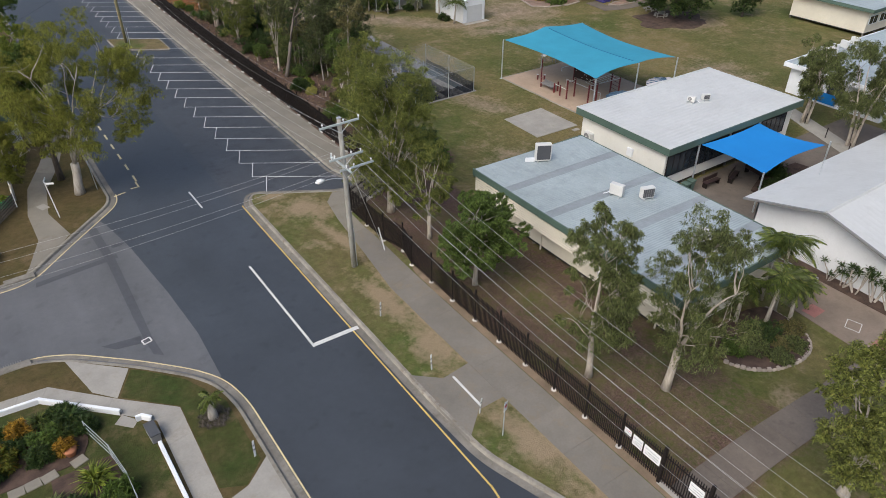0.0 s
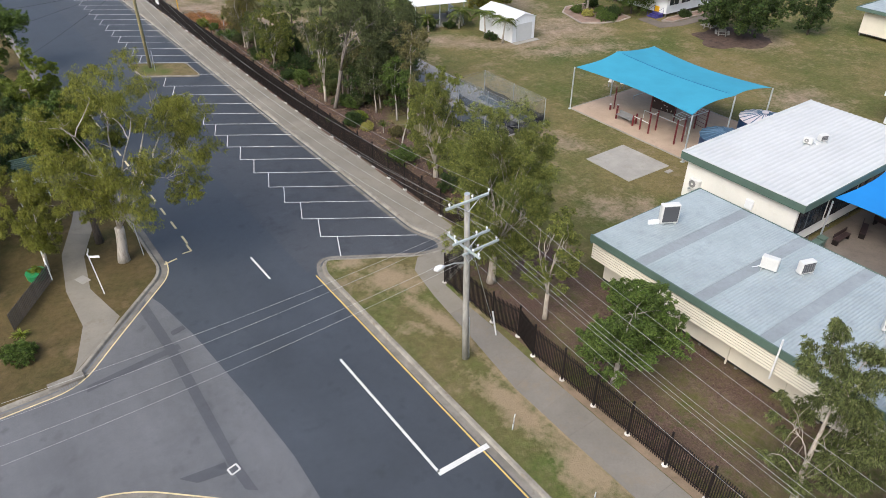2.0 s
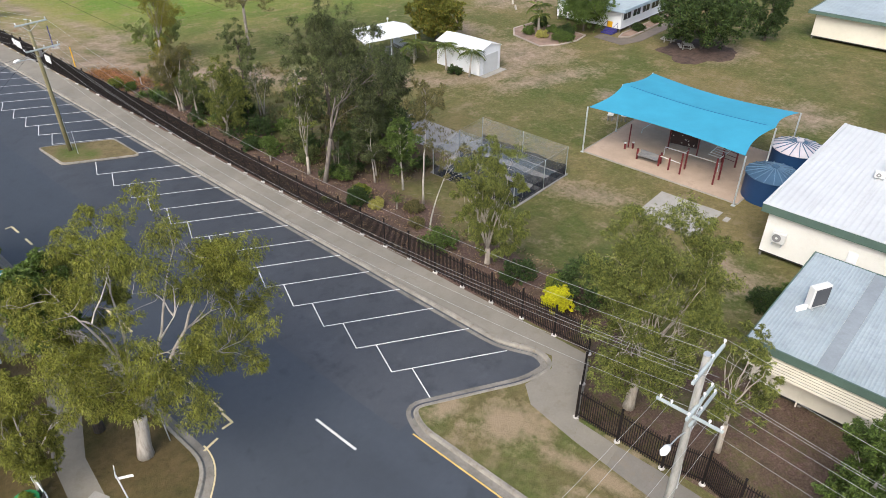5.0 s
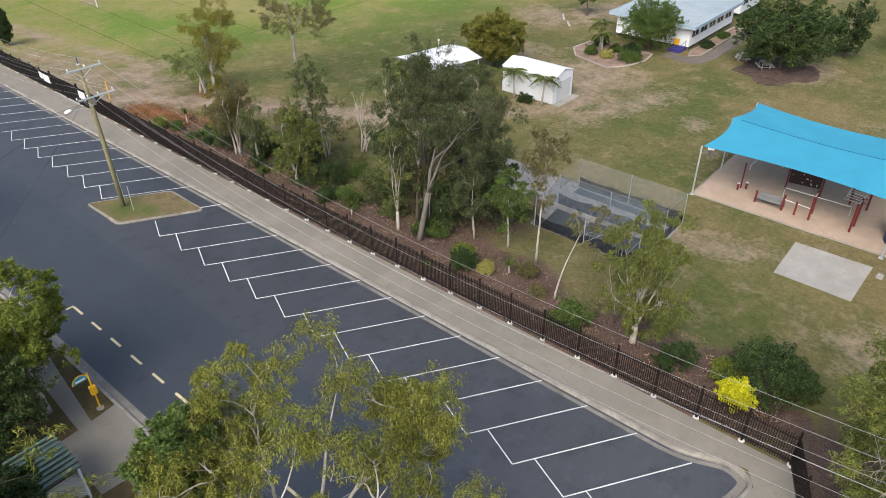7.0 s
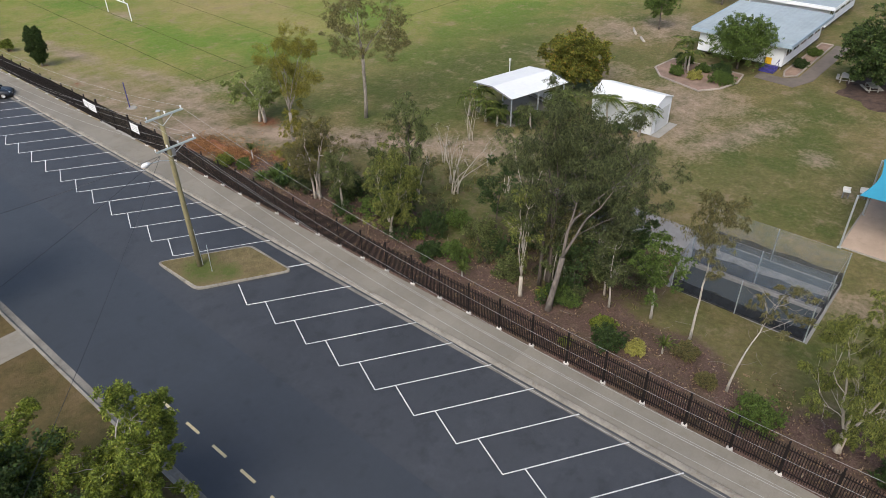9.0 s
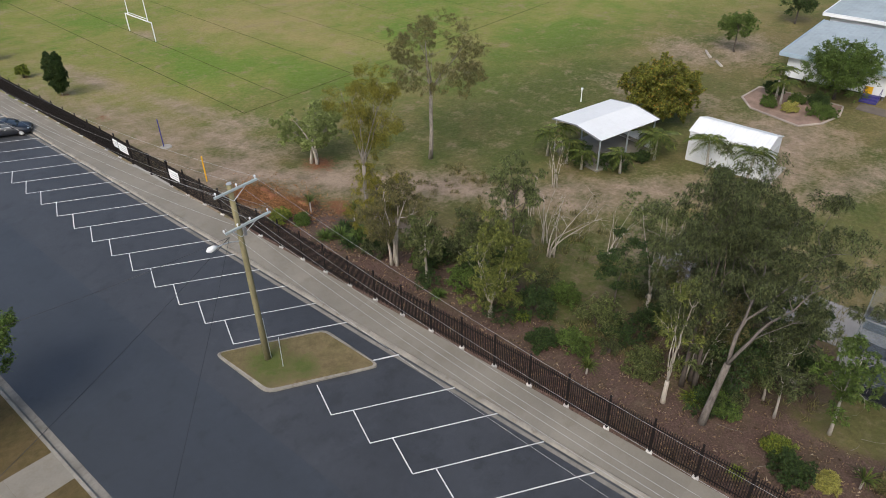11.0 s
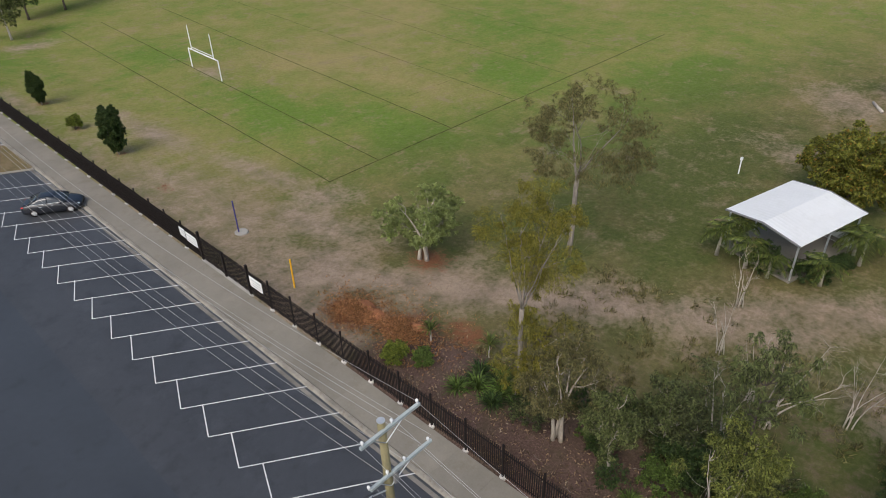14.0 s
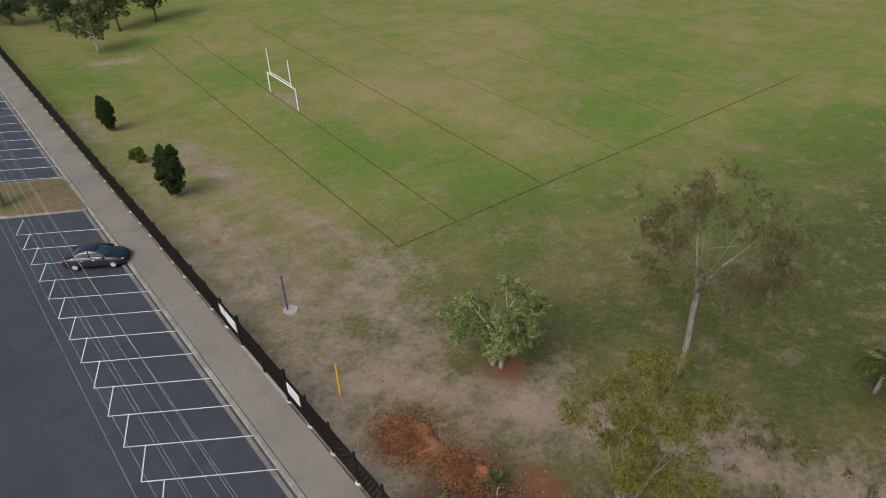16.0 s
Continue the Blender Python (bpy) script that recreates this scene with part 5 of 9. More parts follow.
# ---- shade sails ----
def sail(name, label, corners, mat, peak=0.0, sag=0.08, n=20, seamed=True):
    """A stretched cloth between four corners, its edges curved inwards, ridged along its middle."""
    th = thing(name, label, "shade sail")
    A, B, C, D = (Vector(c) for c in corners)
    vs = []
    for i in range(n + 1):
        for j in range(n + 1):
            u, v = i / n, j / n
            uu = u + sag * math.sin(math.pi * v) * (0.5 - u) * 2
            vv = v + (0.45 * sag * abs(math.sin(2 * math.pi * u)) if seamed else sag * math.sin(math.pi * u)) * (0.5 - v) * 2
            p = A.lerp(B, uu).lerp(D.lerp(C, uu), vv)
            ridge = 1 - abs(2 * u - 1)
            p.z += peak * (ridge ** 0.85) - 0.25 * math.sin(math.pi * v) * math.sin(math.pi * u) - 0.1 * math.sin(math.pi * v) * (1 - ridge)
            vs.append(p)
    lo = [p - Vector((0, 0, 0.012)) for p in vs]
    k = n + 1
    q = [(i * k + j, (i + 1) * k + j, (i + 1) * k + j + 1, i * k + j + 1) for i in range(n) for j in range(n)]
    o = len(vs)
    fs = q + [tuple(o + a for a in reversed(f)) for f in q]
    part("cloth", mesh_of("cloth", vs + lo, fs, mat, True), th)
    seam = [Vector(vs[(n // 2) * k + j]) + Vector((0, 0, 0.012)) for j in range(1, k - 1)]
    if seamed:
        part("seam", Geo().tube(seam, 0.035, 5).mesh("seam", M_SEAM), th, "dark stitched ridge seam")
    return th


s1 = sail("playground_sail", "large turquoise shade sail over the playground", [(48.1, 44.2, 3.4), (59.4, 44.0, 3.4), (59.9, 58.2, 3.4), (48.4, 58.3, 3.4)], M_BLUE_A, 0.5, 0.07)
for (xx, yy, h) in ((48.02, 44.12, 4.36), (59.46, 43.92, 4.33), (59.98, 58.26, 4.33), (48.32, 58.38, 4.36), (54.15, 58.32, 4.78), (53.75, 44.06, 4.78)):
    pole = part("post", Geo().tube([(xx, yy, -1.1), (xx, yy, -0.95 + h)], 0.07, 10).mesh("post", M_GALV), s1, "galvanised steel post")
    part("base_plate", Geo().box((xx - 0.15, yy - 0.15, -1.0), (xx + 0.15, yy + 0.15, -0.9)).mesh("base_plate", M_GALV), pole)
s2 = sail("courtyard_sail", "bright blue shade sail over the courtyard", [(46.4, 24.7, 2.3), (55.2, 25.0, 2.2), (53.65, 30.25, 2.6), (46.05, 30.25, 2.62)], M_BLUE_B, 0.1, 0.06, seamed=False)
for (xx, yy) in ((45.6, 30.1), (46.1, 24.6), (55.4, 24.8), (53.6, 30.1)):
    part("post", Geo().tube([(xx, yy, -1.1), (xx, yy, 2.55)], 0.07, 8).mesh("post", M_GALV), s2)
yard = thing("courtyard_paving", "grey and pink concrete paving of the courtyard", "paving", kind="structure")
part("slab", Geo().prism([(38.2, 24.0), (70, 24.0), (70, 30.6), (38.2, 30.6)], -1.05, -0.9).mesh("slab", M_YARD), yard)
part("slab", Geo().prism([(37.9, 17), (42.4, 17), (42.4, 23.96), (37.9, 23.96)], -1.05, -0.9).mesh("slab", M_YARD), yard)
part("slab", Geo().prism([(36.9, 5), (42.4, 5), (42.4, 16.96), (37.9, 16.96)], -1.05, -0.9).mesh("slab", M_YARD_TAN), yard)
part("path", Geo().prism([(60.6, 24.0), (62.8, 24.0), (70, 40), (68.5, 41)], -1.0, -0.885).mesh("path", M_PALE), yard)

# ---- playground ----
pg = thing("playground_surface", "sand coloured softfall rectangle with timber edge", "playground surface", kind="structure")
part("softfall", Geo().prism([(48.45, 44.0), (59.4, 44.0), (59.4, 58.35), (48.45, 58.35)], -1.05, -0.9).mesh("softfall", M_SOFTFALL), pg)
for lo, hi in (((48.33, 43.88, -1.05), (48.45, 58.47, -0.86)), ((59.4, 43.88, -1.05), (59.52, 58.47, -0.86)), ((48.45, 43.88, -1.05), (59.4, 44.0, -0.86)), ((48.45, 58.35, -1.05), (59.4, 58.47, -0.86))):
    part("edging", Geo().box(lo, hi, b=0.01).mesh("edging", M_TIMBER), pg)
pad = thing("concrete_pad", "weathered square concrete pad in the grass", "paving", kind="structure")
part("slab", Geo().prism([(41.35, 44.35), (46.4, 44.25), (46.3, 49.45), (41.45, 49.35)], -1.05, -0.9).mesh("slab", M_PALE), pad)
part("cover", Geo().box((45.2, 43.4, -1.0), (45.9, 43.8, -0.88)).mesh("cover", M_PALE), pad)


def tank(x, y, r, h, roof_mat, rib_mat, label):
    tk = thing("water_tank", label, "water tank", pose(x, y, -0.97))
    g = Geo()
    n = 36
    zz = [h * i / 24 for i in range(25)]
    vs = [((r + (0.018 if i % 2 else 0)) * math.cos(2 * math.pi * k / n), (r + (0.018 if i % 2 else 0)) * math.sin(2 * math.pi * k / n), z) for i, z in enumerate(zz) for k in range(n)]
    g.add(vs, [(i * n + k, i * n + (k + 1) % n, (i + 1) * n + (k + 1) % n, (i + 1) * n + k) for i in range(24) for k in range(n)])
    part("wall", g.mesh("wall", M_TANK, True), tk)
    for k in range(18):
        a0, a1 = 2 * math.pi * k / 18, 2 * math.pi * (k + 1) / 18
        R = r + 0.12
        p = [(0, 0, h + 0.6), (R * math.cos(a0), R * math.sin(a0), h), (R * math.cos(a1), R * math.sin(a1), h), (R * math.cos(a0), R * math.sin(a0), h - 0.05), (R * math.cos(a1), R * math.sin(a1), h - 0.05), (0, 0, h + 0.55)]
        part("roof_panel", mesh_of("roof_panel", p, [(0, 1, 2), (1, 3, 4, 2), (5, 4, 3), (0, 5, 3, 1), (0, 2, 4, 5)], roof_mat), tk)
        part("roof_rib", Geo().tube([(0, 0, h + 0.62), (R * math.cos(a0), R * math.sin(a0), h + 0.02)], 0.045, 4).mesh("roof_rib", rib_mat), tk)
    part("roof_cap", Geo().cyl((0, 0), 0.3, h + 0.54, h + 0.66, 12).mesh("roof_cap", roof_mat), tk)


tank(51.3, 42.65, 2.05, 2.15, M_TANK_TOP, M_TANK_RIB, "navy steel water tank with faded blue cone roof")
tank(57.2, 42.8, 2.05, 2.3, M_TANK_PALE, M_TANK_TOP, "navy steel water tank with pale cone roof")

# ---- palisade fence ----
FENCE_H, PICKETS = 2.0, 20
fence = thing("school_fence", "long black steel palisade fence along the footpath", "fence")
post_me = Geo().box((-0.045, -0.045, -0.1), (0.045, 0.045, 2.22), b=0.008).box((-0.055, -0.055, 2.22), (0.055, 0.055, 2.26)).mesh("post", M_BLACK)
foot_me = Geo().tube([(0, 0, -0.1), (0, 0, 0.05), (0, 0, 0.07)], [0.17, 0.165, 0.1], 8).mesh("footing", M_FOOT)
rail_me = Geo().box((0.0, -0.02, -0.025), (1.0, 0.02, 0.025)).mesh("rail", M_BLACK)
picket_me = Geo().box((-0.02, -0.015, 0.1), (0.02, 0.015, 1.95)).add([(-0.02, -0.015, 1.95), (0.02, -0.015, 1.95), (0.02, 0.015, 1.95), (-0.02, 0.015, 1.95), (0, 0, 2.03)], [(0, 1, 4), (1, 2, 4), (2, 3, 4), (3, 0, 4)]).mesh("picket", M_BLACK)
whole = Geo()
whole.box((0.0, -0.02, 0.28), (1.0, 0.02, 0.33)).box((0.0, -0.02, 1.72), (1.0, 0.02, 1.77))
for i in range(PICKETS):
    c = (i + 0.5) / PICKETS
    whole.box((c - 0.0078, -0.018, 0.1), (c + 0.0078, 0.018, 2.0))
whole_me = whole.mesh("gate_leaf", M_BLACK)
far_pickets = Geo()
fine_count = 0


def fence_run(a, b, fine=False, first=True, last=True, posts=None):
    global fine_count
    a, b = Vector(a), Vector(b)
    n = posts or max(1, round((b - a).length / 2.39))
    yaw = math.degrees(math.atan2(b.y - a.y, b.x - a.x))
    for i in range(n + 1):
        p = a.lerp(b, i / n)
        if (i > 0 or first) and (i < n or last):
            po = part("post", post_me, fence, m=pose(p.x, p.y, 0.13, 0, 0, yaw))
            part("footing", foot_me, po, "white concrete footing", m=pose(0, 0, -0.02))
        if i < n:
            L = (b - a).length / n
            m = pose(p.x, p.y, 0.14, 0, 0, yaw) @ Matrix.Diagonal((L, 1, 1, 1))
            if fine and fine_count + PICKETS <= 300:
                fine_count += PICKETS
                pa = part("panel", rail_me, fence, m=m @ pose(0, 0, 0.305))
                part("rail", rail_me, pa, m=pose(0, 0, 1.44))
                for k in range(PICKETS):
                    part("picket", picket_me, pa, m=pose((k + 0.5) / PICKETS, 0, -0.305) @ Matrix.Diagonal((1 / L, 1, 1, 1)))
            else:
                for z in (0.305, 1.745):
                    part("rail", rail_me, fence, m=m @ pose(0, 0, z))
                u = (b - a).normalized() * 0.02
                w = Vector((-u.y, u.x)) * 0.8
                for k in range(PICKETS):
                    c = p + (b - a) / n * (k + 0.5) / PICKETS
                    q = [c - u - w, c + u - w, c + u + w, c - u + w]
                    far_pickets.add([(v.x, v.y, z) for z in (0.24, 2.12) for v in q], [(0, 1, 5, 4), (1, 2, 6, 5), (2, 3, 7, 6), (3, 0, 4, 7), (4, 5, 6, 7)])


fence_run((FENCE_S, 13.85), (FENCE_S, 32.35), True)
fence_run((FENCE_S, 32.35), (20.15, 34.1), True, False)
fence_run((20.15, 34.1), (FENCE_S, 35.95), True, False)
fence_run((FENCE_S, 35.95), (FENCE_S, 40.75), True, False)
fence_run((FENCE_S, 40.75), (FENCE_X, 42.85), True, False)
fence_run((FENCE_X, 42.85), (FENCE_X, 114.1), False, False)
fence_run((FENCE_X, 120.1), (FENCE_X, 240), False)
fence_run((FENCE_S, 11.4), (FENCE_S, 13.85), False, False, False)
fence_run((FENCE_S, 8.9), (FENCE_S, -30), False, False)
tagged(part("picket_infill", far_pickets.mesh("picket_infill", M_BLACK), fence, "black steel pickets of the rest of the fence"), kind="stuff")


def gate(a, b, label, sign_at):
    a, b = Vector(a), Vector(b)
    single = (b - a).length < 3
    g = thing("metal_gate" if single else "double_gate", label, "gate")
    yaw = math.degrees(math.atan2(b.y - a.y, b.x - a.x))
    L = (b - a).length
    for c, h in ((0, 2.35), (L, 2.35)) + (() if single else ((L / 2, 2.0),)):
        p = a + (b - a) * c / L
        part("gate_post", Geo().box((-0.08, -0.08, -0.1), (0.08, 0.08, h), b=0.01).mesh("gate_post", M_BLACK), g, m=pose(p.x, p.y, 0.13, 0, 0, yaw))
    for c in ((0,) if single else (0, L / 2)):
        p = a + (b - a) * c / L
        lf = part("leaf", whole_me, g, m=pose(p.x, p.y, 0.16, 0, 0, yaw) @ Matrix.Diagonal((L if single else L / 2, 1, 1, 1)))
    part("threshold", Geo().box((0, -0.15, -0.1), (L, 0.15, 0.03)).mesh("threshold", M_PALE), g, "pale concrete threshold strip", m=pose(a.x, a.y, 0.13, 0, 0, yaw))
    for s, w, h, z in sign_at:
        d = (b - a) / L
        p = a + d * s
        sg = thing("fence_sign", "white notice board wired to the black fence", "sign", pose(p.x - 0.06, p.y, z, 0, 0, yaw))
        part("board", Geo().box((0, -0.01, 0), (w, 0.015, h), b=0.003).mesh("board", M_SIGN), sg)
        for k in range(3):
            y0 = -0.014 if d.y < 0 else 0.019
            part("text_bar", Geo().box((w * 0.08, y0 - 0.003, h * (0.2 + 0.25 * k)), (w * (0.9 - 0.15 * (k % 2)), y0 + 0.003, h * (0.26 + 0.25 * k))).mesh("text_bar", M_INK_RED if k == 2 and h < 0.5 else M_INK_PALE), sg, "faint printed line")
    return g


gate((FENCE_X, 114.1), (FENCE_X, 120.1), "wide black double gate with white notices", [(-1.7, 1.4, 0.8, 1.05), (6.3, 1.5, 0.8, 1.0), (7.95, 0.75, 0.7, 1.15)])
gate((FENCE_S, 8.9), (FENCE_S, 11.4), "tall black steel gate at the school path", [(0.25, 0.75, 0.6, 1.2), (2.62, 0.95, 0.62, 1.1), (3.66, 0.58, 0.62, 1.12), (4.36, 0.42, 0.34, 1.42)])


# ---- power poles and wires ----
def insulator(parent, x, y, z):
    part("insulator", Geo().tube([(x, y, z), (x, y, z + 0.08), (x, y, z + 0.1), (x, y, z + 0.16), (x, y, z + 0.2)], [0.025, 0.025, 0.055, 0.055, 0.02], 8).mesh("insulator", M_PORCELAIN), parent)


def power_pole(x, y, h, arms, bark, lamp_z, lean=(0, 0), label="", north_arm=False):
    p = thing("power_pole", label, "power pole", pose(x, y, 0.08, lean[0], lean[1], 0))
    part("shaft", Geo().tube([(0, 0, -0.3), (0, 0, h * 0.3), (0.02, 0, h * 0.65), (0, 0, h)], [0.19, 0.175, 0.155, 0.13], 12).mesh("shaft", bark, True), p, "round timber pole")
    part("cap", Geo().cyl((0, 0), 0.14, h, h + 0.03, 10).mesh("cap", M_GALV), p)
    for z, x0, x1, ins in arms:
        arm = part("crossarm", Geo().box((x0, -0.2, z - 0.06), (x1, -0.09, z + 0.05), b=0.01).mesh("crossarm", M_ARM), p, "pale painted crossarm")
        for xx in ins:
            insulator(arm, xx, -0.14, z + 0.06)
        for s in (x0 * 0.55, x1 * 0.55):
            part("brace", Geo().tube([(s, -0.14, z - 0.05), (0, -0.14, z - 0.6)], 0.02, 5).mesh("brace", M_GALV), p)
    part("lamp_arm", Geo().tube([(0, 0, lamp_z), (-0.7, 0.05, lamp_z + 0.25), (-1.5, 0.1, lamp_z + 0.3)], 0.03, 6).mesh("lamp_arm", M_GALV), p)
    part("lamp_head", Geo().tube([(-1.3, 0.09, lamp_z + 0.3), (-1.5, 0.1, lamp_z + 0.32), (-1.75, 0.12, lamp_z + 0.3), (-1.9, 0.13, lamp_z + 0.28)], [0.06, 0.15, 0.16, 0.05], 8).mesh("lamp_head", M_PORCELAIN, True), p, "white street lamp head")
    part("fuse_box", Geo().box((0.13, -0.2, lamp_z + 0.3), (0.32, 0.1, lamp_z + 0.8), b=0.02).mesh("fuse_box", M_GRILLE), p)
    part("cable_guard", Geo().tube([(0.15, -0.12, 0.1), (0.15, -0.1, 3.0)], 0.035, 6).mesh("cable_guard", M_GALV), p)
    return p


UP_X, LOW_X = (-1.15, 0.2, 1.2), (-0.9, -0.1, 0.65, 1.75)
P1, P2, P3, P0 = (16.52, 34.4), (16.45, 91.2), (16.4, 150.0), (16.8, -22.0)
first_pole = power_pole(*P1, 10.6, [(10.3, -1.35, 1.2, UP_X), (8.15, -0.95, 1.3, (-0.8, 0.5, 1.15)), (7.3, -0.35, 1.95, (0.6, 1.8))], M_POLE, 6.6, (0, -1.3), "weathered grey timber power pole with crossarms and lamp")
arm = part("crossarm", Geo().box((-0.23, -1.3, 7.63), (-0.13, 1.35, 7.73), b=0.01).mesh("crossarm", M_ARM), first_pole, "pale painted crossarm")
for yy in (-1.2, -0.75, 0.75, 1.2):
    insulator(arm, -0.18, yy, 7.74)
power_pole(*P2, 11.5, [(11.2, -1.0, 1.5, (-0.9, 0.3, 1.4)), (9.1, -0.85, 1.9, LOW_X)], M_POLE_GREEN, 8.2, (0, -0.8), "greenish timber power pole rising from the grassed island")
power_pole(*P3, 11.2, [(10.9, -1.15, 1.4, UP_X), (8.9, -1.0, 1.8, LOW_X)], M_POLE_GREEN, 8.0, (0, 0), "timber power pole on the far traffic island")
power_pole(*P0, 10.8, [(10.4, -1.15, 1.4, UP_X), (8.0, -1.0, 1.8, LOW_X)], M_POLE, 7.0, (0, 0), "timber power pole by the footpath")


def wire(name, a, b, sag, parent, r=0.0065, mat=None):
    a, b = Vector(a), Vector(b)
    pts = []
    for i in range(25):
        t = i / 24
        p = a.lerp(b, t)
        p.z -= 4 * sag * t * (1 - t)
        pts.append(p)
    return part(name, Geo().tube(pts, r, 5).mesh(name, mat or M_WIRE, True), parent)


lines = thing("power_lines", "thin pale overhead wires strung between timber poles", "power line")
for (ax, ay), (bx, by), za, zb, zla, zlb in ((P0, P1, 10.75, 10.5, 8.3, 8.15), (P1, P2, 10.5, 11.5, 8.15, 9.4), (P2, P3, 11.5, 11.2, 9.4, 9.2)):
    for k, xx in enumerate(UP_X):
        wire("wire", (ax + xx, ay - 0.1, za), (bx + xx, by - 0.1, zb), 2.2, lines)
    for xx, xb in zip((-0.4, 0.45, 1.3, 1.8), LOW_X[:3] + (1.2,)):
        wire("wire", (ax + xx, ay - 0.1, zla), (bx + xb, by - 0.1, zlb), 2.2, lines)
for k in range(4):
    wire("wire", (P1[0] - 0.33, P1[1] + (1.2, 0.75, -0.75, -1.2)[k], 7.98), (-16, 37.8 - 1.15 * k, 7.4 - 0.1 * k), 0.75, lines)
# Dark cables, also standing in for thin cable shadows across the road.
for dx, dy, z in ((-26, -9, 7.0), (-22, -22, 6.4), (-20, 8, 6.6)):
    wire("service_cable", (P2[0] - 0.8, P2[1] - 0.14, 8.9), (P2[0] + dx, P2[1] + dy, z), 0.5, lines, 0.012, M_WIRE_DARK)
wire("stay_wire", (P1[0] + 0.1, P1[1], 7.7), (19.15, 34.9, 0.15), 0.02, lines, 0.012, M_GALV)
stay = thing("stay_guard", "pale plastic guard on a stay wire", "pole guard", pose(19.15, 34.9, 0.12))
part("tube", Geo().tube([(0, 0, 0), (-0.42, -0.05, 2.0)], 0.05, 8).mesh("tube", M_PORCELAIN), stay)


# ---- small roadside posts and signs ----
def marker_post(x, y, lean=0.0, h=1.1):
    p = thing("guide_post", "white plastic guide post with dark bands", "guide post", pose(x, y, 0.12, lean, 0, 20), group="roadside guide posts")
    part("blade", Geo().box((-0.06, -0.015, -0.1), (0.06, 0.015, h), b=0.008).mesh("blade", M_PORCELAIN), p)
    for z in (0.45, 0.75):
        part("band", Geo().box((-0.063, -0.018, z), (0.063, 0.018, z + 0.1)).mesh("band", M_GRILLE), p)


for x, y, a in ((15.3, 28.95, 3), (15.25, 23.4, -2), (15.5, 19.4, 4), (5.05, 23.3, 2)):
    marker_post(x, y, a)
sg = thing("street_sign", "small white parking sign on a grey post", "sign", pose(15.55, 17.6, 0.12, 0, 0, 20))
part("post", Geo().tube([(0, 0, -0.1), (0, 0, 2.3)], 0.03, 8).mesh("post", M_GALV), sg)
part("plate", Geo().box((-0.16, -0.045, 1.75), (0.16, -0.033, 2.3), b=0.003).mesh("plate", M_SIGN), sg)
part("text_bar", Geo().box((-0.1, -0.05, 2.0), (0.1, -0.046, 2.15)).mesh("text_bar", M_INK_RED), sg)
dl = thing("driveway_line", "white painted bar across the driveway", "road marking", kind="structure")
part("marking_bar", strip((15.9, 22.3), (15.85, 19.8), 0.14, 0.15, M_WHITE_LINE), dl)
ns = thing("street_name_sign", "white street name blades on a slanting pole", "sign", pose(1.75, 52.0, 0.12, 0, -4, 0))
part("post", Geo().tube([(0, 0, -0.1), (0, 0, 3.1)], 0.035, 8).mesh("post", M_PORCELAIN), ns)
part("blade", Geo().box((-0.05, 0.02, 2.78), (0.62, 0.045, 2.93), m=Matrix.Rotation(radians(-35), 4, 'Z')).mesh("blade", M_SIGN), ns)
part("blade", Geo().box((-0.05, 0.02, 2.97), (0.6, 0.045, 3.11), m=Matrix.Rotation(radians(70), 4, 'Z')).mesh("blade", M_SIGN), ns)
tp = thing("thin_post", "thin grey metal post on the verge", "post", pose(5.0, 54.9, 0.12, 0, -3, 0))
part("post", Geo().tube([(0, 0, -0.1), (0, 0, 2.6)], 0.025, 6).mesh("post", M_GALV), tp)
ip = thing("thin_post", "thin grey sign post on the island", "post", pose(16.6, 90.0, 0.12, 2, 0, 0))
part("post", Geo().tube([(0, 0, -0.1), (0, 0, 2.2)], 0.025, 6).mesh("post", M_GALV), ip)

bus = thing("bus_stop_sign", "yellow bus stop post with curved sign and box", "bus stop", pose(4.66, 72.1, 0.12))
part("post", Geo().tube([(0, 0, -0.1), (0, 0, 2.2), (0, 0, 2.55)], 0.045, 8).mesh("post", M_YELLOW), bus)
part("timetable_box", Geo().box((-0.17, -0.1, 1.1), (0.17, 0.1, 1.65), b=0.03).mesh("timetable_box", M_YELLOW), bus)
halfdisc = [(0.44 * math.cos(math.pi * i / 14), 0.44 * math.sin(math.pi * i / 14)) for i in range(15)]
inner = [(0.5 * x, 0.5 * y + 0.0) for x, y in halfdisc]
part("sign_face", Geo().prism(halfdisc, -0.02, 0.02).mesh("sign_face", M_YELLOW), bus, m=pose(-0.42, 0.0, 2.2, 90, 0, 0))
face = part("sign_panel", Geo().prism([(0.85 * x, 0.85 * y + 0.02) for x, y in halfdisc], 0.021, 0.03).mesh("sign_panel", M_BLUE_A), bus, "turquoise printed sign panel", m=pose(-0.42, 0.0, 2.2, 90, 0, 0))
part("sign_panel", Geo().prism([(0.85 * x, 0.85 * y + 0.02) for x, y in halfdisc], -0.03, -0.021).mesh("sign_panel", M_BLUE_A), bus, "turquoise printed sign panel", m=pose(-0.42, 0.0, 2.2, 90, 0, 0))
part("text_bar", Geo().box((-0.25, 0.08, 0.031), (0.25, 0.19, 0.036)).mesh("text_bar", M_SIGN), bus, m=pose(-0.42, 0.0, 2.2, 90, 0, 0))
part("text_bar", Geo().box((-0.25, 0.08, -0.036), (0.25, 0.19, -0.031)).mesh("text_bar", M_SIGN), bus, m=pose(-0.42, 0.0, 2.2, 90, 0, 0))
part("footing", Geo().cyl((0, 0), 0.2, -0.05, 0.04, 12).mesh("footing", M_PALE), bus)

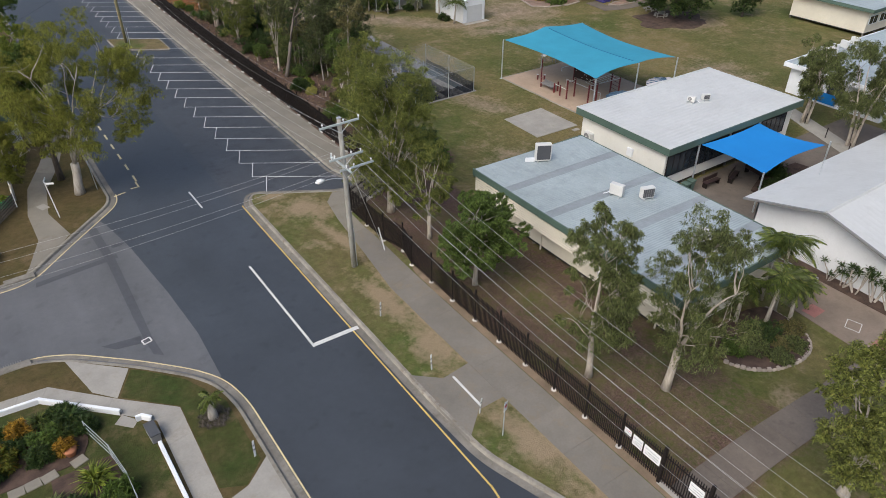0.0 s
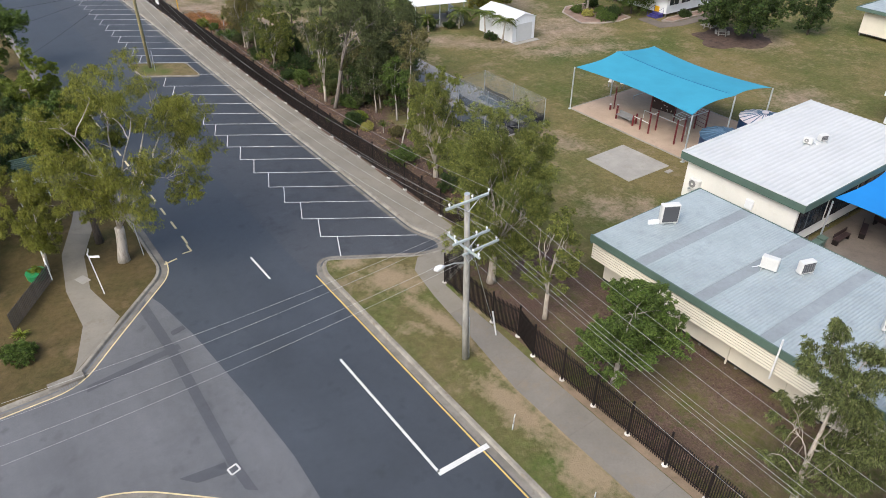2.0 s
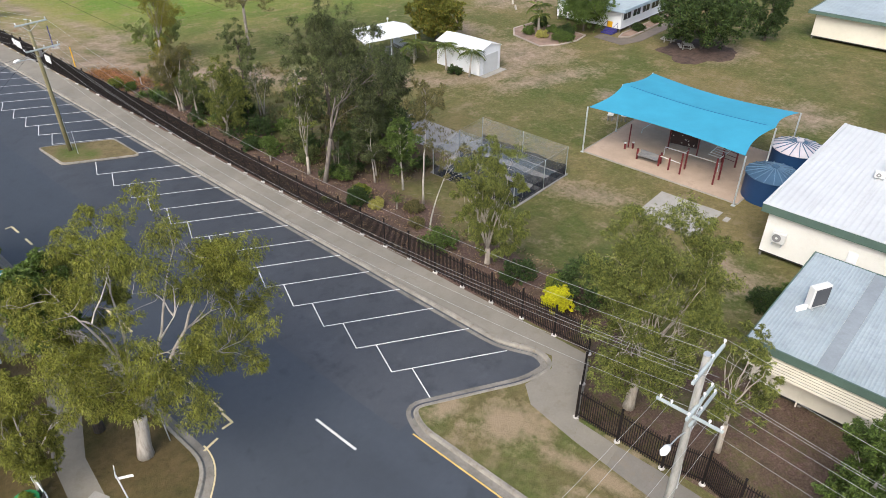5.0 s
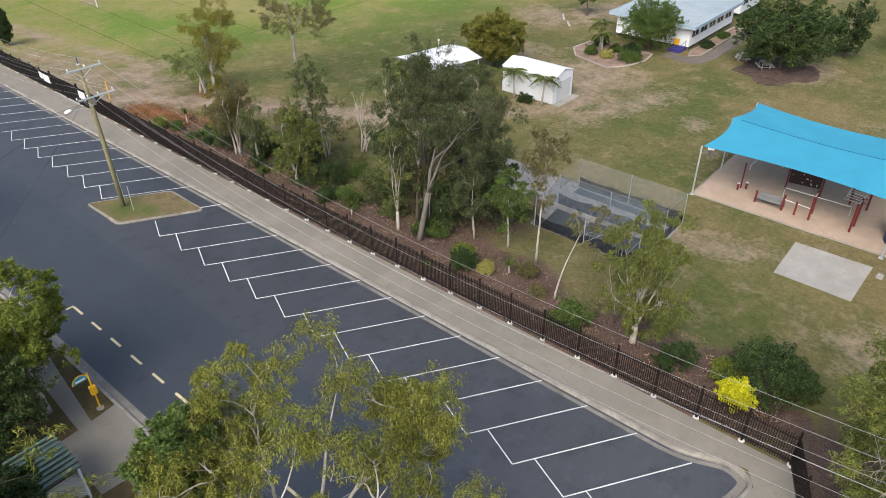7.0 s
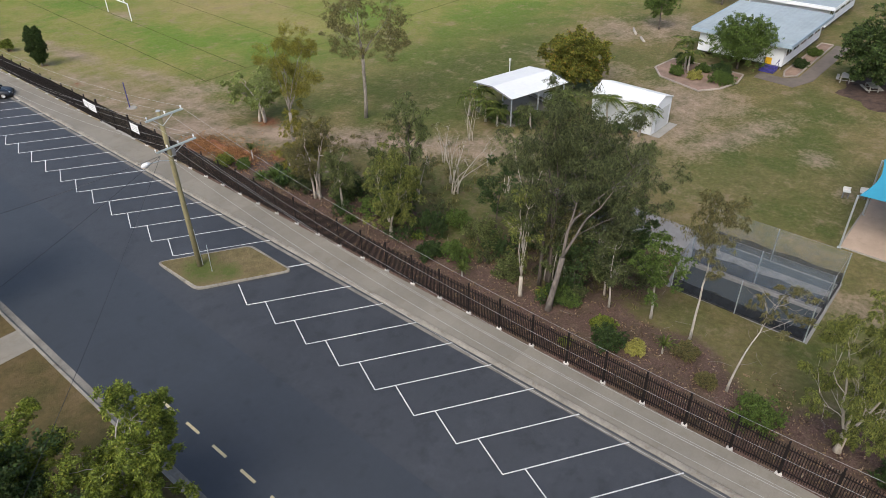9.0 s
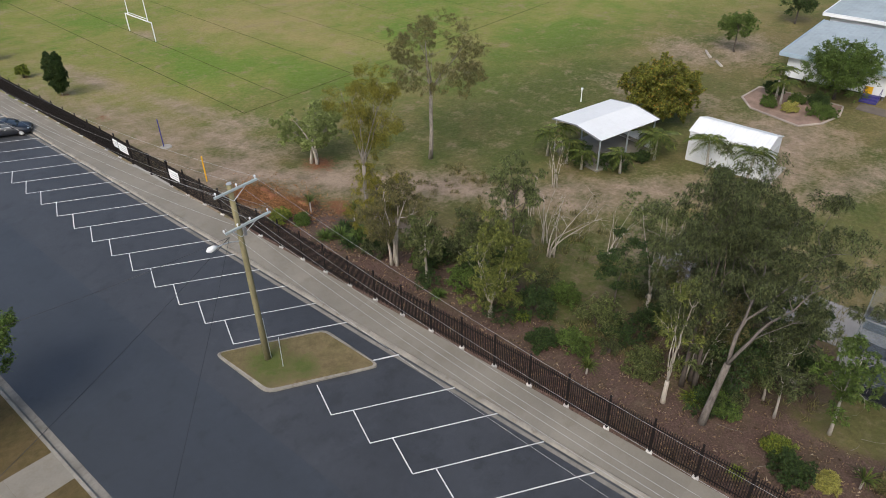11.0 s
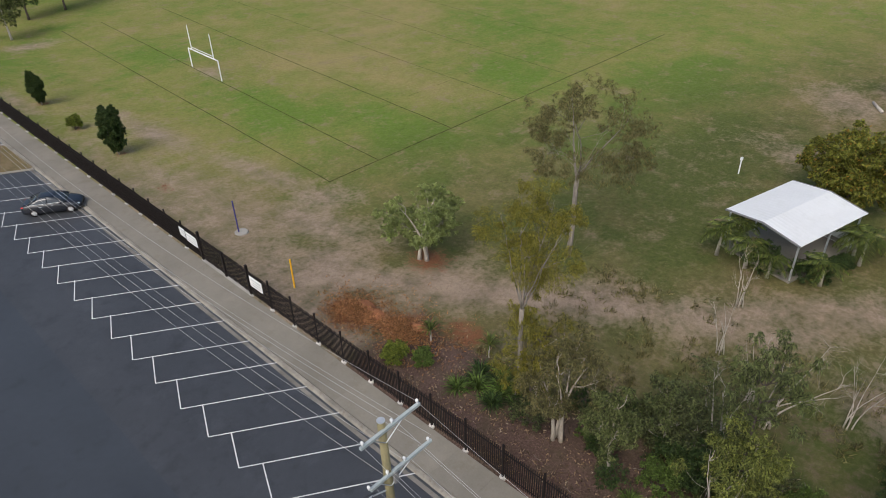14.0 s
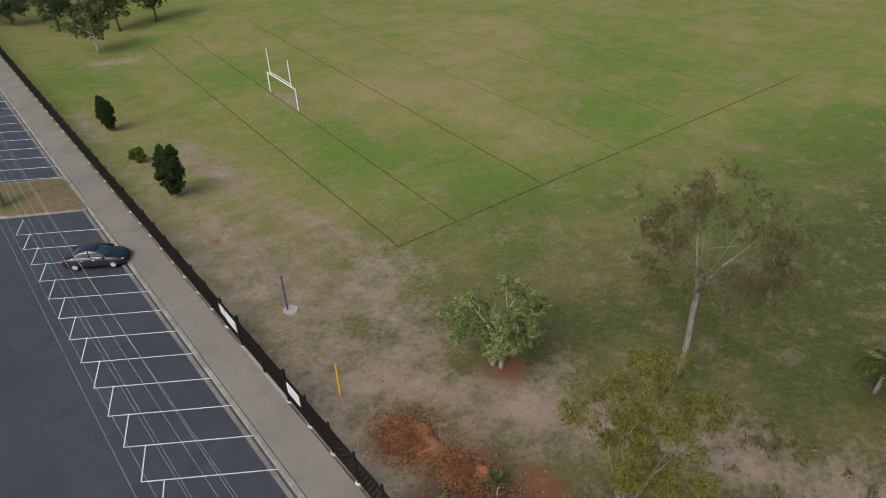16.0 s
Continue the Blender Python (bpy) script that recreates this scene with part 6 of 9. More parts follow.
wt = thing("bus_shelter", "small waiting shelter with green slatted roof and white lattice", "shelter", pose(0.6, 68.2, 0.14, 0, 0, 0))
for k in range(9):
    yy = -1.25 + 2.5 * k / 8
    part("roof_slat", Geo().box((-1.15, yy - 0.05, 2.2 + 0.02 * k), (1.15, yy + 0.1, 2.28 + 0.02 * k)).mesh("roof_slat", M_GREEN), wt)
part("roof_sheet", Geo().box((-1.1, -1.25, 2.1), (1.1, 1.3, 2.16)).mesh("roof_sheet", M_GRILLE), wt)
for sx in (-1, 1):
    for sy in (-1, 1):
        part("post", Geo().box((sx * 1.0 - 0.05, sy * 1.15 - 0.05, -0.1), (sx * 1.0 + 0.05, sy * 1.15 + 0.05, 2.2)).mesh("post", M_WHITE), wt)
lat = Geo()
for k in range(-9, 20):
    for s in (1, -1):
        a = (-1.0 + 0.16 * k, 0.3), (-1.0 + 0.16 * k + s * 1.6, 1.9)
        (ax, az1), (bx, bz) = a
        t0 = 0.0 if -0.98 <= ax <= 0.98 else ((-0.98 - ax) / (bx - ax) if ax < -0.98 else (0.98 - ax) / (bx - ax))
        t1 = 1.0 if -0.98 <= bx <= 0.98 else ((-0.98 - ax) / (bx - ax) if bx < -0.98 else (0.98 - ax) / (bx - ax))
        if 0 <= t0 < t1 <= 1:
            lat.tube([(ax + (bx - ax) * t0, -1.17 + 0.01 * s, az1 + (bz - az1) * t0), (ax + (bx - ax) * t1, -1.17 + 0.01 * s, az1 + (bz - az1) * t1)], 0.018, 4)
part("lattice", lat.mesh("lattice", M_WHITE), wt, "white diamond lattice panel")
part("bench", Geo().box((-0.9, 0.5, 0.42), (0.9, 0.9, 0.47)).box((-0.8, 0.6, -0.05), (-0.72, 0.8, 0.42)).box((0.72, 0.6, -0.05), (0.8, 0.8, 0.42)).mesh("bench", M_TIMBER), wt)

# ---- parked car ----
def parked_car(x, y, yaw):
    """A four-door sedan, nose towards +x."""
    car = thing("parked_car", "glossy dark navy sedan parked nose to the kerb", "car", pose(x, y, 0.0, 0, 0, yaw))
    paint, nt, b = nodes_of("navy_car_paint")
    b.inputs["Base Color"].default_value = (0.004, 0.007, 0.014, 1)
    b.inputs["Roughness"].default_value, b.inputs["Coat Weight"].default_value, b.inputs["Coat Roughness"].default_value = 0.35, 0.5, 0.03

    def loft(secs):
        n = len(secs[0][1])
        vs = [(sx, py, pz) for sx, ring_ in secs for py, pz in ring_]
        fs = [(i * n + k, i * n + (k + 1) % n, (i + 1) * n + (k + 1) % n, (i + 1) * n + k) for i in range(len(secs) - 1) for k in range(n)]
        fs += [tuple(range(n - 1, -1, -1)), tuple(range((len(secs) - 1) * n, len(secs) * n))]
        return Geo().add(vs, fs)

    def ring(w, z0, zs, z1, top):
        """Sill, bulging side with a shoulder at zs, rounded upper edge and crowned top."""
        half = [(w * 0.93, z0), (w, z0 + 0.12), (w * 1.01, (z0 + zs) / 2), (w * 0.985, zs), (w * (top * 0.35 + 0.62), zs + (z1 - zs) * 0.55), (w * top, z1 - 0.015), (w * top * 0.55, z1 + 0.012)]
        return [(-p, z) for p, z in half] + [(p, z) for p, z in reversed(half)]

    body = loft([(-2.22, ring(0.68, 0.4, 0.6, 0.7, 0.9)), (-2.16, ring(0.78, 0.3, 0.68, 0.9, 0.86)), (-1.95, ring(0.85, 0.22, 0.74, 0.99, 0.84)), (-1.45, ring(0.88, 0.2, 0.76, 1.0, 0.84)), (-0.8, ring(0.89, 0.2, 0.76, 0.97, 0.88)),
                 (0.5, ring(0.89, 0.2, 0.74, 0.95, 0.88)), (1.0, ring(0.89, 0.2, 0.72, 0.93, 0.84)), (1.5, ring(0.88, 0.2, 0.7, 0.86, 0.8)), (1.9, ring(0.84, 0.22, 0.62, 0.77, 0.8)), (2.12, ring(0.76, 0.26, 0.52, 0.66, 0.82)), (2.22, ring(0.64, 0.32, 0.46, 0.56, 0.84))])
    part("body", body.mesh("body", paint, True), car)

    def cabin(w, z, top):
        half = [(w, 0.9), (w * 0.97, 0.98), (w * (0.6 * top + 0.4), 0.98 + (z - 0.98) * 0.6), (w * top, z - 0.03), (w * top * 0.6, z)]
        return [(-p, q) for p, q in half] + [(p, q) for p, q in reversed(half)]

    part("glasshouse", loft([(-1.72, cabin(0.72, 1.0, 0.86)), (-1.3, cabin(0.77, 1.2, 0.8)), (-0.85, cabin(0.79, 1.38, 0.76)), (-0.2, cabin(0.8, 1.43, 0.75)), (0.3, cabin(0.79, 1.39, 0.76)), (0.75, cabin(0.78, 1.18, 0.82)), (1.15, cabin(0.74, 0.985, 0.88))]).mesh("glasshouse", M_GLASS, True), car, "tinted car windows")
    half_roof = lambda w, z: [(-w, z - 0.05), (-w * 0.92, z), (-w * 0.5, z + 0.025), (w * 0.5, z + 0.025), (w * 0.92, z), (w, z - 0.05)]
    part("roof", loft([(-0.98, half_roof(0.56, 1.345)), (-0.7, half_roof(0.6, 1.405)), (-0.2, half_roof(0.615, 1.43)), (0.15, half_roof(0.6, 1.415)), (0.36, half_roof(0.57, 1.375))]).mesh("roof", paint, True), car)
    for s in (-1, 1):
        for pts in ([(-0.9, s * 0.58, 1.37), (-1.35, s * 0.7, 1.19), (-1.75, s * 0.74, 1.0)], [(0.32, s * 0.59, 1.39), (0.76, s * 0.69, 1.18), (1.18, s * 0.76, 0.98)], [(-0.22, s * 0.61, 1.41), (-0.2, s * 0.79, 0.97)]):
            part("pillar", Geo().tube(pts, 0.04, 6).mesh("pillar", paint, True), car)
        part("window_trim", Geo().tube([(-1.5, s * 0.8, 1.0), (-0.3, s * 0.815, 0.985), (0.95, s * 0.8, 0.965)], 0.018, 5).mesh("window_trim", M_GALV), car, "bright window trim")
        for dx in (-0.95, -0.2, 0.8):
            part("door_seam", Geo().box((dx - 0.008, min(s * 0.885, s * 0.905), 0.3), (dx + 0.008, max(s * 0.885, s * 0.905), 0.86)).mesh("door_seam", M_BLACK), car)
        for dx in (-0.72, 0.12):
            part("door_handle", Geo().box((dx - 0.09, min(s * 0.88, s * 0.92), 0.78), (dx + 0.09, max(s * 0.88, s * 0.92), 0.81), b=0.008).mesh("door_handle", M_GALV), car, "chrome door handle")
        part("mirror", Geo().box((0.66, min(s * 0.86, s * 1.02), 0.94), (0.84, max(s * 0.86, s * 1.02), 1.06), b=0.04).mesh("mirror", paint), car)
        part("headlight", Geo().tube([(1.86, s * 0.72, 0.66), (2.02, s * 0.66, 0.62), (2.13, s * 0.54, 0.58)], [0.05, 0.085, 0.05], 8).mesh("headlight", M_GALV, True), car)
        part("tail_light", Geo().tube([(-1.98, s * 0.78, 0.86), (-2.12, s * 0.72, 0.84), (-2.18, s * 0.5, 0.82)], [0.05, 0.075, 0.04], 8).mesh("tail_light", M_INK_RED, True), car)
        for wx in (-1.32, 1.36):
            w = part("wheel", Geo().tube([(wx, s * 0.68, 0.32), (wx, s * 0.72, 0.32), (wx, s * 0.87, 0.32), (wx, s * 0.9, 0.32)], [0.29, 0.32, 0.32, 0.29], 24).mesh("tyre", M_BLACK, True), car, "black tyre")
            part("rim", Geo().tube([(wx, s * 0.87, 0.32), (wx, s * 0.905, 0.32)], [0.22, 0.21], 16).mesh("rim", M_GRILLE), w, "silver alloy rim")
            for k in range(7):
                a = 2 * math.pi * k / 7
                part("spoke", Geo().tube([(wx, s * 0.915, 0.32), (wx + 0.2 * math.cos(a), s * 0.91, 0.32 + 0.2 * math.sin(a))], 0.028, 4).mesh("spoke", M_GREY_PLASTIC), w)
    part("grille", Geo().box((2.14, -0.4, 0.42), (2.235, 0.4, 0.56), b=0.03).mesh("grille", M_BLACK), car)
    part("plate", Geo().box((-2.245, -0.18, 0.56), (-2.215, 0.18, 0.66)).mesh("plate", M_SIGN), car)
    return car


parked_car(20.1, 135.8, -32)

# ---- playing field ----
goal = thing("goal_posts", "white rugby goal posts on the playing field", "goal posts", pose(46.1, 157.3, -0.97, 0, 0, -2))
for s in (-1, 1):
    part("leg", Geo().tube([(0, s * 3.6, -0.1), (0, s * 3.6, 2.45)], 0.075, 8).mesh("leg", M_PORCELAIN), goal)
    part("upright", Geo().tube([(0, s * 2.7, 2.4), (0, s * 2.7, 5.4)], 0.06, 8).mesh("upright", M_PORCELAIN), goal)
part("crossbar", Geo().tube([(0, -3.6, 2.45), (0, 3.6, 2.45)], 0.075, 8).mesh("crossbar", M_PORCELAIN), goal)
part("upper_bar", Geo().tube([(0, -2.7, 2.75), (0, 2.7, 2.75)], 0.04, 8).mesh("upper_bar", M_PORCELAIN), goal)
M_BURN = surface("burnt_grass_line", (0.078, 0.082, 0.028), 0.98, vary=0.5, big=2, fine=18, spec=0.05)
fld = thing("field_lines", "dark sprayed lines across the playing field", "field marking", kind="structure")


def ground_strip(a, b, w, mat, lift=0.03, n=40):
    a, b = Vector(a), Vector(b)
    d = (b - a).normalized()
    s = Vector((-d.y, d.x)) * w / 2
    vs = []
    for i in range(n + 1):
        p = a.lerp(b, i / n)
        k = 0.7 + 0.6 * abs(noise.noise(Vector((p.x * 0.9, p.y * 0.9, 3))))
        for q in (p - s * k, p + s * k):
            vs.append((q.x, q.y, -0.95 + 0.05 * noise.noise(Vector((q.x * 0.25, q.y * 0.25, 0))) + lift))
    return mesh_of("line", vs, [(2 * i, 2 * i + 2, 2 * i + 3, 2 * i + 1) for i in range(n)], mat)


for x in (38.65, 44.25, 53.8, 63.5, 73.6, 84.2):
    part("line", ground_strip((x, 124.1), (x * 1.03 + 2.0, 190.2), 0.13 if x < 60 else 0.09, M_BURN), fld)
part("line", ground_strip((38.6, 124.2), (94, 123.0), 0.16, M_BURN), fld)
for k in range(9):
    part("line", ground_strip((47.5 + 4.6 * k, 133.3), (49.6 + 4.6 * k, 133.2), 0.06, M_BURN, n=8), fld)
bp = thing("blue_post", "blue steel post in a concrete footing", "post", pose(28.15, 121.75, ground_z(28.15)))
part("post", Geo().tube([(0, 0, -0.1), (0, 0, 2.75)], 0.055, 8).mesh("post", M_PURPLE), bp)
part("footing", Geo().tube([(0.15, -0.1, -0.1), (0.15, -0.1, 0.06), (0.15, -0.1, 0.08)], [0.55, 0.5, 0.42], 12).mesh("footing", M_PALE), bp)
yp = thing("yellow_post", "yellow steel bollard post on bare soil", "post", pose(26.75, 112.75, ground_z(26.9)))
part("post", Geo().tube([(0, 0, -0.1), (0, 0, 2.3)], 0.06, 8).mesh("post", M_YELLOW), yp)
wp = thing("white_marker_post", "short white marker post in the grass", "post", pose(62.9, 98.6, -0.97))
part("post", Geo().tube([(0, 0, -0.1), (0, 0, 1.4)], 0.06, 8).mesh("post", M_PORCELAIN), wp)
part("head", Geo().box((-0.1, -0.1, 1.35), (0.1, 0.1, 1.6), b=0.02).mesh("head", M_PORCELAIN), wp)

# ---- trees and shrubs ----
def leaves_mesh(name, centres, sizes, length, width, mat, rng, droop=0.6, per=60, flat=0.8, tufts=0):
    """Many small leaf blades gathered in clumps, each of several tufts; droop 1 hangs them straight down."""
    n = len(centres) * per
    c = np.repeat(np.array(centres, float), per, axis=0)
    r = np.repeat(np.array(sizes, float), per)
    d = rng.normal(size=(n, 3))
    d /= np.linalg.norm(d, axis=1, keepdims=True)
    if tufts:
        m = len(centres) * tufts
        e = rng.normal(size=(m, 3))
        e /= np.linalg.norm(e, axis=1, keepdims=True)
        e *= (rng.random(m) ** 0.4)[:, None]
        pick = np.repeat(np.arange(len(centres)), per) * tufts + rng.integers(0, tufts, n)
        pos = c + (e[pick] + d * (0.3 * rng.random(n) ** 0.6)[:, None]) * r[:, None] * np.array([1, 1, flat])
        d = d * 0.5 + e[pick]
    else:
        pos = c + d * (r * rng.random(n) ** 0.45)[:, None] * np.array([1, 1, flat])
    ax = rng.normal(size=(n, 3))
    ax[:, 2] = ax[:, 2] * (1 - droop) - droop * 1.6
    ax += 0.3 * d
    ax /= np.linalg.norm(ax, axis=1, keepdims=True)
    sd = np.cross(ax, rng.normal(size=(n, 3)))
    sd /= np.linalg.norm(sd, axis=1, keepdims=True) + 1e-9
    L = (length * (0.6 + 0.8 * rng.random(n)))[:, None]
    W = (width * (0.6 + 0.8 * rng.random(n)))[:, None]
    v = np.empty((n, 3, 3))
    v[:, 0] = pos - sd * W * 0.5
    v[:, 1] = pos + sd * W * 0.5
    v[:, 2] = pos + ax * L
    me = bpy.data.meshes.new(name)
    me.vertices.add(3 * n)
    me.vertices.foreach_set("co", v.ravel())
    me.loops.add(3 * n)
    me.loops.foreach_set("vertex_index", np.arange(3 * n, dtype=np.int32))
    me.polygons.add(n)
    me.polygons.foreach_set("loop_start", np.arange(0, 3 * n, 3, dtype=np.int32))
    me.polygons.foreach_set("loop_total", np.full(n, 3, dtype=np.int32))
    me.update(calc_edges=True)
    me.materials.append(mat)
    return me


def bend(a, b, rng, wob=0.12, n=4, rise=0.0):
    a, b = np.array(a, float), np.array(b, float)
    L = np.linalg.norm(b - a)
    bow, kink = rng.normal(size=3) * wob * L * 0.45, rng.normal(size=3) * wob * L * 0.2
    pts = []
    for i in range(n + 1):
        t = i / n
        p = a + (b - a) * t
        p = p + bow * math.sin(math.pi * t) + kink * math.sin(2 * math.pi * t) + (rng.normal(size=3) * wob * L * 0.08 if 0 < i < n else 0)
        p[2] += rise * L * math.sin(math.pi * t)
        pts.append(p)
    return pts


def tree(x, y, h, r, clear, leaf, bark, label, seed, off=(0, 0), clumps=40, per=90, blade=(0.3, 0.07), droop=0.6, trunk_r=None, stems=1, clump_r=0.3, gap=0.35, name="tree", vert=1.0, bare=0.0, base_r=0.0, limbs_n=5, fill=2.9, wood_k=0.6, tufts=14, fan=False, fork=0.0, shell=0.25, lean=(0.15, 0.15), spread=0.5):
    """A tapered trunk with limbs that carry clumps of leaves; off leans the crown away from the foot."""
    rng = np.random.default_rng(seed)
    clumps, clump_r, per = int(clumps * 1.5), clump_r * 0.76, int(per * fill)
    z0 = (0.13 if x < 19.9 else ground_z(x)) - 0.06
    th = thing(name, label, "tree", pose(x, y, z0))
    tr = trunk_r or 0.018 * h + 0.04
    cz, rz = (clear + h) / 2, (h - clear) / 2 * vert
    cen = np.array([off[0], off[1], cz])
    pts, tries = [], 0
    while len(pts) < clumps and tries < clumps * 30:
        tries += 1
        d = rng.normal(size=3)
        d /= np.linalg.norm(d)
        k = shell + (1 - shell) * rng.random() ** 0.6
        p = cen + d * np.array([r, r, rz]) * k * (0.8 + 0.25 * rng.random())
        if noise.noise(Vector(p * (1.1 / max(r, 1)) + seed * 3.7)) < gap - 0.55:
            continue
        pts.append(p)
    pts = np.array(pts)
    wood = Geo()
    tops = []
    if fork:
        node = np.array([off[0] * lean[0], off[1] * lean[1], fork])
        wood.tube(bend((0, 0, 0), node, rng, 0.022, 4), [tr * 1.25, tr * 1.02, tr * 0.95, tr * 0.92, tr * 0.9], 10)
    for i in range(stems):
        a = 2 * math.pi * i / stems + seed
        f = node if fork else np.array([base_r * math.cos(2.4 * i), base_r * math.sin(2.4 * i), 0.0])
        goal_ = cen + np.array([0, 0, rz * 0.4]) if stems == 1 else cen + np.array([r * spread * math.cos(a), r * spread * math.sin(a), rz * (0.1 + 0.4 * rng.random())])
        path = bend(f, goal_, rng, 0.07 if fork else 0.045, 9, 0.05 if fork else 0)
        if not fork:
            path = [np.array([f[0] + (q[0] - f[0]) * (k / 9) ** 0.8, f[1] + (q[1] - f[1]) * (k / 9) ** 0.8, q[2]]) for k, q in enumerate(path)]
        m = len(path)
        r0 = tr * (1.0 / stems ** 0.62 if fork else 1.0 / stems ** 0.35)
        wood.tube(path, [r0 * (1.2 if j == 0 and not fork else 1) * (1 - 0.93 * j / (m - 1)) for j in range(m)], 8)
        tops.append(path)
    order = np.arctan2(pts[:, 1] - cen[1], pts[:, 0] - cen[0])
    nl = max(limbs_n, stems)
    sector = ((order + math.pi) / (2 * math.pi) * nl).astype(int) % nl
    upper = pts[:, 2] > cz + 0.25 * rz
    spots = [q for path in tops for q in path[(0 if fork else 1):-1]]
    for s in range(nl):
        for hi in (False, True):
            sel = pts[(sector == s) & (upper == hi)]
            if len(sel) == 0:
                continue
            mean = sel.mean(axis=0)
            def cost(q):
                flat = math.hypot(mean[0] - q[0], mean[1] - q[1])
                c = np.linalg.norm(mean - q) + 2.0 * max(0.0, q[2] - mean[2] + (0.9 if fan else 0.55) * flat)
                c += 4.0 * max(0.0, clear * 0.7 - q[2])
                return c + (3.0 * max(0.0, q[2] - clear - (0.4 if hi else 0.25) * (h - clear)) if fan else 0.0)
            limb = bend(min(spots, key=cost), mean, rng, 0.16, 6, 0.07)
            lr = wood_k * tr * (0.36 if not hi else 0.3) / math.sqrt(stems) ** 0.6
            wood.tube(limb, [lr * (1 - 0.155 * k) for k in range(7)], 6, False)
            for q in sel:
                a = limb[3 + (int(abs(q[0]) * 7) % 4)]
                wood.tube(bend(a, q, rng, 0.2, 4, 0.08), [lr * 0.36, lr * 0.26, lr * 0.18, lr * 0.11, lr * 0.05], 4, False)
    part("trunk", wood.mesh("trunk", bark, True), th)
    if bare:
        keep = rng.random(len(pts)) > bare
        pts = pts[keep]
    if len(pts):
        blade = (blade[0] * 0.6, blade[1] * 0.9)
        sizes = r * clump_r * (0.65 + 0.7 * rng.random(len(pts)))
        part("crown", leaves_mesh("crown", pts, sizes, blade[0], blade[1], leaf, rng, droop, per, 0.85, tufts), th)
    return th


def shrub(x, y, r, h, leaf, label, seed, blade=(0.16, 0.07), n=40, per=190, name="shrub", droop=0.1, ball=False):
    rng = np.random.default_rng(seed)
    z0 = (0.13 if x < 19.9 else ground_z(x)) - 0.03
    th = thing(name, label, "shrub", pose(x, y, z0))
    wood, pts = Geo(), []
    for i in range(n):
        a, k = rng.random() * 2 * math.pi, math.sqrt(rng.random())
        zz = h * (0.25 + 0.6 * rng.random()) * math.sqrt(max(0.05, 1 - (k * 0.8) ** 2))
        p = (r * 0.82 * k * math.cos(a), r * 0.82 * k * math.sin(a), zz)
        if ball:
            k = math.sqrt((i + 0.5) / n)
            a = i * 2.39996
            p = (r * 0.82 * k * math.cos(a), r * 0.82 * k * math.sin(a), h * (0.3 + 0.56 * math.sqrt(1 - k * k) * (0.66 + 0.34 * rng.random())))
        pts.append(p)
        if i % 3 == 0:
            wood.tube(bend((0.04 * math.cos(a), 0.04 * math.sin(a), 0), p, rng, 0.1, 3), [0.03, 0.02, 0.015, 0.006], 4, False)
    part("stem", wood.mesh("stem", M_BARK_DARK), th)
    part("foliage", leaves_mesh("foliage", pts, [r * 0.3] * n, blade[0] * 0.75, blade[1] * 0.85, leaf, rng, droop, per, 0.85, 8), th)
    return th


def frond_mesh(length, rng, arch=0.55, leaflets=22, wide=0.28):
    g = Geo()
    pts = [(length * t, 0, length * (0.55 * t - arch * 1.6 * t * t)) for t in (0, 0.2, 0.4, 0.6, 0.8, 1.0)]
    g.tube(pts, [0.035, 0.03, 0.024, 0.018, 0.012, 0.005], 4, False)
    for i in range(leaflets):
        t = 0.12 + 0.88 * i / leaflets
        px, pz = length * t, length * (0.55 * t - arch * 1.6 * t * t)
        w = length * wide * math.sin(math.pi * (0.12 + 0.83 * t)) ** 0.7
        for s in (-1, 1):
            q = (px + w * 0.5, s * w, pz - w * 0.45)
            g.add([(px - 0.03, 0, pz), (px + w * 0.25 + 0.035, s * w * 0.5, pz - 0.02 * length), q, (px + w * 0.25 - 0.035, s * w * 0.5, pz - 0.03 * length)], [(0, 1, 2, 3)])
    return g.mesh("frond", M_PALM)


def palm(x, y, h, length, label, seed, fronds=13, trunk_r=0.11, bulb=0.0):
    rng = np.random.default_rng(seed)
    z0 = (0.13 if x < 19.9 else ground_z(x)) - 0.05
    th = thing("palm_tree", label, "palm", pose(x, y, z0))
    lx, ly = rng.normal() * 0.05 * h, rng.normal() * 0.05 * h
    part("trunk", Geo().tube([(0, 0, 0), (lx * 0.3, ly * 0.3, h * 0.4), (lx, ly, h)], [trunk_r * 1.3 + bulb, trunk_r + bulb * 0.6, trunk_r * 0.7], 9).mesh("trunk", M_BARK_PALE, True), th)
    fm = frond_mesh(length, rng)
    for i in range(fronds):
        part("frond", fm, th, m=pose(lx, ly, h, 0, -28 + 55 * rng.random(), 360 * i / fronds + 20 * rng.random()) @ Matrix.Diagonal((0.85 + 0.3 * rng.random(),) * 3 + (1,)))
    return th


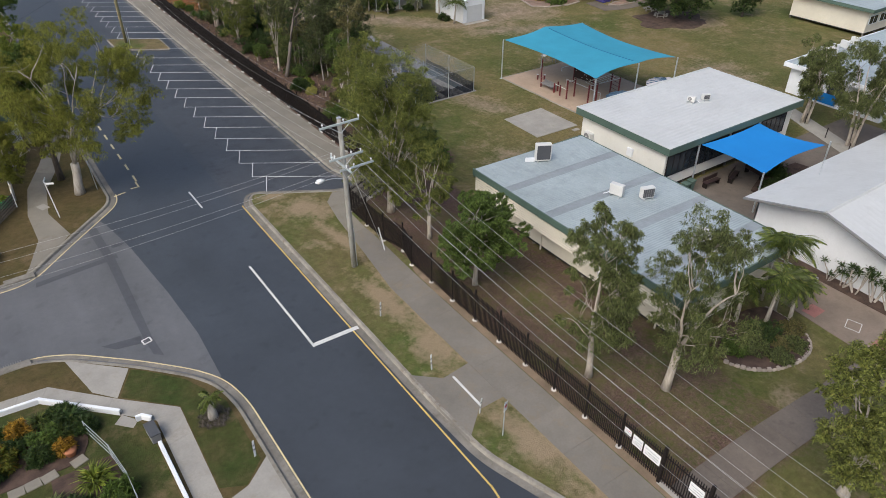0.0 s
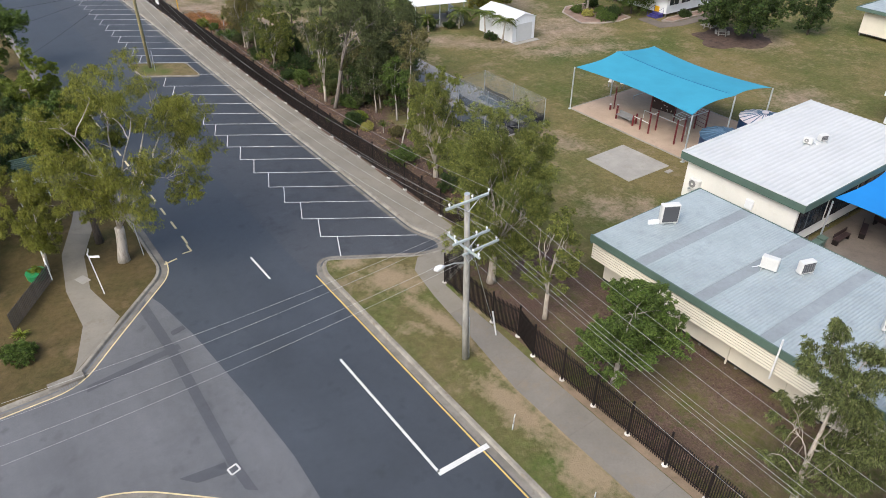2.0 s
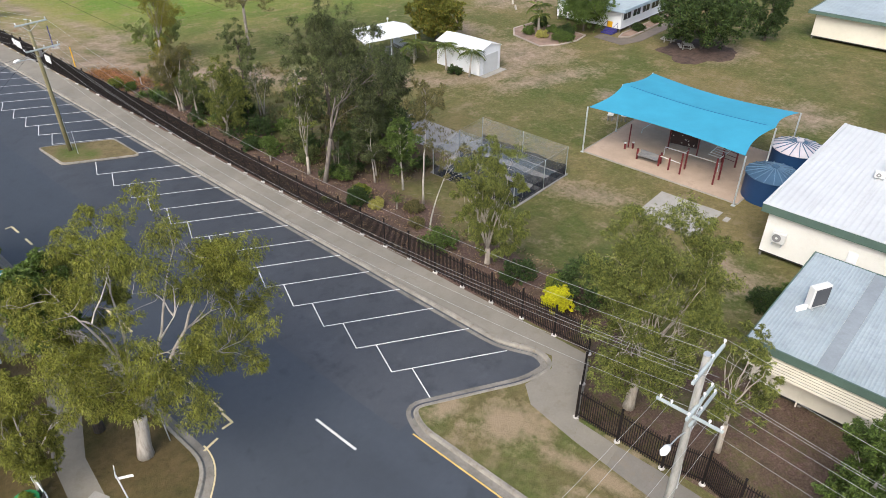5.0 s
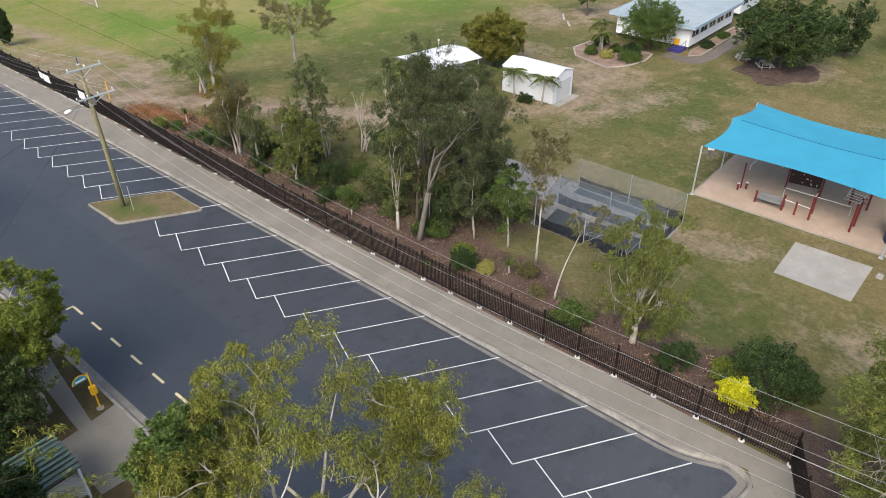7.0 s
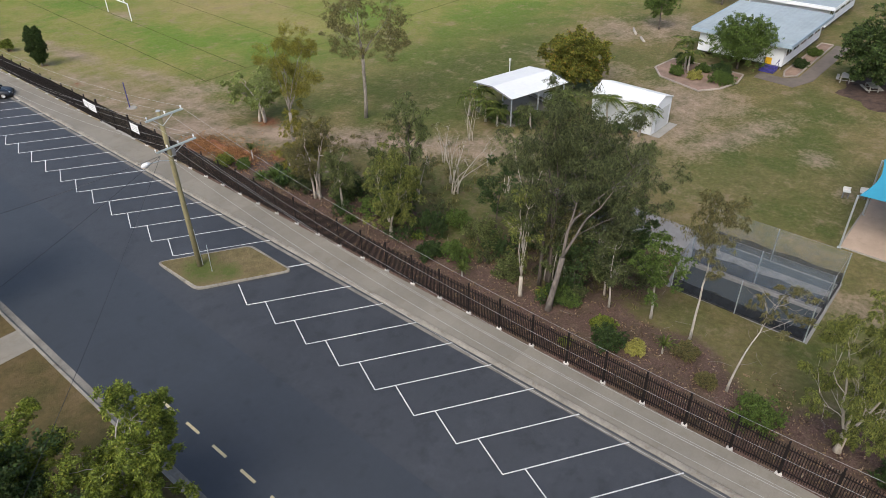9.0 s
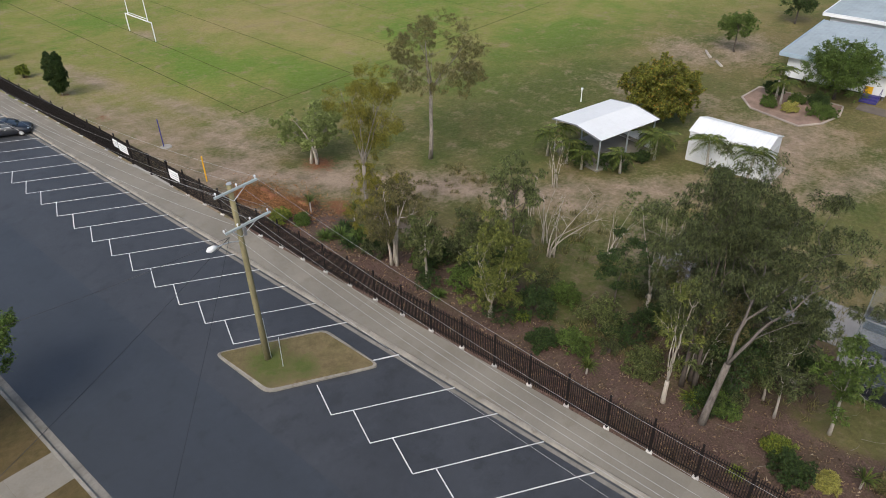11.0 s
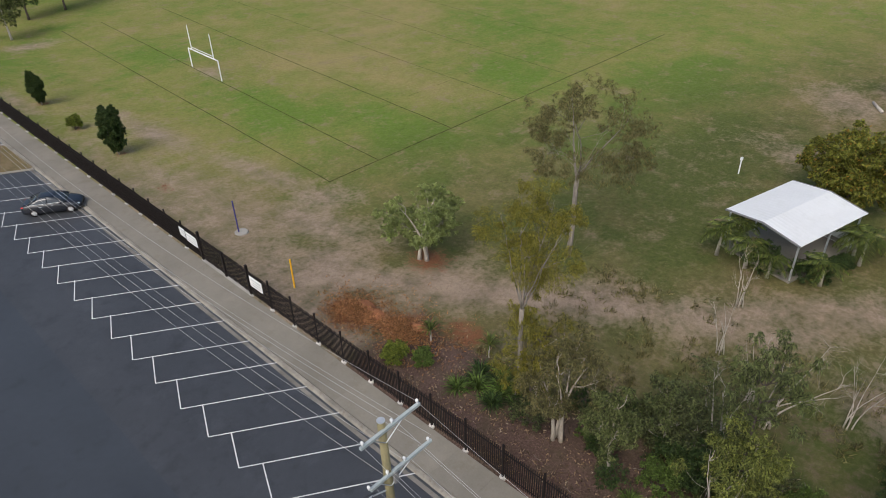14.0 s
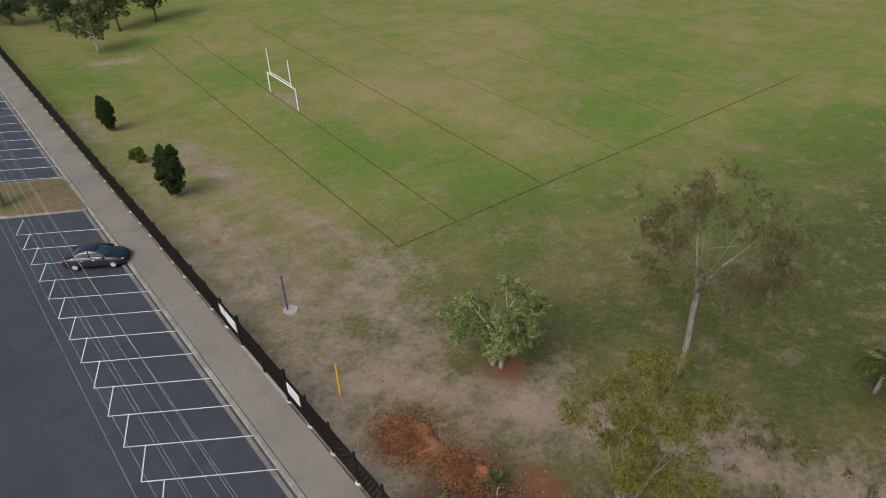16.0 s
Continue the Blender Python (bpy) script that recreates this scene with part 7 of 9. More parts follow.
def spiky(x, y, r, leaf, label, seed, n=60, name="strappy_plant", h=0.0):
    """A tuft of long arching blades, on a short stem if h is given."""
    rng = np.random.default_rng(seed)
    z0 = (0.13 if x < 19.9 else ground_z(x)) - 0.03
    th = thing(name, label, "plant", pose(x, y, z0))
    g = Geo()
    for i in range(n):
        a, e = rng.random() * 2 * math.pi, 0.35 + 1.0 * rng.random()
        L = r * (0.7 + 0.5 * rng.random())
        d = np.array([math.cos(a) * math.cos(e), math.sin(a) * math.cos(e), math.sin(e)])
        s = np.array([-math.sin(a), math.cos(a), 0]) * 0.03
        p0, p1 = np.array([0, 0, h]), np.array([0, 0, h]) + d * L * 0.6
        p2 = p0 + d * L * np.array([1.05, 1.05, 0.8]) - np.array([0, 0, 0.18 * L])
        g.add([p0 - s, p0 + s, p1 + s, p1 - s, p2], [(0, 1, 2, 3), (3, 2, 4)])
    if h:
        part("stem", Geo().tube([(0, 0, 0), (0, 0, h)], 0.06, 6).mesh("stem", M_BARK_PALE), th)
    part("leaf_tuft", g.mesh("leaf_tuft", leaf), th)
    return th


# street side
tree(3.75, 55.0, 14.2, 5.7, 3.2, M_LEAF_GUM, M_BARK_PALE, "tall spreading gum tree with pale trunk on the verge", 11, off=(1.7, -0.9), clumps=84, per=400, blade=(0.27, 0.034), droop=0.8, clump_r=0.175, gap=0.42, shell=0.55, trunk_r=0.34, limbs_n=13, wood_k=0.62, tufts=30, stems=6, fork=2.6, spread=0.6)
tree(-0.6, 56.6, 6.6, 2.7, 2.0, M_LEAF_GUM, M_BARK_PALE, "low olive gum tree under the spreading gum", 98, off=(0.7, -0.3), clumps=46, per=260, blade=(0.27, 0.034), droop=0.8, clump_r=0.2, gap=0.4, shell=0.4, trunk_r=0.13, tufts=30, stems=3, fork=1.4)
tree(-3.0, 65.2, 8.0, 2.7, 1.5, M_LEAF_DARK, M_BARK_DARK, "dense dark green garden tree", 12, clumps=70, per=170, blade=(0.24, 0.1), droop=0.3, clump_r=0.27)
tree(3.0, 58.2, 11.6, 1.6, 6.4, M_LEAF_MID, M_BARK_DARK, "tall dense green tree behind the spreading gum", 13, off=(-0.5, -0.7), clumps=60, per=170, blade=(0.24, 0.07), droop=0.3, clump_r=0.3, gap=0.2)
tree(2.7, 73.9, 8.8, 3.0, 2.4, M_LEAF_LIME, M_BARK_PALE, "broad leafy yellow green street tree by the bus stop", 14, off=(0.4, 0.3), clumps=54, per=300, blade=(0.19, 0.075), droop=0.25, clump_r=0.23, gap=0.45, tufts=12)
tree(-0.3, 72.4, 6.6, 3.0, 1.0, M_LEAF_FIG, M_BARK_DARK, "dense green tree behind the waiting shelter", 96, clumps=60, per=150, blade=(0.2, 0.08), droop=0.3, clump_r=0.28)
tree(2.4, 98.6, 7.6, 3.6, 1.6, M_LEAF_MID, M_BARK_DARK, "leafy green tree leaning over the kerb", 95, off=(1.2, -0.4), clumps=56, per=150, blade=(0.24, 0.1), droop=0.3, clump_r=0.26)
tree(0.6, 78.6, 7.2, 2.7, 1.2, M_LEAF_LIME, M_BARK_DARK, "leafy yellow green tree on the verge", 93, clumps=54, per=190, blade=(0.19, 0.075), droop=0.25, clump_r=0.25, gap=0.4, tufts=12)
tree(4.2, 77.6, 4.6, 1.8, 0.8, M_LEAF_LIME, M_BARK_PALE, "small half bare tree on the verge", 97, clumps=24, per=80, blade=(0.2, 0.08), droop=0.3, clump_r=0.3, bare=0.4, stems=3, base_r=0.15)
tree(-3.0, 76.0, 9.0, 4.5, 1.4, M_LEAF_DARK, M_BARK_DARK, "dense dark green garden tree", 15, clumps=70, per=150, blade=(0.26, 0.12), droop=0.25, clump_r=0.27)
tree(-3.5, 62.0, 10.5, 4.0, 2.5, M_LEAF_GUM, M_BARK_DARK, "olive green gum tree in a front garden", 16, clumps=60, per=120, blade=(0.38, 0.06), droop=0.7, clump_r=0.25)
tree(-5.5, 71.0, 9.0, 3.8, 1.5, M_LEAF_MID, M_BARK_DARK, "leafy green garden tree", 17, clumps=50, per=130, blade=(0.26, 0.12), droop=0.3, clump_r=0.28)
# school side, south to north
tree(26.2, 6.2, 8.8, 3.3, 1.6, M_LEAF_PAPER, M_BARK_WHITE, "leafy paperbark tree with white stems by the school gate path", 21, clumps=64, per=180, blade=(0.26, 0.055), droop=0.55, clump_r=0.2, gap=0.5, stems=5, fork=1.0, trunk_r=0.26, wood_k=0.8, shell=0.4)
tree(24.7, 15.2, 10.8, 3.0, 2.2, M_LEAF_GREY, M_BARK_WHITE, "paperbark tree with pale leaning trunk and weeping foliage", 22, off=(0.6, -0.6), clumps=64, per=170, blade=(0.3, 0.036), droop=0.85, clump_r=0.21, gap=0.5, trunk_r=0.22, limbs_n=8, wood_k=0.7, stems=3, fork=3.0, shell=0.45, tufts=28)
tree(22.0, 18.2, 11.0, 2.4, 2.0, M_LEAF_GREY, M_BARK_WHITE, "slender paperbark tree with drooping grey green leaves", 23, clumps=70, per=190, blade=(0.3, 0.036), droop=0.85, clump_r=0.22, tufts=28, trunk_r=0.2, gap=0.36, vert=1.05)
tree(21.9, 28.3, 7.2, 2.7, 1.2, M_LEAF_MID, M_BARK_PALE, "dense round broadleaf tree inside the fence", 24, off=(0, -0.4), clumps=70, per=260, blade=(0.18, 0.08), droop=0.3, clump_r=0.27, gap=0.0)
tree(22.5, 34.4, 8.3, 1.9, 1.6, M_LEAF_PAPER, M_BARK_WHITE, "young paperbark tree with light open crown", 25, clumps=36, per=130, blade=(0.24, 0.045), droop=0.6, clump_r=0.25, gap=0.44, fan=True, stems=4, fork=1.9, trunk_r=0.14, wood_k=0.6)
tree(22.2, 39.1, 13.0, 3.5, 1.2, M_LEAF_PAPER, M_BARK_WHITE, "tall paperbark tree with thick pale trunk and many upright limbs", 26, off=(0.0, -0.5), clumps=130, per=290, blade=(0.22, 0.036), droop=0.5, clump_r=0.22, tufts=30, trunk_r=0.27, gap=0.12, limbs_n=11, fan=True, wood_k=0.62, stems=7, fork=2.3, shell=0.3, spread=0.55)
tree(27.7, 53.0, 9.9, 2.7, 0.3, M_LEAF_PAPER, M_BARK_WHITE, "paperbark tree with weeping green crown", 27, off=(-0.1, -0.1), clumps=66, per=230, blade=(0.28, 0.034), droop=0.9, clump_r=0.22, tufts=18, gap=0.4, fan=True, trunk_r=0.19, limbs_n=8, stems=4, fork=1.3, wood_k=0.7)
tree(28.2, 58.8, 7.4, 2.2, 3.8, M_LEAF_OLIVE, M_BARK_PALE, "slim leaning gum sapling almost bare of leaves", 28, off=(1.9, -1.0), clumps=22, per=50, blade=(0.3, 0.05), droop=0.7, clump_r=0.2, bare=0.5, trunk_r=0.075)
tree(31.1, 62.2, 11.0, 1.9, 4.8, M_LEAF_OLIVE, M_BARK_PALE, "slim gum tree with thin olive crown", 29, off=(0.7, 0.2), clumps=26, per=70, blade=(0.34, 0.05), droop=0.7, clump_r=0.28, trunk_r=0.09)
tree(31.7, 65.0, 6.8, 1.7, 1.8, M_LEAF_MID, M_BARK_PALE, "small crooked green tree", 30, clumps=26, per=80, blade=(0.26, 0.08), droop=0.4, clump_r=0.3, trunk_r=0.1)
tree(27.9, 70.2, 12.4, 4.0, 4.6, M_LEAF_THICKET, M_BARK_GREY, "leaning grey gum tree with dark forked trunk", 31, off=(3.2, -1.6), clumps=50, per=150, blade=(0.3, 0.042), droop=0.75, clump_r=0.19, gap=0.44, stems=3, fork=3.8, lean=(0.24, 0.16), trunk_r=0.19, limbs_n=8, tufts=30, shell=0.4)
tree(30.2, 72.0, 14.2, 3.9, 3.4, M_LEAF_THICKET, M_BARK_DARK, "tall grey green gum tree with straight dark trunks", 92, off=(0.4, 0.4), clumps=64, per=170, blade=(0.3, 0.042), droop=0.75, clump_r=0.2, gap=0.5, stems=3, base_r=0.35, trunk_r=0.2, limbs_n=9, tufts=30, shell=0.35, spread=0.2)
tree(28.0, 72.4, 9.6, 1.7, 1.8, M_LEAF_PAPER, M_BARK_WHITE, "pale barked slender tree with sparse foliage", 32, clumps=40, per=46, blade=(0.26, 0.045), droop=0.7, clump_r=0.28, trunk_r=0.13, bare=0.35, stems=5, fork=1.6, wood_k=0.8, spread=0.35)
tree(30.5, 84.2, 10.5, 1.9, 4.2, M_LEAF_SCRUB, M_BARK_DARK, "thin casuarina with a straight dark trunk", 33, clumps=36, per=70, blade=(0.34, 0.045), droop=0.8, clump_r=0.24, trunk_r=0.13)
tree(36.2, 71.8, 10.0, 3.6, 1.6, M_LEAF_THICKET, M_BARK_DARK, "thin grey green wattle tree", 34, clumps=70, per=120, blade=(0.3, 0.05), droop=0.6, clump_r=0.26, trunk_r=0.16)
tree(35.4, 77.0, 9.4, 2.6, 3.0, M_LEAF_SCRUB, M_BARK_WHITE, "straggly grey green tree with bare twigs", 35, clumps=40, per=60, blade=(0.28, 0.05), droop=0.6, clump_r=0.28, trunk_r=0.14, stems=4, fork=1.4, bare=0.35)
tree(27.8, 83.8, 7.4, 2.4, 0.7, M_LEAF_PAPER, M_BARK_WHITE, "bushy green paperbark sapling with a pale foot", 36, clumps=52, per=110, blade=(0.28, 0.05), droop=0.7, clump_r=0.24, gap=0.42, stems=4, fork=0.9, trunk_r=0.15, wood_k=0.6)
tree(28.1, 89.3, 6.3, 1.4, 0.9, M_LEAF_GREY, M_BARK_WHITE, "young white stemmed paperbark", 37, clumps=26, per=80, blade=(0.26, 0.05), droop=0.6, clump_r=0.34, trunk_r=0.12)
tree(28.1, 92.3, 7.6, 2.4, 1.4, M_LEAF_OLIVE, M_BARK_WHITE, "olive brown paperbark with white forked base", 38, clumps=48, per=100, blade=(0.26, 0.045), droop=0.6, clump_r=0.25, gap=0.4, stems=4, base_r=0.22, trunk_r=0.19, wood_k=0.8)
tree(29.4, 95.0, 7.2, 2.3, 0.6, M_LEAF_WATTLE, M_BARK_DARK, "feathery brown green casuarina", 39, clumps=46, per=110, blade=(0.34, 0.03), droop=0.8, clump_r=0.28, trunk_r=0.14)
tree(28.8, 95.5, 13.4, 2.9, 7.6, M_LEAF_WATTLE, M_BARK_MID, "tall thin wattle with pale bare upper branches", 40, off=(0.9, -0.1), clumps=60, per=150, blade=(0.24, 0.032), droop=0.6, clump_r=0.26, tufts=30, bare=0.22, trunk_r=0.14, wood_k=0.7, stems=6, fork=6.4, spread=0.6, lean=(0.1, 0.1), gap=0.4)
tree(43.0, 102.2, 13.4, 4.5, 5.6, M_LEAF_OLIVE, M_BARK_MID, "tall open gum tree with thin brownish crown", 41, off=(0.7, -0.5), clumps=110, per=70, blade=(0.28, 0.036), droop=0.8, clump_r=0.15, gap=0.4, trunk_r=0.18, limbs_n=9, bare=0.05, shell=0.35, wood_k=0.42, stems=3, fork=6.2, spread=0.55, lean=(0.2, 0.2))
tree(35.7, 109.6, 6.3, 3.0, 1.7, M_LEAF_SAGE, M_BARK_WHITE, "round bushy tree in a ring of red mulch", 42, clumps=64, per=150, blade=(0.3, 0.07), droop=0.45, clump_r=0.2, stems=3, base_r=0.3, trunk_r=0.22, gap=0.38, shell=0.5, tufts=8)
tree(33.5, 86.5, 6.5, 2.2, 0.8, M_LEAF_THICKET, M_BARK_PALE, "straggly half dead shrubby tree", 43, clumps=40, per=50, blade=(0.24, 0.045), droop=0.5, clump_r=0.3, bare=0.45, trunk_r=0.12, stems=3, base_r=0.2)
tree(36.8, 85.2, 5.6, 3.2, 0.5, M_LEAF_OLIVE, M_BARK_WHITE, "leafless grey branching shrub tree", 44, off=(1.4, -1.2), clumps=44, per=25, blade=(0.2, 0.04), droop=0.5, clump_r=0.25, bare=0.8, trunk_r=0.13, stems=5, base_r=0.25, wood_k=0.9)
# around the shelter and far side
tree(63.1, 90.0, 6.4, 3.9, 0.9, M_LEAF_RUST, M_BARK_DARK, "broad tree with rust and olive leaves behind the shelter", 45, clumps=110, per=120, blade=(0.3, 0.14), droop=0.3, clump_r=0.2, gap=0.25)
tree(88.5, 92.4, 5.2, 2.4, 1.6, M_LEAF_MID, M_BARK_DARK, "small round green tree by the dirt path", 46, clumps=30, per=90, blade=(0.26, 0.1), droop=0.3, clump_r=0.34)
tree(105.0, 90.5, 6.0, 2.8, 1.4, M_LEAF_DARK, M_BARK_DARK, "dark green tree by the dirt path", 47, clumps=30, per=90, blade=(0.26, 0.1), droop=0.3, clump_r=0.34)
tree(83.3, 63.2, 8.8, 6.2, 0.8, M_LEAF_FIG, M_BARK_DARK, "wide dark green fig tree shading picnic tables", 48, clumps=120, per=100, blade=(0.34, 0.18), droop=0.25, clump_r=0.18, gap=0.15)
tree(80.0, 78.4, 6.4, 4.0, 0.8, M_LEAF_MID, M_BARK_DARK, "green leafy garden tree beside the classroom", 49, clumps=80, per=110, blade=(0.26, 0.1), droop=0.3, clump_r=0.3, gap=0.1)
tree(92.0, 58.5, 7.0, 2.6, 0.6, M_LEAF_DARK, M_BARK_DARK, "dark green tree behind the fig", 50, clumps=36, per=90, blade=(0.3, 0.14), droop=0.3, clump_r=0.34)
for i, (x, y, h, r) in enumerate(((63.8, 26.8, 10.4, 3.6), (65.2, 32.2, 9.2, 2.6), (62.0, 21.0, 9.0, 3.0))):
    tree(x, y, h, r, 2.2, M_LEAF_GREY, M_BARK_WHITE, "weeping paperbark tree beside the courtyard", 51 + i, clumps=70, per=150, blade=(0.36, 0.045), droop=0.95, clump_r=0.22, tufts=26, gap=0.42, stems=3, base_r=0.25, trunk_r=0.24)
for i, (x, y, h, r) in enumerate(((35.3, 191, 7.5, 3.0), (41, 200.6, 8.5, 3.6), (47, 201.7, 8.5, 3.8), (34, 207, 8, 4.0), (29, 214, 8, 4), (38, 219, 9, 4.5), (46, 222, 9, 4.5), (24, 220, 8, 4), (18, 212, 8, 4), (54, 224, 9, 4.5), (26, 228, 10, 5), (33, 230, 10, 5), (41, 231, 10, 5))):
    tree(x, y, h, r, 2.0 if i < 3 else 0.8, M_LEAF_GREY if i == 0 else M_LEAF_DARK, M_BARK_PALE if i == 0 else M_BARK_DARK, "dark tree at the far edge of the field", 60 + i, clumps=36, per=70, blade=(0.6, 0.2), droop=0.4, clump_r=0.32, fill=1.2)

# small trees along the fence by the field
for i, (x, y, h, r, lf, lb) in enumerate(((28.2, 142.0, 5.0, 0.95, M_LEAF_DARK, "upright dark green columnar shrub tree"), (28.2, 160.5, 3.8, 0.72, M_LEAF_DARK, "upright dark green columnar shrub tree"))):
    tree(x, y, h, r, 0.45, lf, M_BARK_PALE, lb, 80 + i, clumps=90, per=150, blade=(0.26, 0.1), droop=-0.3, clump_r=0.5, gap=-1.0, trunk_r=0.07)
shrub(27.9, 150.8, 0.8, 2.0, M_LEAF_LIME, "small bright green bush in the grass", 83)

# the thicket on the slope: wattles, saplings and bare branched bushes
trng = np.random.default_rng(404)
KINDS = ((M_LEAF_THICKET, M_BARK_PALE, "thin grey green wattle in the thicket"), (M_LEAF_DARK, M_BARK_DARK, "dark green bushy wattle in the thicket"), (M_LEAF_SCRUB, M_BARK_WHITE, "green sapling with pale stems in the thicket"), (M_LEAF_OLIVE, M_BARK_PALE, "olive brown wattle in the thicket"))
for i in range(16):
    x, y = 30.5 + 8.5 * trng.random(), 67.5 + 11 * trng.random()
    lf, bk, lb = KINDS[(0, 1, 2, 0, 1, 3)[i % 6]]
    tree(x, y, 4.2 + 3.6 * trng.random(), 1.5 + 0.9 * trng.random(), 0.5 + 0.8 * trng.random(), lf, bk, lb, 420 + i, off=tuple(0.5 * trng.normal(size=2)), clumps=22, per=70, blade=(0.28, 0.06), droop=0.5, clump_r=0.3, trunk_r=0.08, tufts=18, bare=0.15, stems=1 + i % 2, base_r=0.12)
for i in range(6):
    x, y = 28.3 + 3.4 * trng.random(), 83.5 + 9.5 * trng.random()
    lf, bk, lb = KINDS[(1, 2, 0)[i % 3]]
    tree(x, y, 3.2 + 2.4 * trng.random(), 1.2 + 0.5 * trng.random(), 0.4, lf, bk, lb, 450 + i, clumps=22, per=80, blade=(0.24, 0.065), droop=0.4, clump_r=0.32, trunk_r=0.08)
for i in range(32):
    x, y = (28.6 + 9 * trng.random(), 66 + 13 * trng.random()) if i < 18 else (27.5 + 5 * trng.random(), 80 + 15 * trng.random())
    shrub(x, y, 0.7 + 0.7 * trng.random(), 0.8 + 1.2 * trng.random(), (M_LEAF_DARK, M_LEAF_THICKET, M_LEAF_THICKET, M_LEAF_DARK)[i % 4], ("dark green undergrowth shrub on the slope", "green undergrowth shrub on the slope", "grey green undergrowth shrub on the slope", "dark green undergrowth shrub on the slope")[i % 4], 470 + i, n=22, per=80)
for i, (x, y, h, r, ox, oy) in enumerate(((38.1, 86.6, 5.4, 1.5, 0.2, 0.2), (45.6, 90.6, 5.2, 1.3, 0.2, 0.2), (40.6, 89.5, 4.6, 1.2, 0.2, 0.4), (39.6, 82.0, 4.4, 2.6, 1.4, -0.4))):
    tree(x, y, h, r, 0.5, M_LEAF_OLIVE, M_BARK_WHITE, "dead bush of bare pale branches", 520 + i, off=(ox, oy), clumps=26, per=24, blade=(0.2, 0.05), droop=0.3, clump_r=0.25, bare=0.85, trunk_r=0.075, stems=5, base_r=0.22, wood_k=0.9)

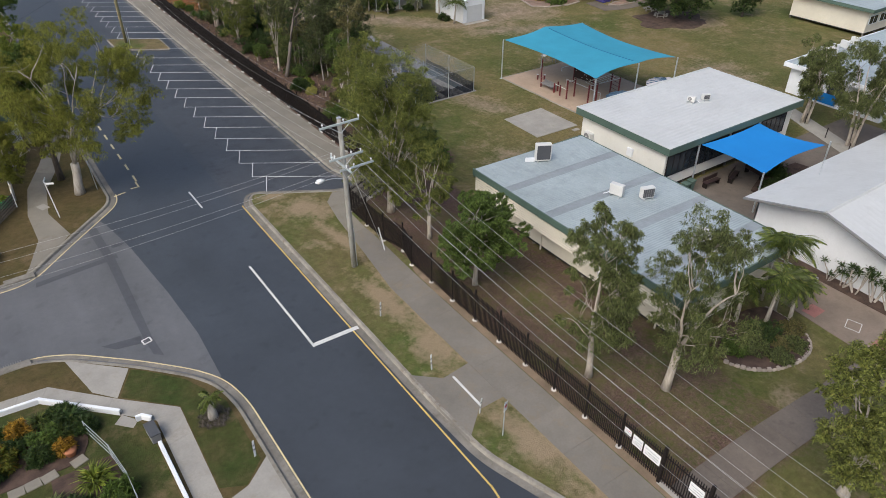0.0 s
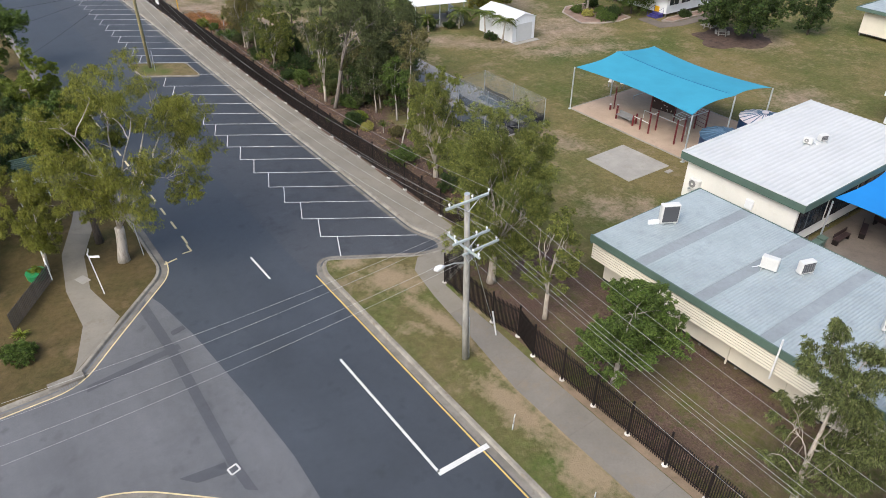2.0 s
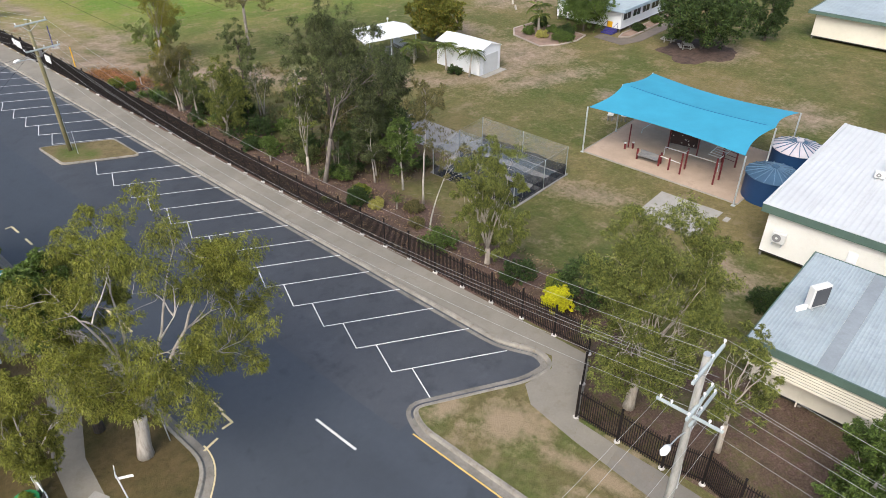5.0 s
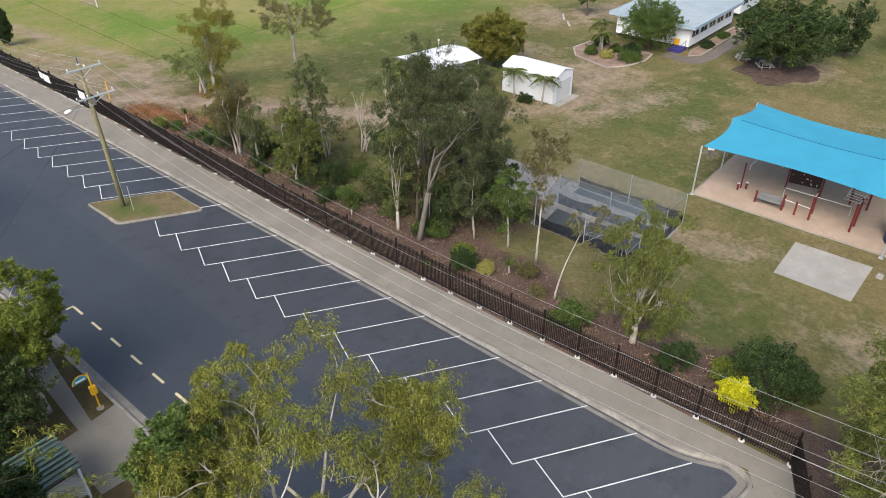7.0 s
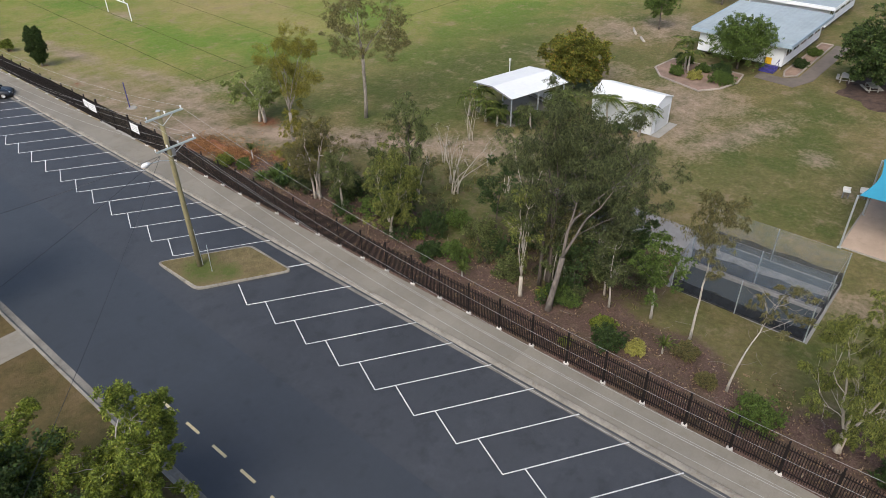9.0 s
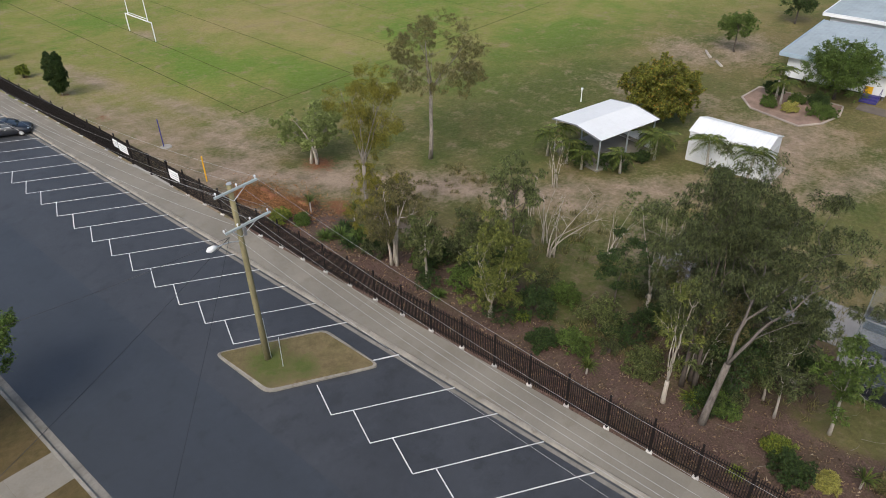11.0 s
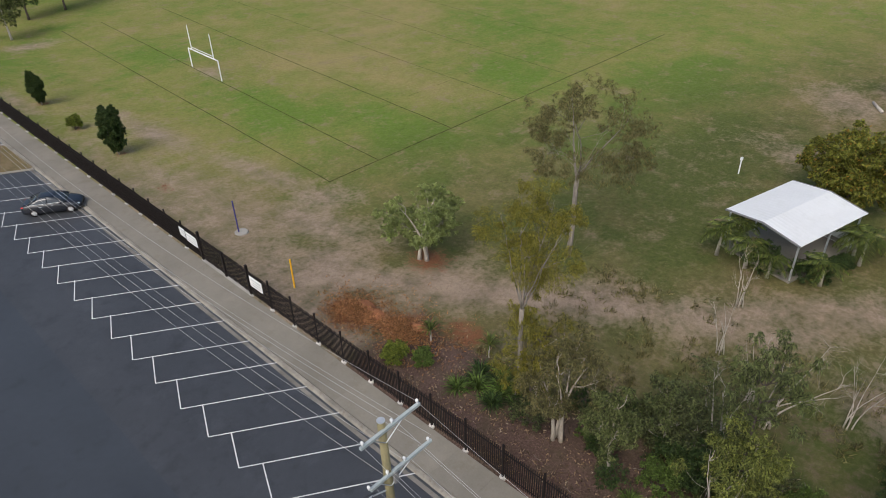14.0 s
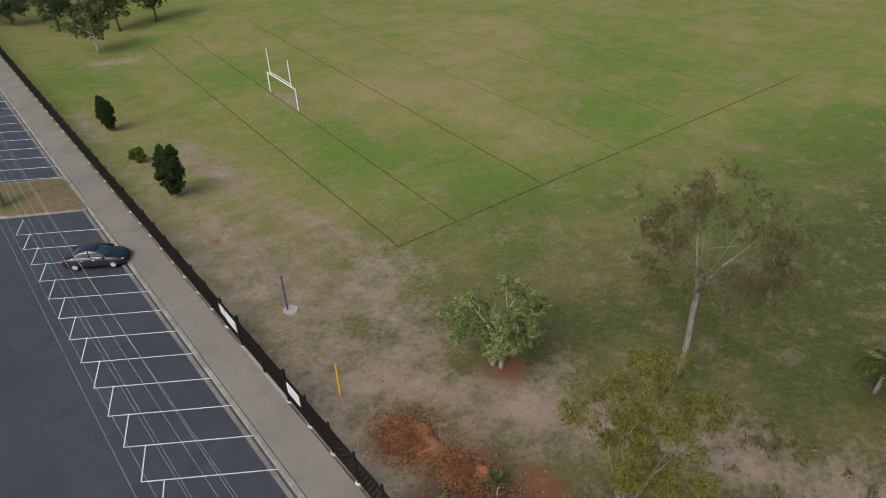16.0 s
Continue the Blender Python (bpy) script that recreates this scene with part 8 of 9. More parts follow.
# planting along the fence
SHRUBS = [(27.4, 65.6, 1.1, 1.5, M_LEAF_DARK, "dark green rounded shrub in mulch"), (27.9, 64.1, 0.6, 0.9, M_LEAF_STRAW, "small yellow leaved shrub in mulch"), (27.0, 56.8, 1.5, 1.5, M_LEAF_MID, "spreading green shrub in mulch"),
          (26.5, 46.5, 1.0, 1.9, M_LEAF_YELLOW, "bright golden yellow shrub by the fence"), (28.8, 45.6, 2.4, 3.0, M_LEAF_FIG, "large dark green shrub by the fence"), (30.0, 44.3, 1.3, 1.7, M_LEAF_MID, "green leafy shrub beside the fence"),
          (27.4, 50.2, 1.2, 1.9, M_LEAF_DARK, "dark olive shrub in mulch"), (28.4, 47.6, 1.0, 1.2, M_LEAF_LIME, "light green low shrub"), (29.3, 69.8, 1.0, 1.3, M_LEAF_MID, "green shrub in mulch"), (28.5, 78.2, 1.2, 1.7, M_LEAF_MID, "green shrub among the trees"),
          (27.6, 79.8, 1.0, 1.4, M_LEAF_DARK, "dark green shrub among the trees"), (29.6, 74.4, 1.3, 1.8, M_LEAF_GREY, "grey green shrub among the trees"), (30.0, 82.0, 1.5, 2.2, M_LEAF_DARK, "dark green shrub among the trees"), (30.4, 86.8, 1.6, 2.6, M_LEAF_DARK, "dark green shrub among the trees"),
          (29.0, 87.0, 1.2, 2.0, M_LEAF_MID, "green shrub among the trees"), (32.4, 89.6, 1.4, 2.0, M_LEAF_GREY, "grey green shrub among the trees"), (31.4, 78.2, 1.6, 2.6, M_LEAF_GREY, "grey green shrub among the trees"), (32.4, 81.4, 1.2, 1.5, M_LEAF_MID, "green shrub among the trees"),
          (29.6, 91.0, 1.0, 1.4, M_LEAF_MID, "green shrub in mulch"), (26.6, 102.6, 0.95, 1.3, M_LEAF_LIME, "bright green shrub in red mulch"), (27.6, 101.3, 0.7, 1.0, M_LEAF_MID, "small green shrub in red mulch"), (28.6, 66.6, 0.8, 1.0, M_LEAF_LIME, "light green shrub in mulch"),
          (29.6, 61.8, 0.8, 1.0, M_LEAF_OLIVE, "olive shrub in mulch"), (28.0, 59.9, 0.6, 0.8, M_LEAF_OLIVE, "olive brown shrub in mulch"), (34.4, 75.4, 1.6, 2.2, M_LEAF_DARK, "grey green thicket shrub"), (37.0, 73.6, 1.5, 2.3, M_LEAF_GREY, "grey green thicket shrub"),
          (36.8, 37.3, 1.3, 1.3, M_LEAF_DARK, "dark shrub beside the classroom"), (38.6, 36.4, 1.0, 1.2, M_LEAF_MID, "green shrub beside the classroom"), (50.0, 25.4, 1.2, 1.5, M_LEAF_DARK, "clipped dark green hedge ball"), (52.6, 26.9, 1.3, 1.4, M_LEAF_DARK, "clipped dark green hedge ball"),
          (75.8, 78.2, 1.0, 1.2, M_LEAF_DARK, "clipped green shrub in the garden bed"), (77.6, 83.8, 1.3, 1.8, M_LEAF_DARK, "dark green shrub in the garden bed"), (73.8, 83.0, 1.0, 1.4, M_LEAF_MID, "green shrub in the garden bed"), (76.4, 81.0, 0.9, 1.2, M_LEAF_MID, "green shrub in the garden bed"), (51.6, 88.4, 1.5, 2.1, M_LEAF_DARK, "dark green shrub beside the shelter"), (50.6, 91.4, 1.5, 2.2, M_LEAF_DARK, "dark green shrub beside the shelter"), (54.4, 87.4, 0.9, 1.2, M_LEAF_DARK, "dark green shrub beside the shelter"), (77.0, 79.2, 1.3, 1.6, M_LEAF_DARK, "dark green shrub in the garden bed"), (74.4, 78.0, 1.5, 1.6, M_LEAF_MID, "clipped green shrub in the garden bed"), (73.8, 80.8, 0.9, 1.2, M_LEAF_STRAW, "pale yellow green shrub in the garden bed"), (58.4, 80.3, 0.9, 1.2, M_LEAF_DARK, "dark green shrub beside the shed"),
          (85.0, 72.9, 0.9, 1.2, M_LEAF_DARK, "dark green shrub by the path"), (90.0, 72.9, 0.9, 1.1, M_LEAF_MID, "green shrub by the path"), (55.9, 80.4, 0.9, 1.3, M_LEAF_DARK, "dark green shrub between palms")]
for i, (x, y, r, h, lf, lb) in enumerate(SHRUBS):
    big = r > 0.9 and x < 29.5 and 44 < y < 48
    shrub(x, y, r, h, lf, lb, 100 + i, per=330 if big else 190, ball=big, n=60 if big else 40)
for i, (x, y, r, lf) in enumerate(((28.0, 97.6, 1.5, M_LEAF_MID), (28.9, 98.2, 1.4, M_LEAF_DARK), (28.6, 96.4, 1.5, M_LEAF_MID), (27.6, 96.2, 1.2, M_LEAF_DARK), (29.4, 97.0, 1.3, M_LEAF_MID), (27.2, 98.4, 1.1, M_LEAF_MID), (29.2, 71.2, 1.0, M_LEAF_LIME), (30.0, 70.6, 0.9, M_LEAF_MID), (29.2, 85.2, 0.9, M_LEAF_GREY),
                                   (29.0, 82.2, 0.8, M_LEAF_LIME), (30.6, 83.6, 1.0, M_LEAF_GREY), (27.2, 87.6, 0.9, M_LEAF_MID), (25.8, 67.6, 0.6, M_LEAF_LIME))):
    spiky(x, y, r, lf, "clump of long green strappy leaves in mulch", 150 + i, 130)
for i, (x, y, h) in enumerate(((29.2, 102.4, 0.9), (30.6, 99.0, 1.0), (27.2, 76.6, 0.5), (28.9, 62.9, 0.6))):
    spiky(x, y, 1.0, M_PALM, "small cycad with arching fronds", 170 + i, 46, "cycad", h)
for i, (x, y, h, L) in enumerate(((51.0, 93.6, 2.6, 1.7), (50.2, 94.4, 2.2, 1.6), (56.4, 87.2, 2.0, 1.8), (50.0, 92.2, 2.0, 1.6), (51.2, 87.6, 1.8, 1.5), (55.4, 86.5, 2.2, 1.9), (49.8, 90.6, 1.7, 1.5), (56.2, 82.0, 2.9, 1.9), (56.3, 78.6, 2.8, 1.9))):
    palm(x, y, h, L, "feathery green palm beside a white building", 180 + i)
for i, (x, y, h, L) in enumerate(((36.6, 16.4, 5.2, 1.7), (34.2, 15.6, 3.9, 1.5), (35.9, 15.0, 3.0, 1.4), (33.2, 16.9, 3.2, 1.4), (37.0, 17.6, 4.4, 1.5))):
    palm(x, y, h, L, "tall garden palm with arching fronds", 190 + i, 22, 0.12)
for i, (x, y, h, L) in enumerate(((76.0, 83.0, 3.2, 1.8), (75.0, 82.2, 2.4, 1.6))):
    palm(x, y, h, L, "palm in the garden bed", 195 + i)
palm(4.25, 26.8, 1.35, 0.7, "small bottle palm ringed with dark plants", 199, 7, 0.13, 0.12)

# ---- mulch heaps and rings ----
def mound(name, x, y, rx, ry, h, mat, label, seed, turn=0, cat="mulch"):
    """A low heap with an uneven outline, lying on the ground."""
    g = Geo()
    n, k = 40, 12
    vs = [(0, 0, h)]
    for j in range(1, k + 1):
        t = j / k
        for i in range(n):
            a = 2 * math.pi * i / n
            w = 1 + 0.32 * noise.noise(Vector((math.cos(a) * 1.6 + seed, math.sin(a) * 1.6, 0.3))) + 0.1 * noise.noise(Vector((math.cos(a) * 6, math.sin(a) * 6, seed)))
            px, py = rx * t * w * math.cos(a), ry * t * w * math.sin(a)
            z = h * (1 - t * t) * (1 + 0.5 * noise.noise(Vector((px * 1.5, py * 1.5, seed)))) + 0.06 * noise.noise(Vector((px * 3, py * 3, seed))) * (1 - t)
            vs.append((px, py, z if j < k else -0.12))
    fs = [(0, 1 + i, 1 + (i + 1) % n) for i in range(n)]
    fs += [(1 + (j - 1) * n + i, 1 + j * n + i, 1 + j * n + (i + 1) % n, 1 + (j - 1) * n + (i + 1) % n) for j in range(1, k) for i in range(n)]
    z0 = 0.13 if x < 19.9 else ground_z(x) + 0.05
    ob = new(name, g.add(vs, fs).mesh(name, mat, True))
    ob.matrix_basis = pose(x, y, z0, 0, 0, turn)
    return tagged(ob, label, cat, kind="structure")


mound("mulch_heap", 27.9, 107.8, 1.35, 1.9, 0.16, M_MULCH_RED, "heap of rust red bark mulch by the fence", 51, 12)
mound("mulch_heap", 28.7, 104.4, 0.8, 1.5, 0.12, M_MULCH_RED, "low heap of rust red bark mulch by the fence", 57, 40)

# ---- fallen leaves, twigs and litter specks on the mulch strip ----
rng = np.random.default_rng(91)
lit = []
for i in range(2600):
    x, y = 24.7 + 6.3 * rng.random() ** 1.2, 44 + 60 * rng.random()
    lit.append((x, y, ground_z(x) + 0.08))
ob = new("leaf_litter", leaves_mesh("leaf_litter", lit, [0.25] * len(lit), 0.16, 0.07, foliage("dead_leaf", (0.22, 0.15, 0.1), 0.6, (0.42, 0.36, 0.3)), rng, 0.0, 4, 0.08))
tagged(ob, "scattered dead leaves and bark chips on mulch", "leaf litter", kind="stuff")
rust = []
for i in range(3600):
    if i % 5 == 0:
        x, y = 28.7 + 1.4 * rng.normal(), 105.0 + 2.6 * rng.normal()
    else:
        a, k = rng.random() * 6.2832, 0.62 * abs(rng.normal())
        cx, cy, rx, ry = ((27.9, 107.8, 1.5, 2.1), (28.7, 104.4, 1.1, 1.7))[i % 2]
        x, y = cx + rx * k * math.cos(a), cy + ry * k * math.sin(a)
    if x > 24.8:
        d = min(math.hypot((x - 27.9) / 1.35, (y - 107.8) / 1.9), math.hypot((x - 28.7) / 0.8, (y - 104.4) / 1.5))
        rust.append((x, y, ground_z(x) + 0.07 + 0.13 * max(0.0, 1 - d * d)))
ob = new("rust_leaf_litter", leaves_mesh("rust_leaf_litter", rust, [0.3] * len(rust), 0.15, 0.055, foliage("rust_dead_leaf", (0.31, 0.152, 0.07), 0.5, (0.46, 0.28, 0.16)), rng, 0.0, 6, 0.15))
tagged(ob, "drift of rust red fallen leaves by the fence", "leaf litter", kind="stuff")
sticks = Geo()
for i in range(70):
    x, y, a = 25 + 11 * rng.random(), 46 + 50 * rng.random(), rng.random() * 6.28
    L = 0.4 + 1.2 * rng.random()
    z = ground_z(x) + 0.09
    sticks.tube([(x, y, z), (x + L * 0.5 * math.cos(a), y + L * 0.5 * math.sin(a), ground_z(x + L * 0.5 * math.cos(a)) + 0.13), (x + L * math.cos(a + 0.2), y + L * math.sin(a + 0.2), ground_z(x + L * math.cos(a + 0.2)) + 0.09)], [0.012, 0.01, 0.005], 4)
tagged(new("fallen_twigs", sticks.mesh("fallen_twigs", M_BARK_MID)), "grey fallen twigs scattered under the trees", "twigs", kind="stuff")

# ---- grass tufts round the rough slope ----
tuft_pts = []
for i in range(900):
    x, y = 30 + 14 * rng.random(), 66 + 34 * rng.random()
    if noise.noise(Vector((x * 0.35, y * 0.35, 2))) > -0.05:
        tuft_pts.append((x, y, ground_z(x) + 0.05))
ob = new("rough_grass", leaves_mesh("rough_grass", tuft_pts, [0.35] * len(tuft_pts), 0.34, 0.05, foliage("rough_grass_blade", (0.17, 0.15, 0.065), 0.45, (0.3, 0.24, 0.14)), rng, -0.9, 22, 0.25))
tagged(ob, "tufts of rough unmown grass on the slope", "grass", kind="stuff")

# ---- garden bed with stone edging beside the classroom ----
bed_line = [(29.4, 14.8), (29.9, 13.8), (31.3, 12.95), (33.6, 12.65), (35.2, 13.0), (36.25, 14.1), (36.5, 15.5), (36.4, 17.0), (34.6, 17.4), (31.5, 17.0), (29.6, 16.2)]
gb = thing("garden_bed", "raised mulched garden bed edged with stones", "garden bed", kind="structure")
part("soil", Geo().prism(arc_round(bed_line + [bed_line[0]], 0.7)[:-1], -1.0, lambda x, y: ground_z(x) + 0.16).mesh("soil", M_MULCH), gb)
stone_me = Geo().box((-0.14, -0.13, -0.2), (0.14, 0.13, 0.17), b=0.05).mesh("stone", M_STONE)
loop = arc_round(bed_line[:8], 0.8)
acc = 0.0
for a, b in zip(loop, loop[1:]):
    a, b = Vector(a), Vector(b)
    L = (b - a).length
    while acc < L:
        p = a.lerp(b, acc / L)
        part("stone", stone_me, gb, m=pose(p.x, p.y, ground_z(p.x) + 0.03 * math.sin(p.x * 11), 0, 0, math.degrees(math.atan2(b.y - a.y, b.x - a.x)) + 8 * math.sin(p.y * 17)))
        acc += 0.3
    acc -= L
for i, (x, y, r, h, lf) in enumerate(((33.4, 15.3, 1.2, 1.5, M_LEAF_DARK), (31.8, 14.6, 1.0, 0.9, M_LEAF_SCRUB), (34.2, 13.6, 0.8, 0.8, M_LEAF_SCRUB), (32.4, 13.4, 0.8, 0.7, M_LEAF_SCRUB), (35.4, 14.5, 0.9, 0.9, M_LEAF_OLIVE), (30.6, 15.2, 0.8, 1.0, M_LEAF_MID), (33.6, 13.9, 0.7, 0.8, M_LEAF_OLIVE))):
    shrub(x, y, r, h, lf, "low shrub growing in the stone edged bed", 300 + i)
def dracaena(x, y, heads, tall, seed):
    """Several thin crooked stems, each topped by a rosette of stiff blades."""
    rng = np.random.default_rng(seed)
    th = thing("dracaena", "many headed dracaena with spiky dark green rosettes against a white wall", "plant", pose(x, y, ground_z(x)))
    for k in range(heads):
        a, h = rng.random() * 6.28, tall * (0.45 + 0.55 * rng.random())
        reach = 0.25 + 0.5 * rng.random()
        tip = np.array([reach * math.cos(a), reach * math.sin(a) * 1.3, h])
        stem = part("stem", Geo().tube(bend((0.1 * math.cos(a), 0.1 * math.sin(a), 0), tip, rng, 0.1, 4), [0.05, 0.04, 0.035, 0.03, 0.03], 6, False).mesh("stem", M_BARK_PALE, True), th)
        g = Geo()
        for j in range(34):
            b_, e = rng.random() * 6.28, -0.35 + 1.5 * rng.random()
            d = np.array([math.cos(b_) * math.cos(e), math.sin(b_) * math.cos(e), math.sin(e)])
            sd = np.array([-math.sin(b_), math.cos(b_), 0]) * 0.022
            L = 0.3 + 0.16 * rng.random()
            g.add([tip - sd, tip + sd, tip + d * L * 0.6 + sd, tip + d * L * 0.6 - sd, tip + d * L - np.array([0, 0, 0.08 * L])], [(0, 1, 2, 3), (3, 2, 4)])
        part("rosette", g.mesh("rosette", M_LEAF_DARK), stem)
    return th


for i, (y, heads, tall) in enumerate(((15.4, 5, 2.0), (14.5, 6, 2.4), (13.3, 8, 2.3), (12.3, 7, 1.9), (16.3, 5, 1.7), (21.3, 4, 1.6), (20.7, 3, 1.3))):
    dracaena(42.55, y, heads, tall, 320 + i)
wb = thing("wall_bed", "brown mulched strip along the hall wall", "garden bed", kind="structure")
part("soil", Geo().prism([(42.0, 11.0), (43.09, 11.0), (43.09, 22.9), (42.0, 22.9)], -1.0, -0.86).mesh("soil", M_MULCH), wb)
gp = thing("school_path", "grey concrete path from the gate to the classrooms", "footpath", kind="structure")
zc = lambda x, y: ground_z(x) + 0.06
for (ax, bx) in ((19.9, 22.2), (22.2, 24.6), (24.6, 27.0), (27.0, 29.4), (29.4, 31.8), (31.8, 34.2), (34.2, 36.9)):
    part("slab", Geo().prism([(ax + 0.012, 8.9), (bx - 0.012, 8.9), (bx - 0.012, 10.9), (ax + 0.012, 10.9)], -1.1, zc).mesh("slab", M_YARD), gp)
dirt = Geo().prism([(19.34, -20), (20.02, -20), (20.02, 31.5), (19.7, 32.6), (19.42, 31.5), (19.34, 27)], 0.05, 0.14).mesh("soil", surface("bare_verge_dirt", (0.2, 0.145, 0.098), 0.95, vary=0.3, big=0.5, fine=12, relief=0.4, dirt=(0.11, 0.1, 0.05)))
tagged(new("dirt_strip", dirt), "bare brown soil strip along the fence foot", "soil", kind="structure")
hs = thing("hopscotch_marking", "pale painted squares and pink spots on paving", "play marking", kind="structure")
for a, b in (((39.0, 12.2), (39.9, 12.5)), ((39.9, 12.5), (39.7, 13.3)), ((39.7, 13.3), (38.8, 13.0)), ((38.8, 13.0), (39.0, 12.2))):
    part("marking_bar", strip(a, b, 0.04, -0.885, M_WHITE_LINE), hs)
M_PINK = surface("pink_paint", (0.36, 0.16, 0.14), 0.8, vary=0.3)
for x, y in ((38.7, 15.0), (39.2, 10.8)):
    part("spot", Geo().prism([(x - 0.6, y - 0.45), (x + 0.6, y - 0.45), (x + 0.6, y + 0.45), (x - 0.6, y + 0.45)], -0.93, -0.888).mesh("spot", M_PINK), hs)
rl = thing("ramp_handrail", "grey galvanised handrail beside the ramp", "handrail")
for y in (16.2, 17.4, 18.6, 19.8):
    part("upright", Geo().tube([(40.7, y, -0.95), (40.7, y, 0.1)], 0.025, 6).mesh("upright", M_GALV), rl)
for z in (0.1, -0.3):
    part("rail", Geo().tube([(40.7, 16.2, z), (40.7, 19.8, z)], 0.025, 6).mesh("rail", M_GALV), rl)

# ---- courtyard odds and ends ----
def bin_(x, y, mat, label):
    b = thing("wheelie_bin", label, "bin", pose(x, y, -0.9))
    part("body", Geo().tube([(0, 0, 0.05), (0, 0, 0.95)], [0.26, 0.34], 4).mesh("body", mat), b)
    part("lid", Geo().box((-0.3, -0.3, 0.95), (0.3, 0.3, 1.02), b=0.02).mesh("lid", mat), b)
    for s in (-1, 1):
        part("wheel", Geo().tube([(s * 0.18, 0.25, 0.1), (s * 0.24, 0.25, 0.1)], 0.1, 10).mesh("wheel", M_BLACK), b)


for x, y in ((43.2, 29.6), (44.0, 29.5), (44.8, 29.6)):
    bin_(x, y, M_GREEN, "dark green wheelie bin against the classroom wall")
for x, y, a in ((47.0, 29.2, 0), (49.4, 28.8, 20), (51.4, 28.2, 80)):
    t_ = thing("courtyard_bench", "dark brown timber bench in the courtyard", "bench", pose(x, y, -0.9, 0, 0, a))
    part("seat", Geo().box((-0.9, -0.2, 0.4), (0.9, 0.2, 0.46), b=0.01).mesh("seat", M_BROWN_BOARD), t_)
    part("backrest", Geo().box((-0.9, 0.2, 0.5), (0.9, 0.25, 0.85), b=0.01).mesh("backrest", M_BROWN_BOARD), t_)
    for s in (-0.8, 0.8):
        part("leg", Geo().box((s - 0.05, -0.18, 0), (s + 0.05, 0.22, 0.4)).mesh("leg", M_BLACK), t_)
hb = thing("courtyard_bed", "mulched planting strip beside the courtyard", "garden bed", kind="structure")
part("soil", Geo().prism([(48.5, 25.0), (57, 25.2), (56.5, 27.6), (52, 27.9), (49, 26.8)], -0.95, -0.84).mesh("soil", M_MULCH), hb)
for x in (62.0, 63.5, 65.0, 66.5):
    t_ = thing("short_fence_post", "thin dark metal post beside the path", "post", pose(x, 26.0 + (x - 62) * 2, -0.95))
    part("post", Geo().tube([(0, 0, -0.1), (0, 0, 1.1)], 0.04, 6).mesh("post", M_BLACK), t_)

# ---- play equipment ----
PZ = -0.91


def bar(name, label, parts_, cat="play equipment"):
    t_ = thing(name, label, cat)
    for nm, pts, r, mat in parts_:
        part(nm, Geo().tube(pts, r, 8).mesh(nm, mat), t_)
    return t_


P = lambda x, y, h: [(x, y, PZ - 0.05), (x, y, PZ + h)]
for x, y in ((51.4, 55.8), (51.95, 55.3)):
    t_ = thing("balance_stump", "short dark red post with pale cap", "play equipment")
    part("post", Geo().tube(P(x, y, 0.55), 0.09, 8).mesh("post", M_RED), t_)
    part("cap", Geo().cyl((x, y), 0.12, PZ + 0.55, PZ + 0.62, 10).mesh("cap", M_GREY_PLASTIC), t_)
bar("climbing_post", "tall dark red steel post", [("post", P(51.85, 55.7, 2.3), 0.06, M_RED)])
ben = thing("sit_up_bench", "dark inclined bench on red posts", "play equipment")
part("board", Geo().box((50.05, 52.0, PZ + 0.5), (50.6, 53.85, PZ + 0.57), b=0.01).mesh("board", M_GRILLE), ben)
part("board", Geo().box((50.6, 52.0, PZ + 0.52), (50.68, 53.85, PZ + 0.85), b=0.01).mesh("board", M_GRILLE), ben)
for x, y in ((50.25, 53.95), (50.25, 51.85), (50.85, 51.95)):
    part("post", Geo().tube(P(x, y, 1.05), 0.09, 8).mesh("post", M_RED), ben)
bar("parallel_bars", "dark red posts joined by pale steel bars", [("post", P(50.15, 50.85, 1.15), 0.08, M_RED), ("post", P(50.05, 49.75, 2.0), 0.08, M_RED), ("post", P(51.25, 49.85, 2.0), 0.08, M_RED),
    ("bar", [(50.25, 51.85, PZ + 1.0), (50.15, 50.85, PZ + 1.0), (50.05, 49.75, PZ + 1.0)], 0.035, M_GREY_PLASTIC), ("bar", [(50.05, 49.75, PZ + 1.85), (51.25, 49.85, PZ + 1.85)], 0.035, M_GREY_PLASTIC),
    ("bar", [(52.6, 52.5, PZ), (52.6, 52.5, PZ + 0.8), (52.65, 50.0, PZ + 0.8), (52.67, 47.5, PZ + 0.8), (52.67, 47.5, PZ)], 0.04, M_GREY_PLASTIC)])
bar("monkey_bars", "dark red posts with pale overhead ladder", [("post", P(50.2, 46.85, 2.4), 0.08, M_RED), ("post", P(51.3, 46.8, 2.4), 0.08, M_RED), ("post", P(54.65, 48.0, 2.4), 0.08, M_RED), ("post", P(54.45, 46.7, 2.4), 0.08, M_RED),
    ("rail", [(50.2, 46.85, PZ + 2.3), (54.45, 46.7, PZ + 2.3)], 0.04, M_GREY_PLASTIC), ("rail", [(51.3, 47.9, PZ + 2.3), (54.65, 48.0, PZ + 2.3)], 0.04, M_GREY_PLASTIC)]
    + [("rung", [(50.6 + 0.45 * k, 46.85, PZ + 2.3), (50.7 + 0.45 * k, 47.95, PZ + 2.3)], 0.02, M_GREY_PLASTIC) for k in range(9)]
    + [("rung", [(54.65, 48.0, PZ + 0.5 + 0.4 * k), (54.45, 46.7, PZ + 0.5 + 0.4 * k)], 0.025, M_RED) for k in range(5)])
cw = thing("climbing_wall", "dark brown climbing board with small pale grips", "play equipment")
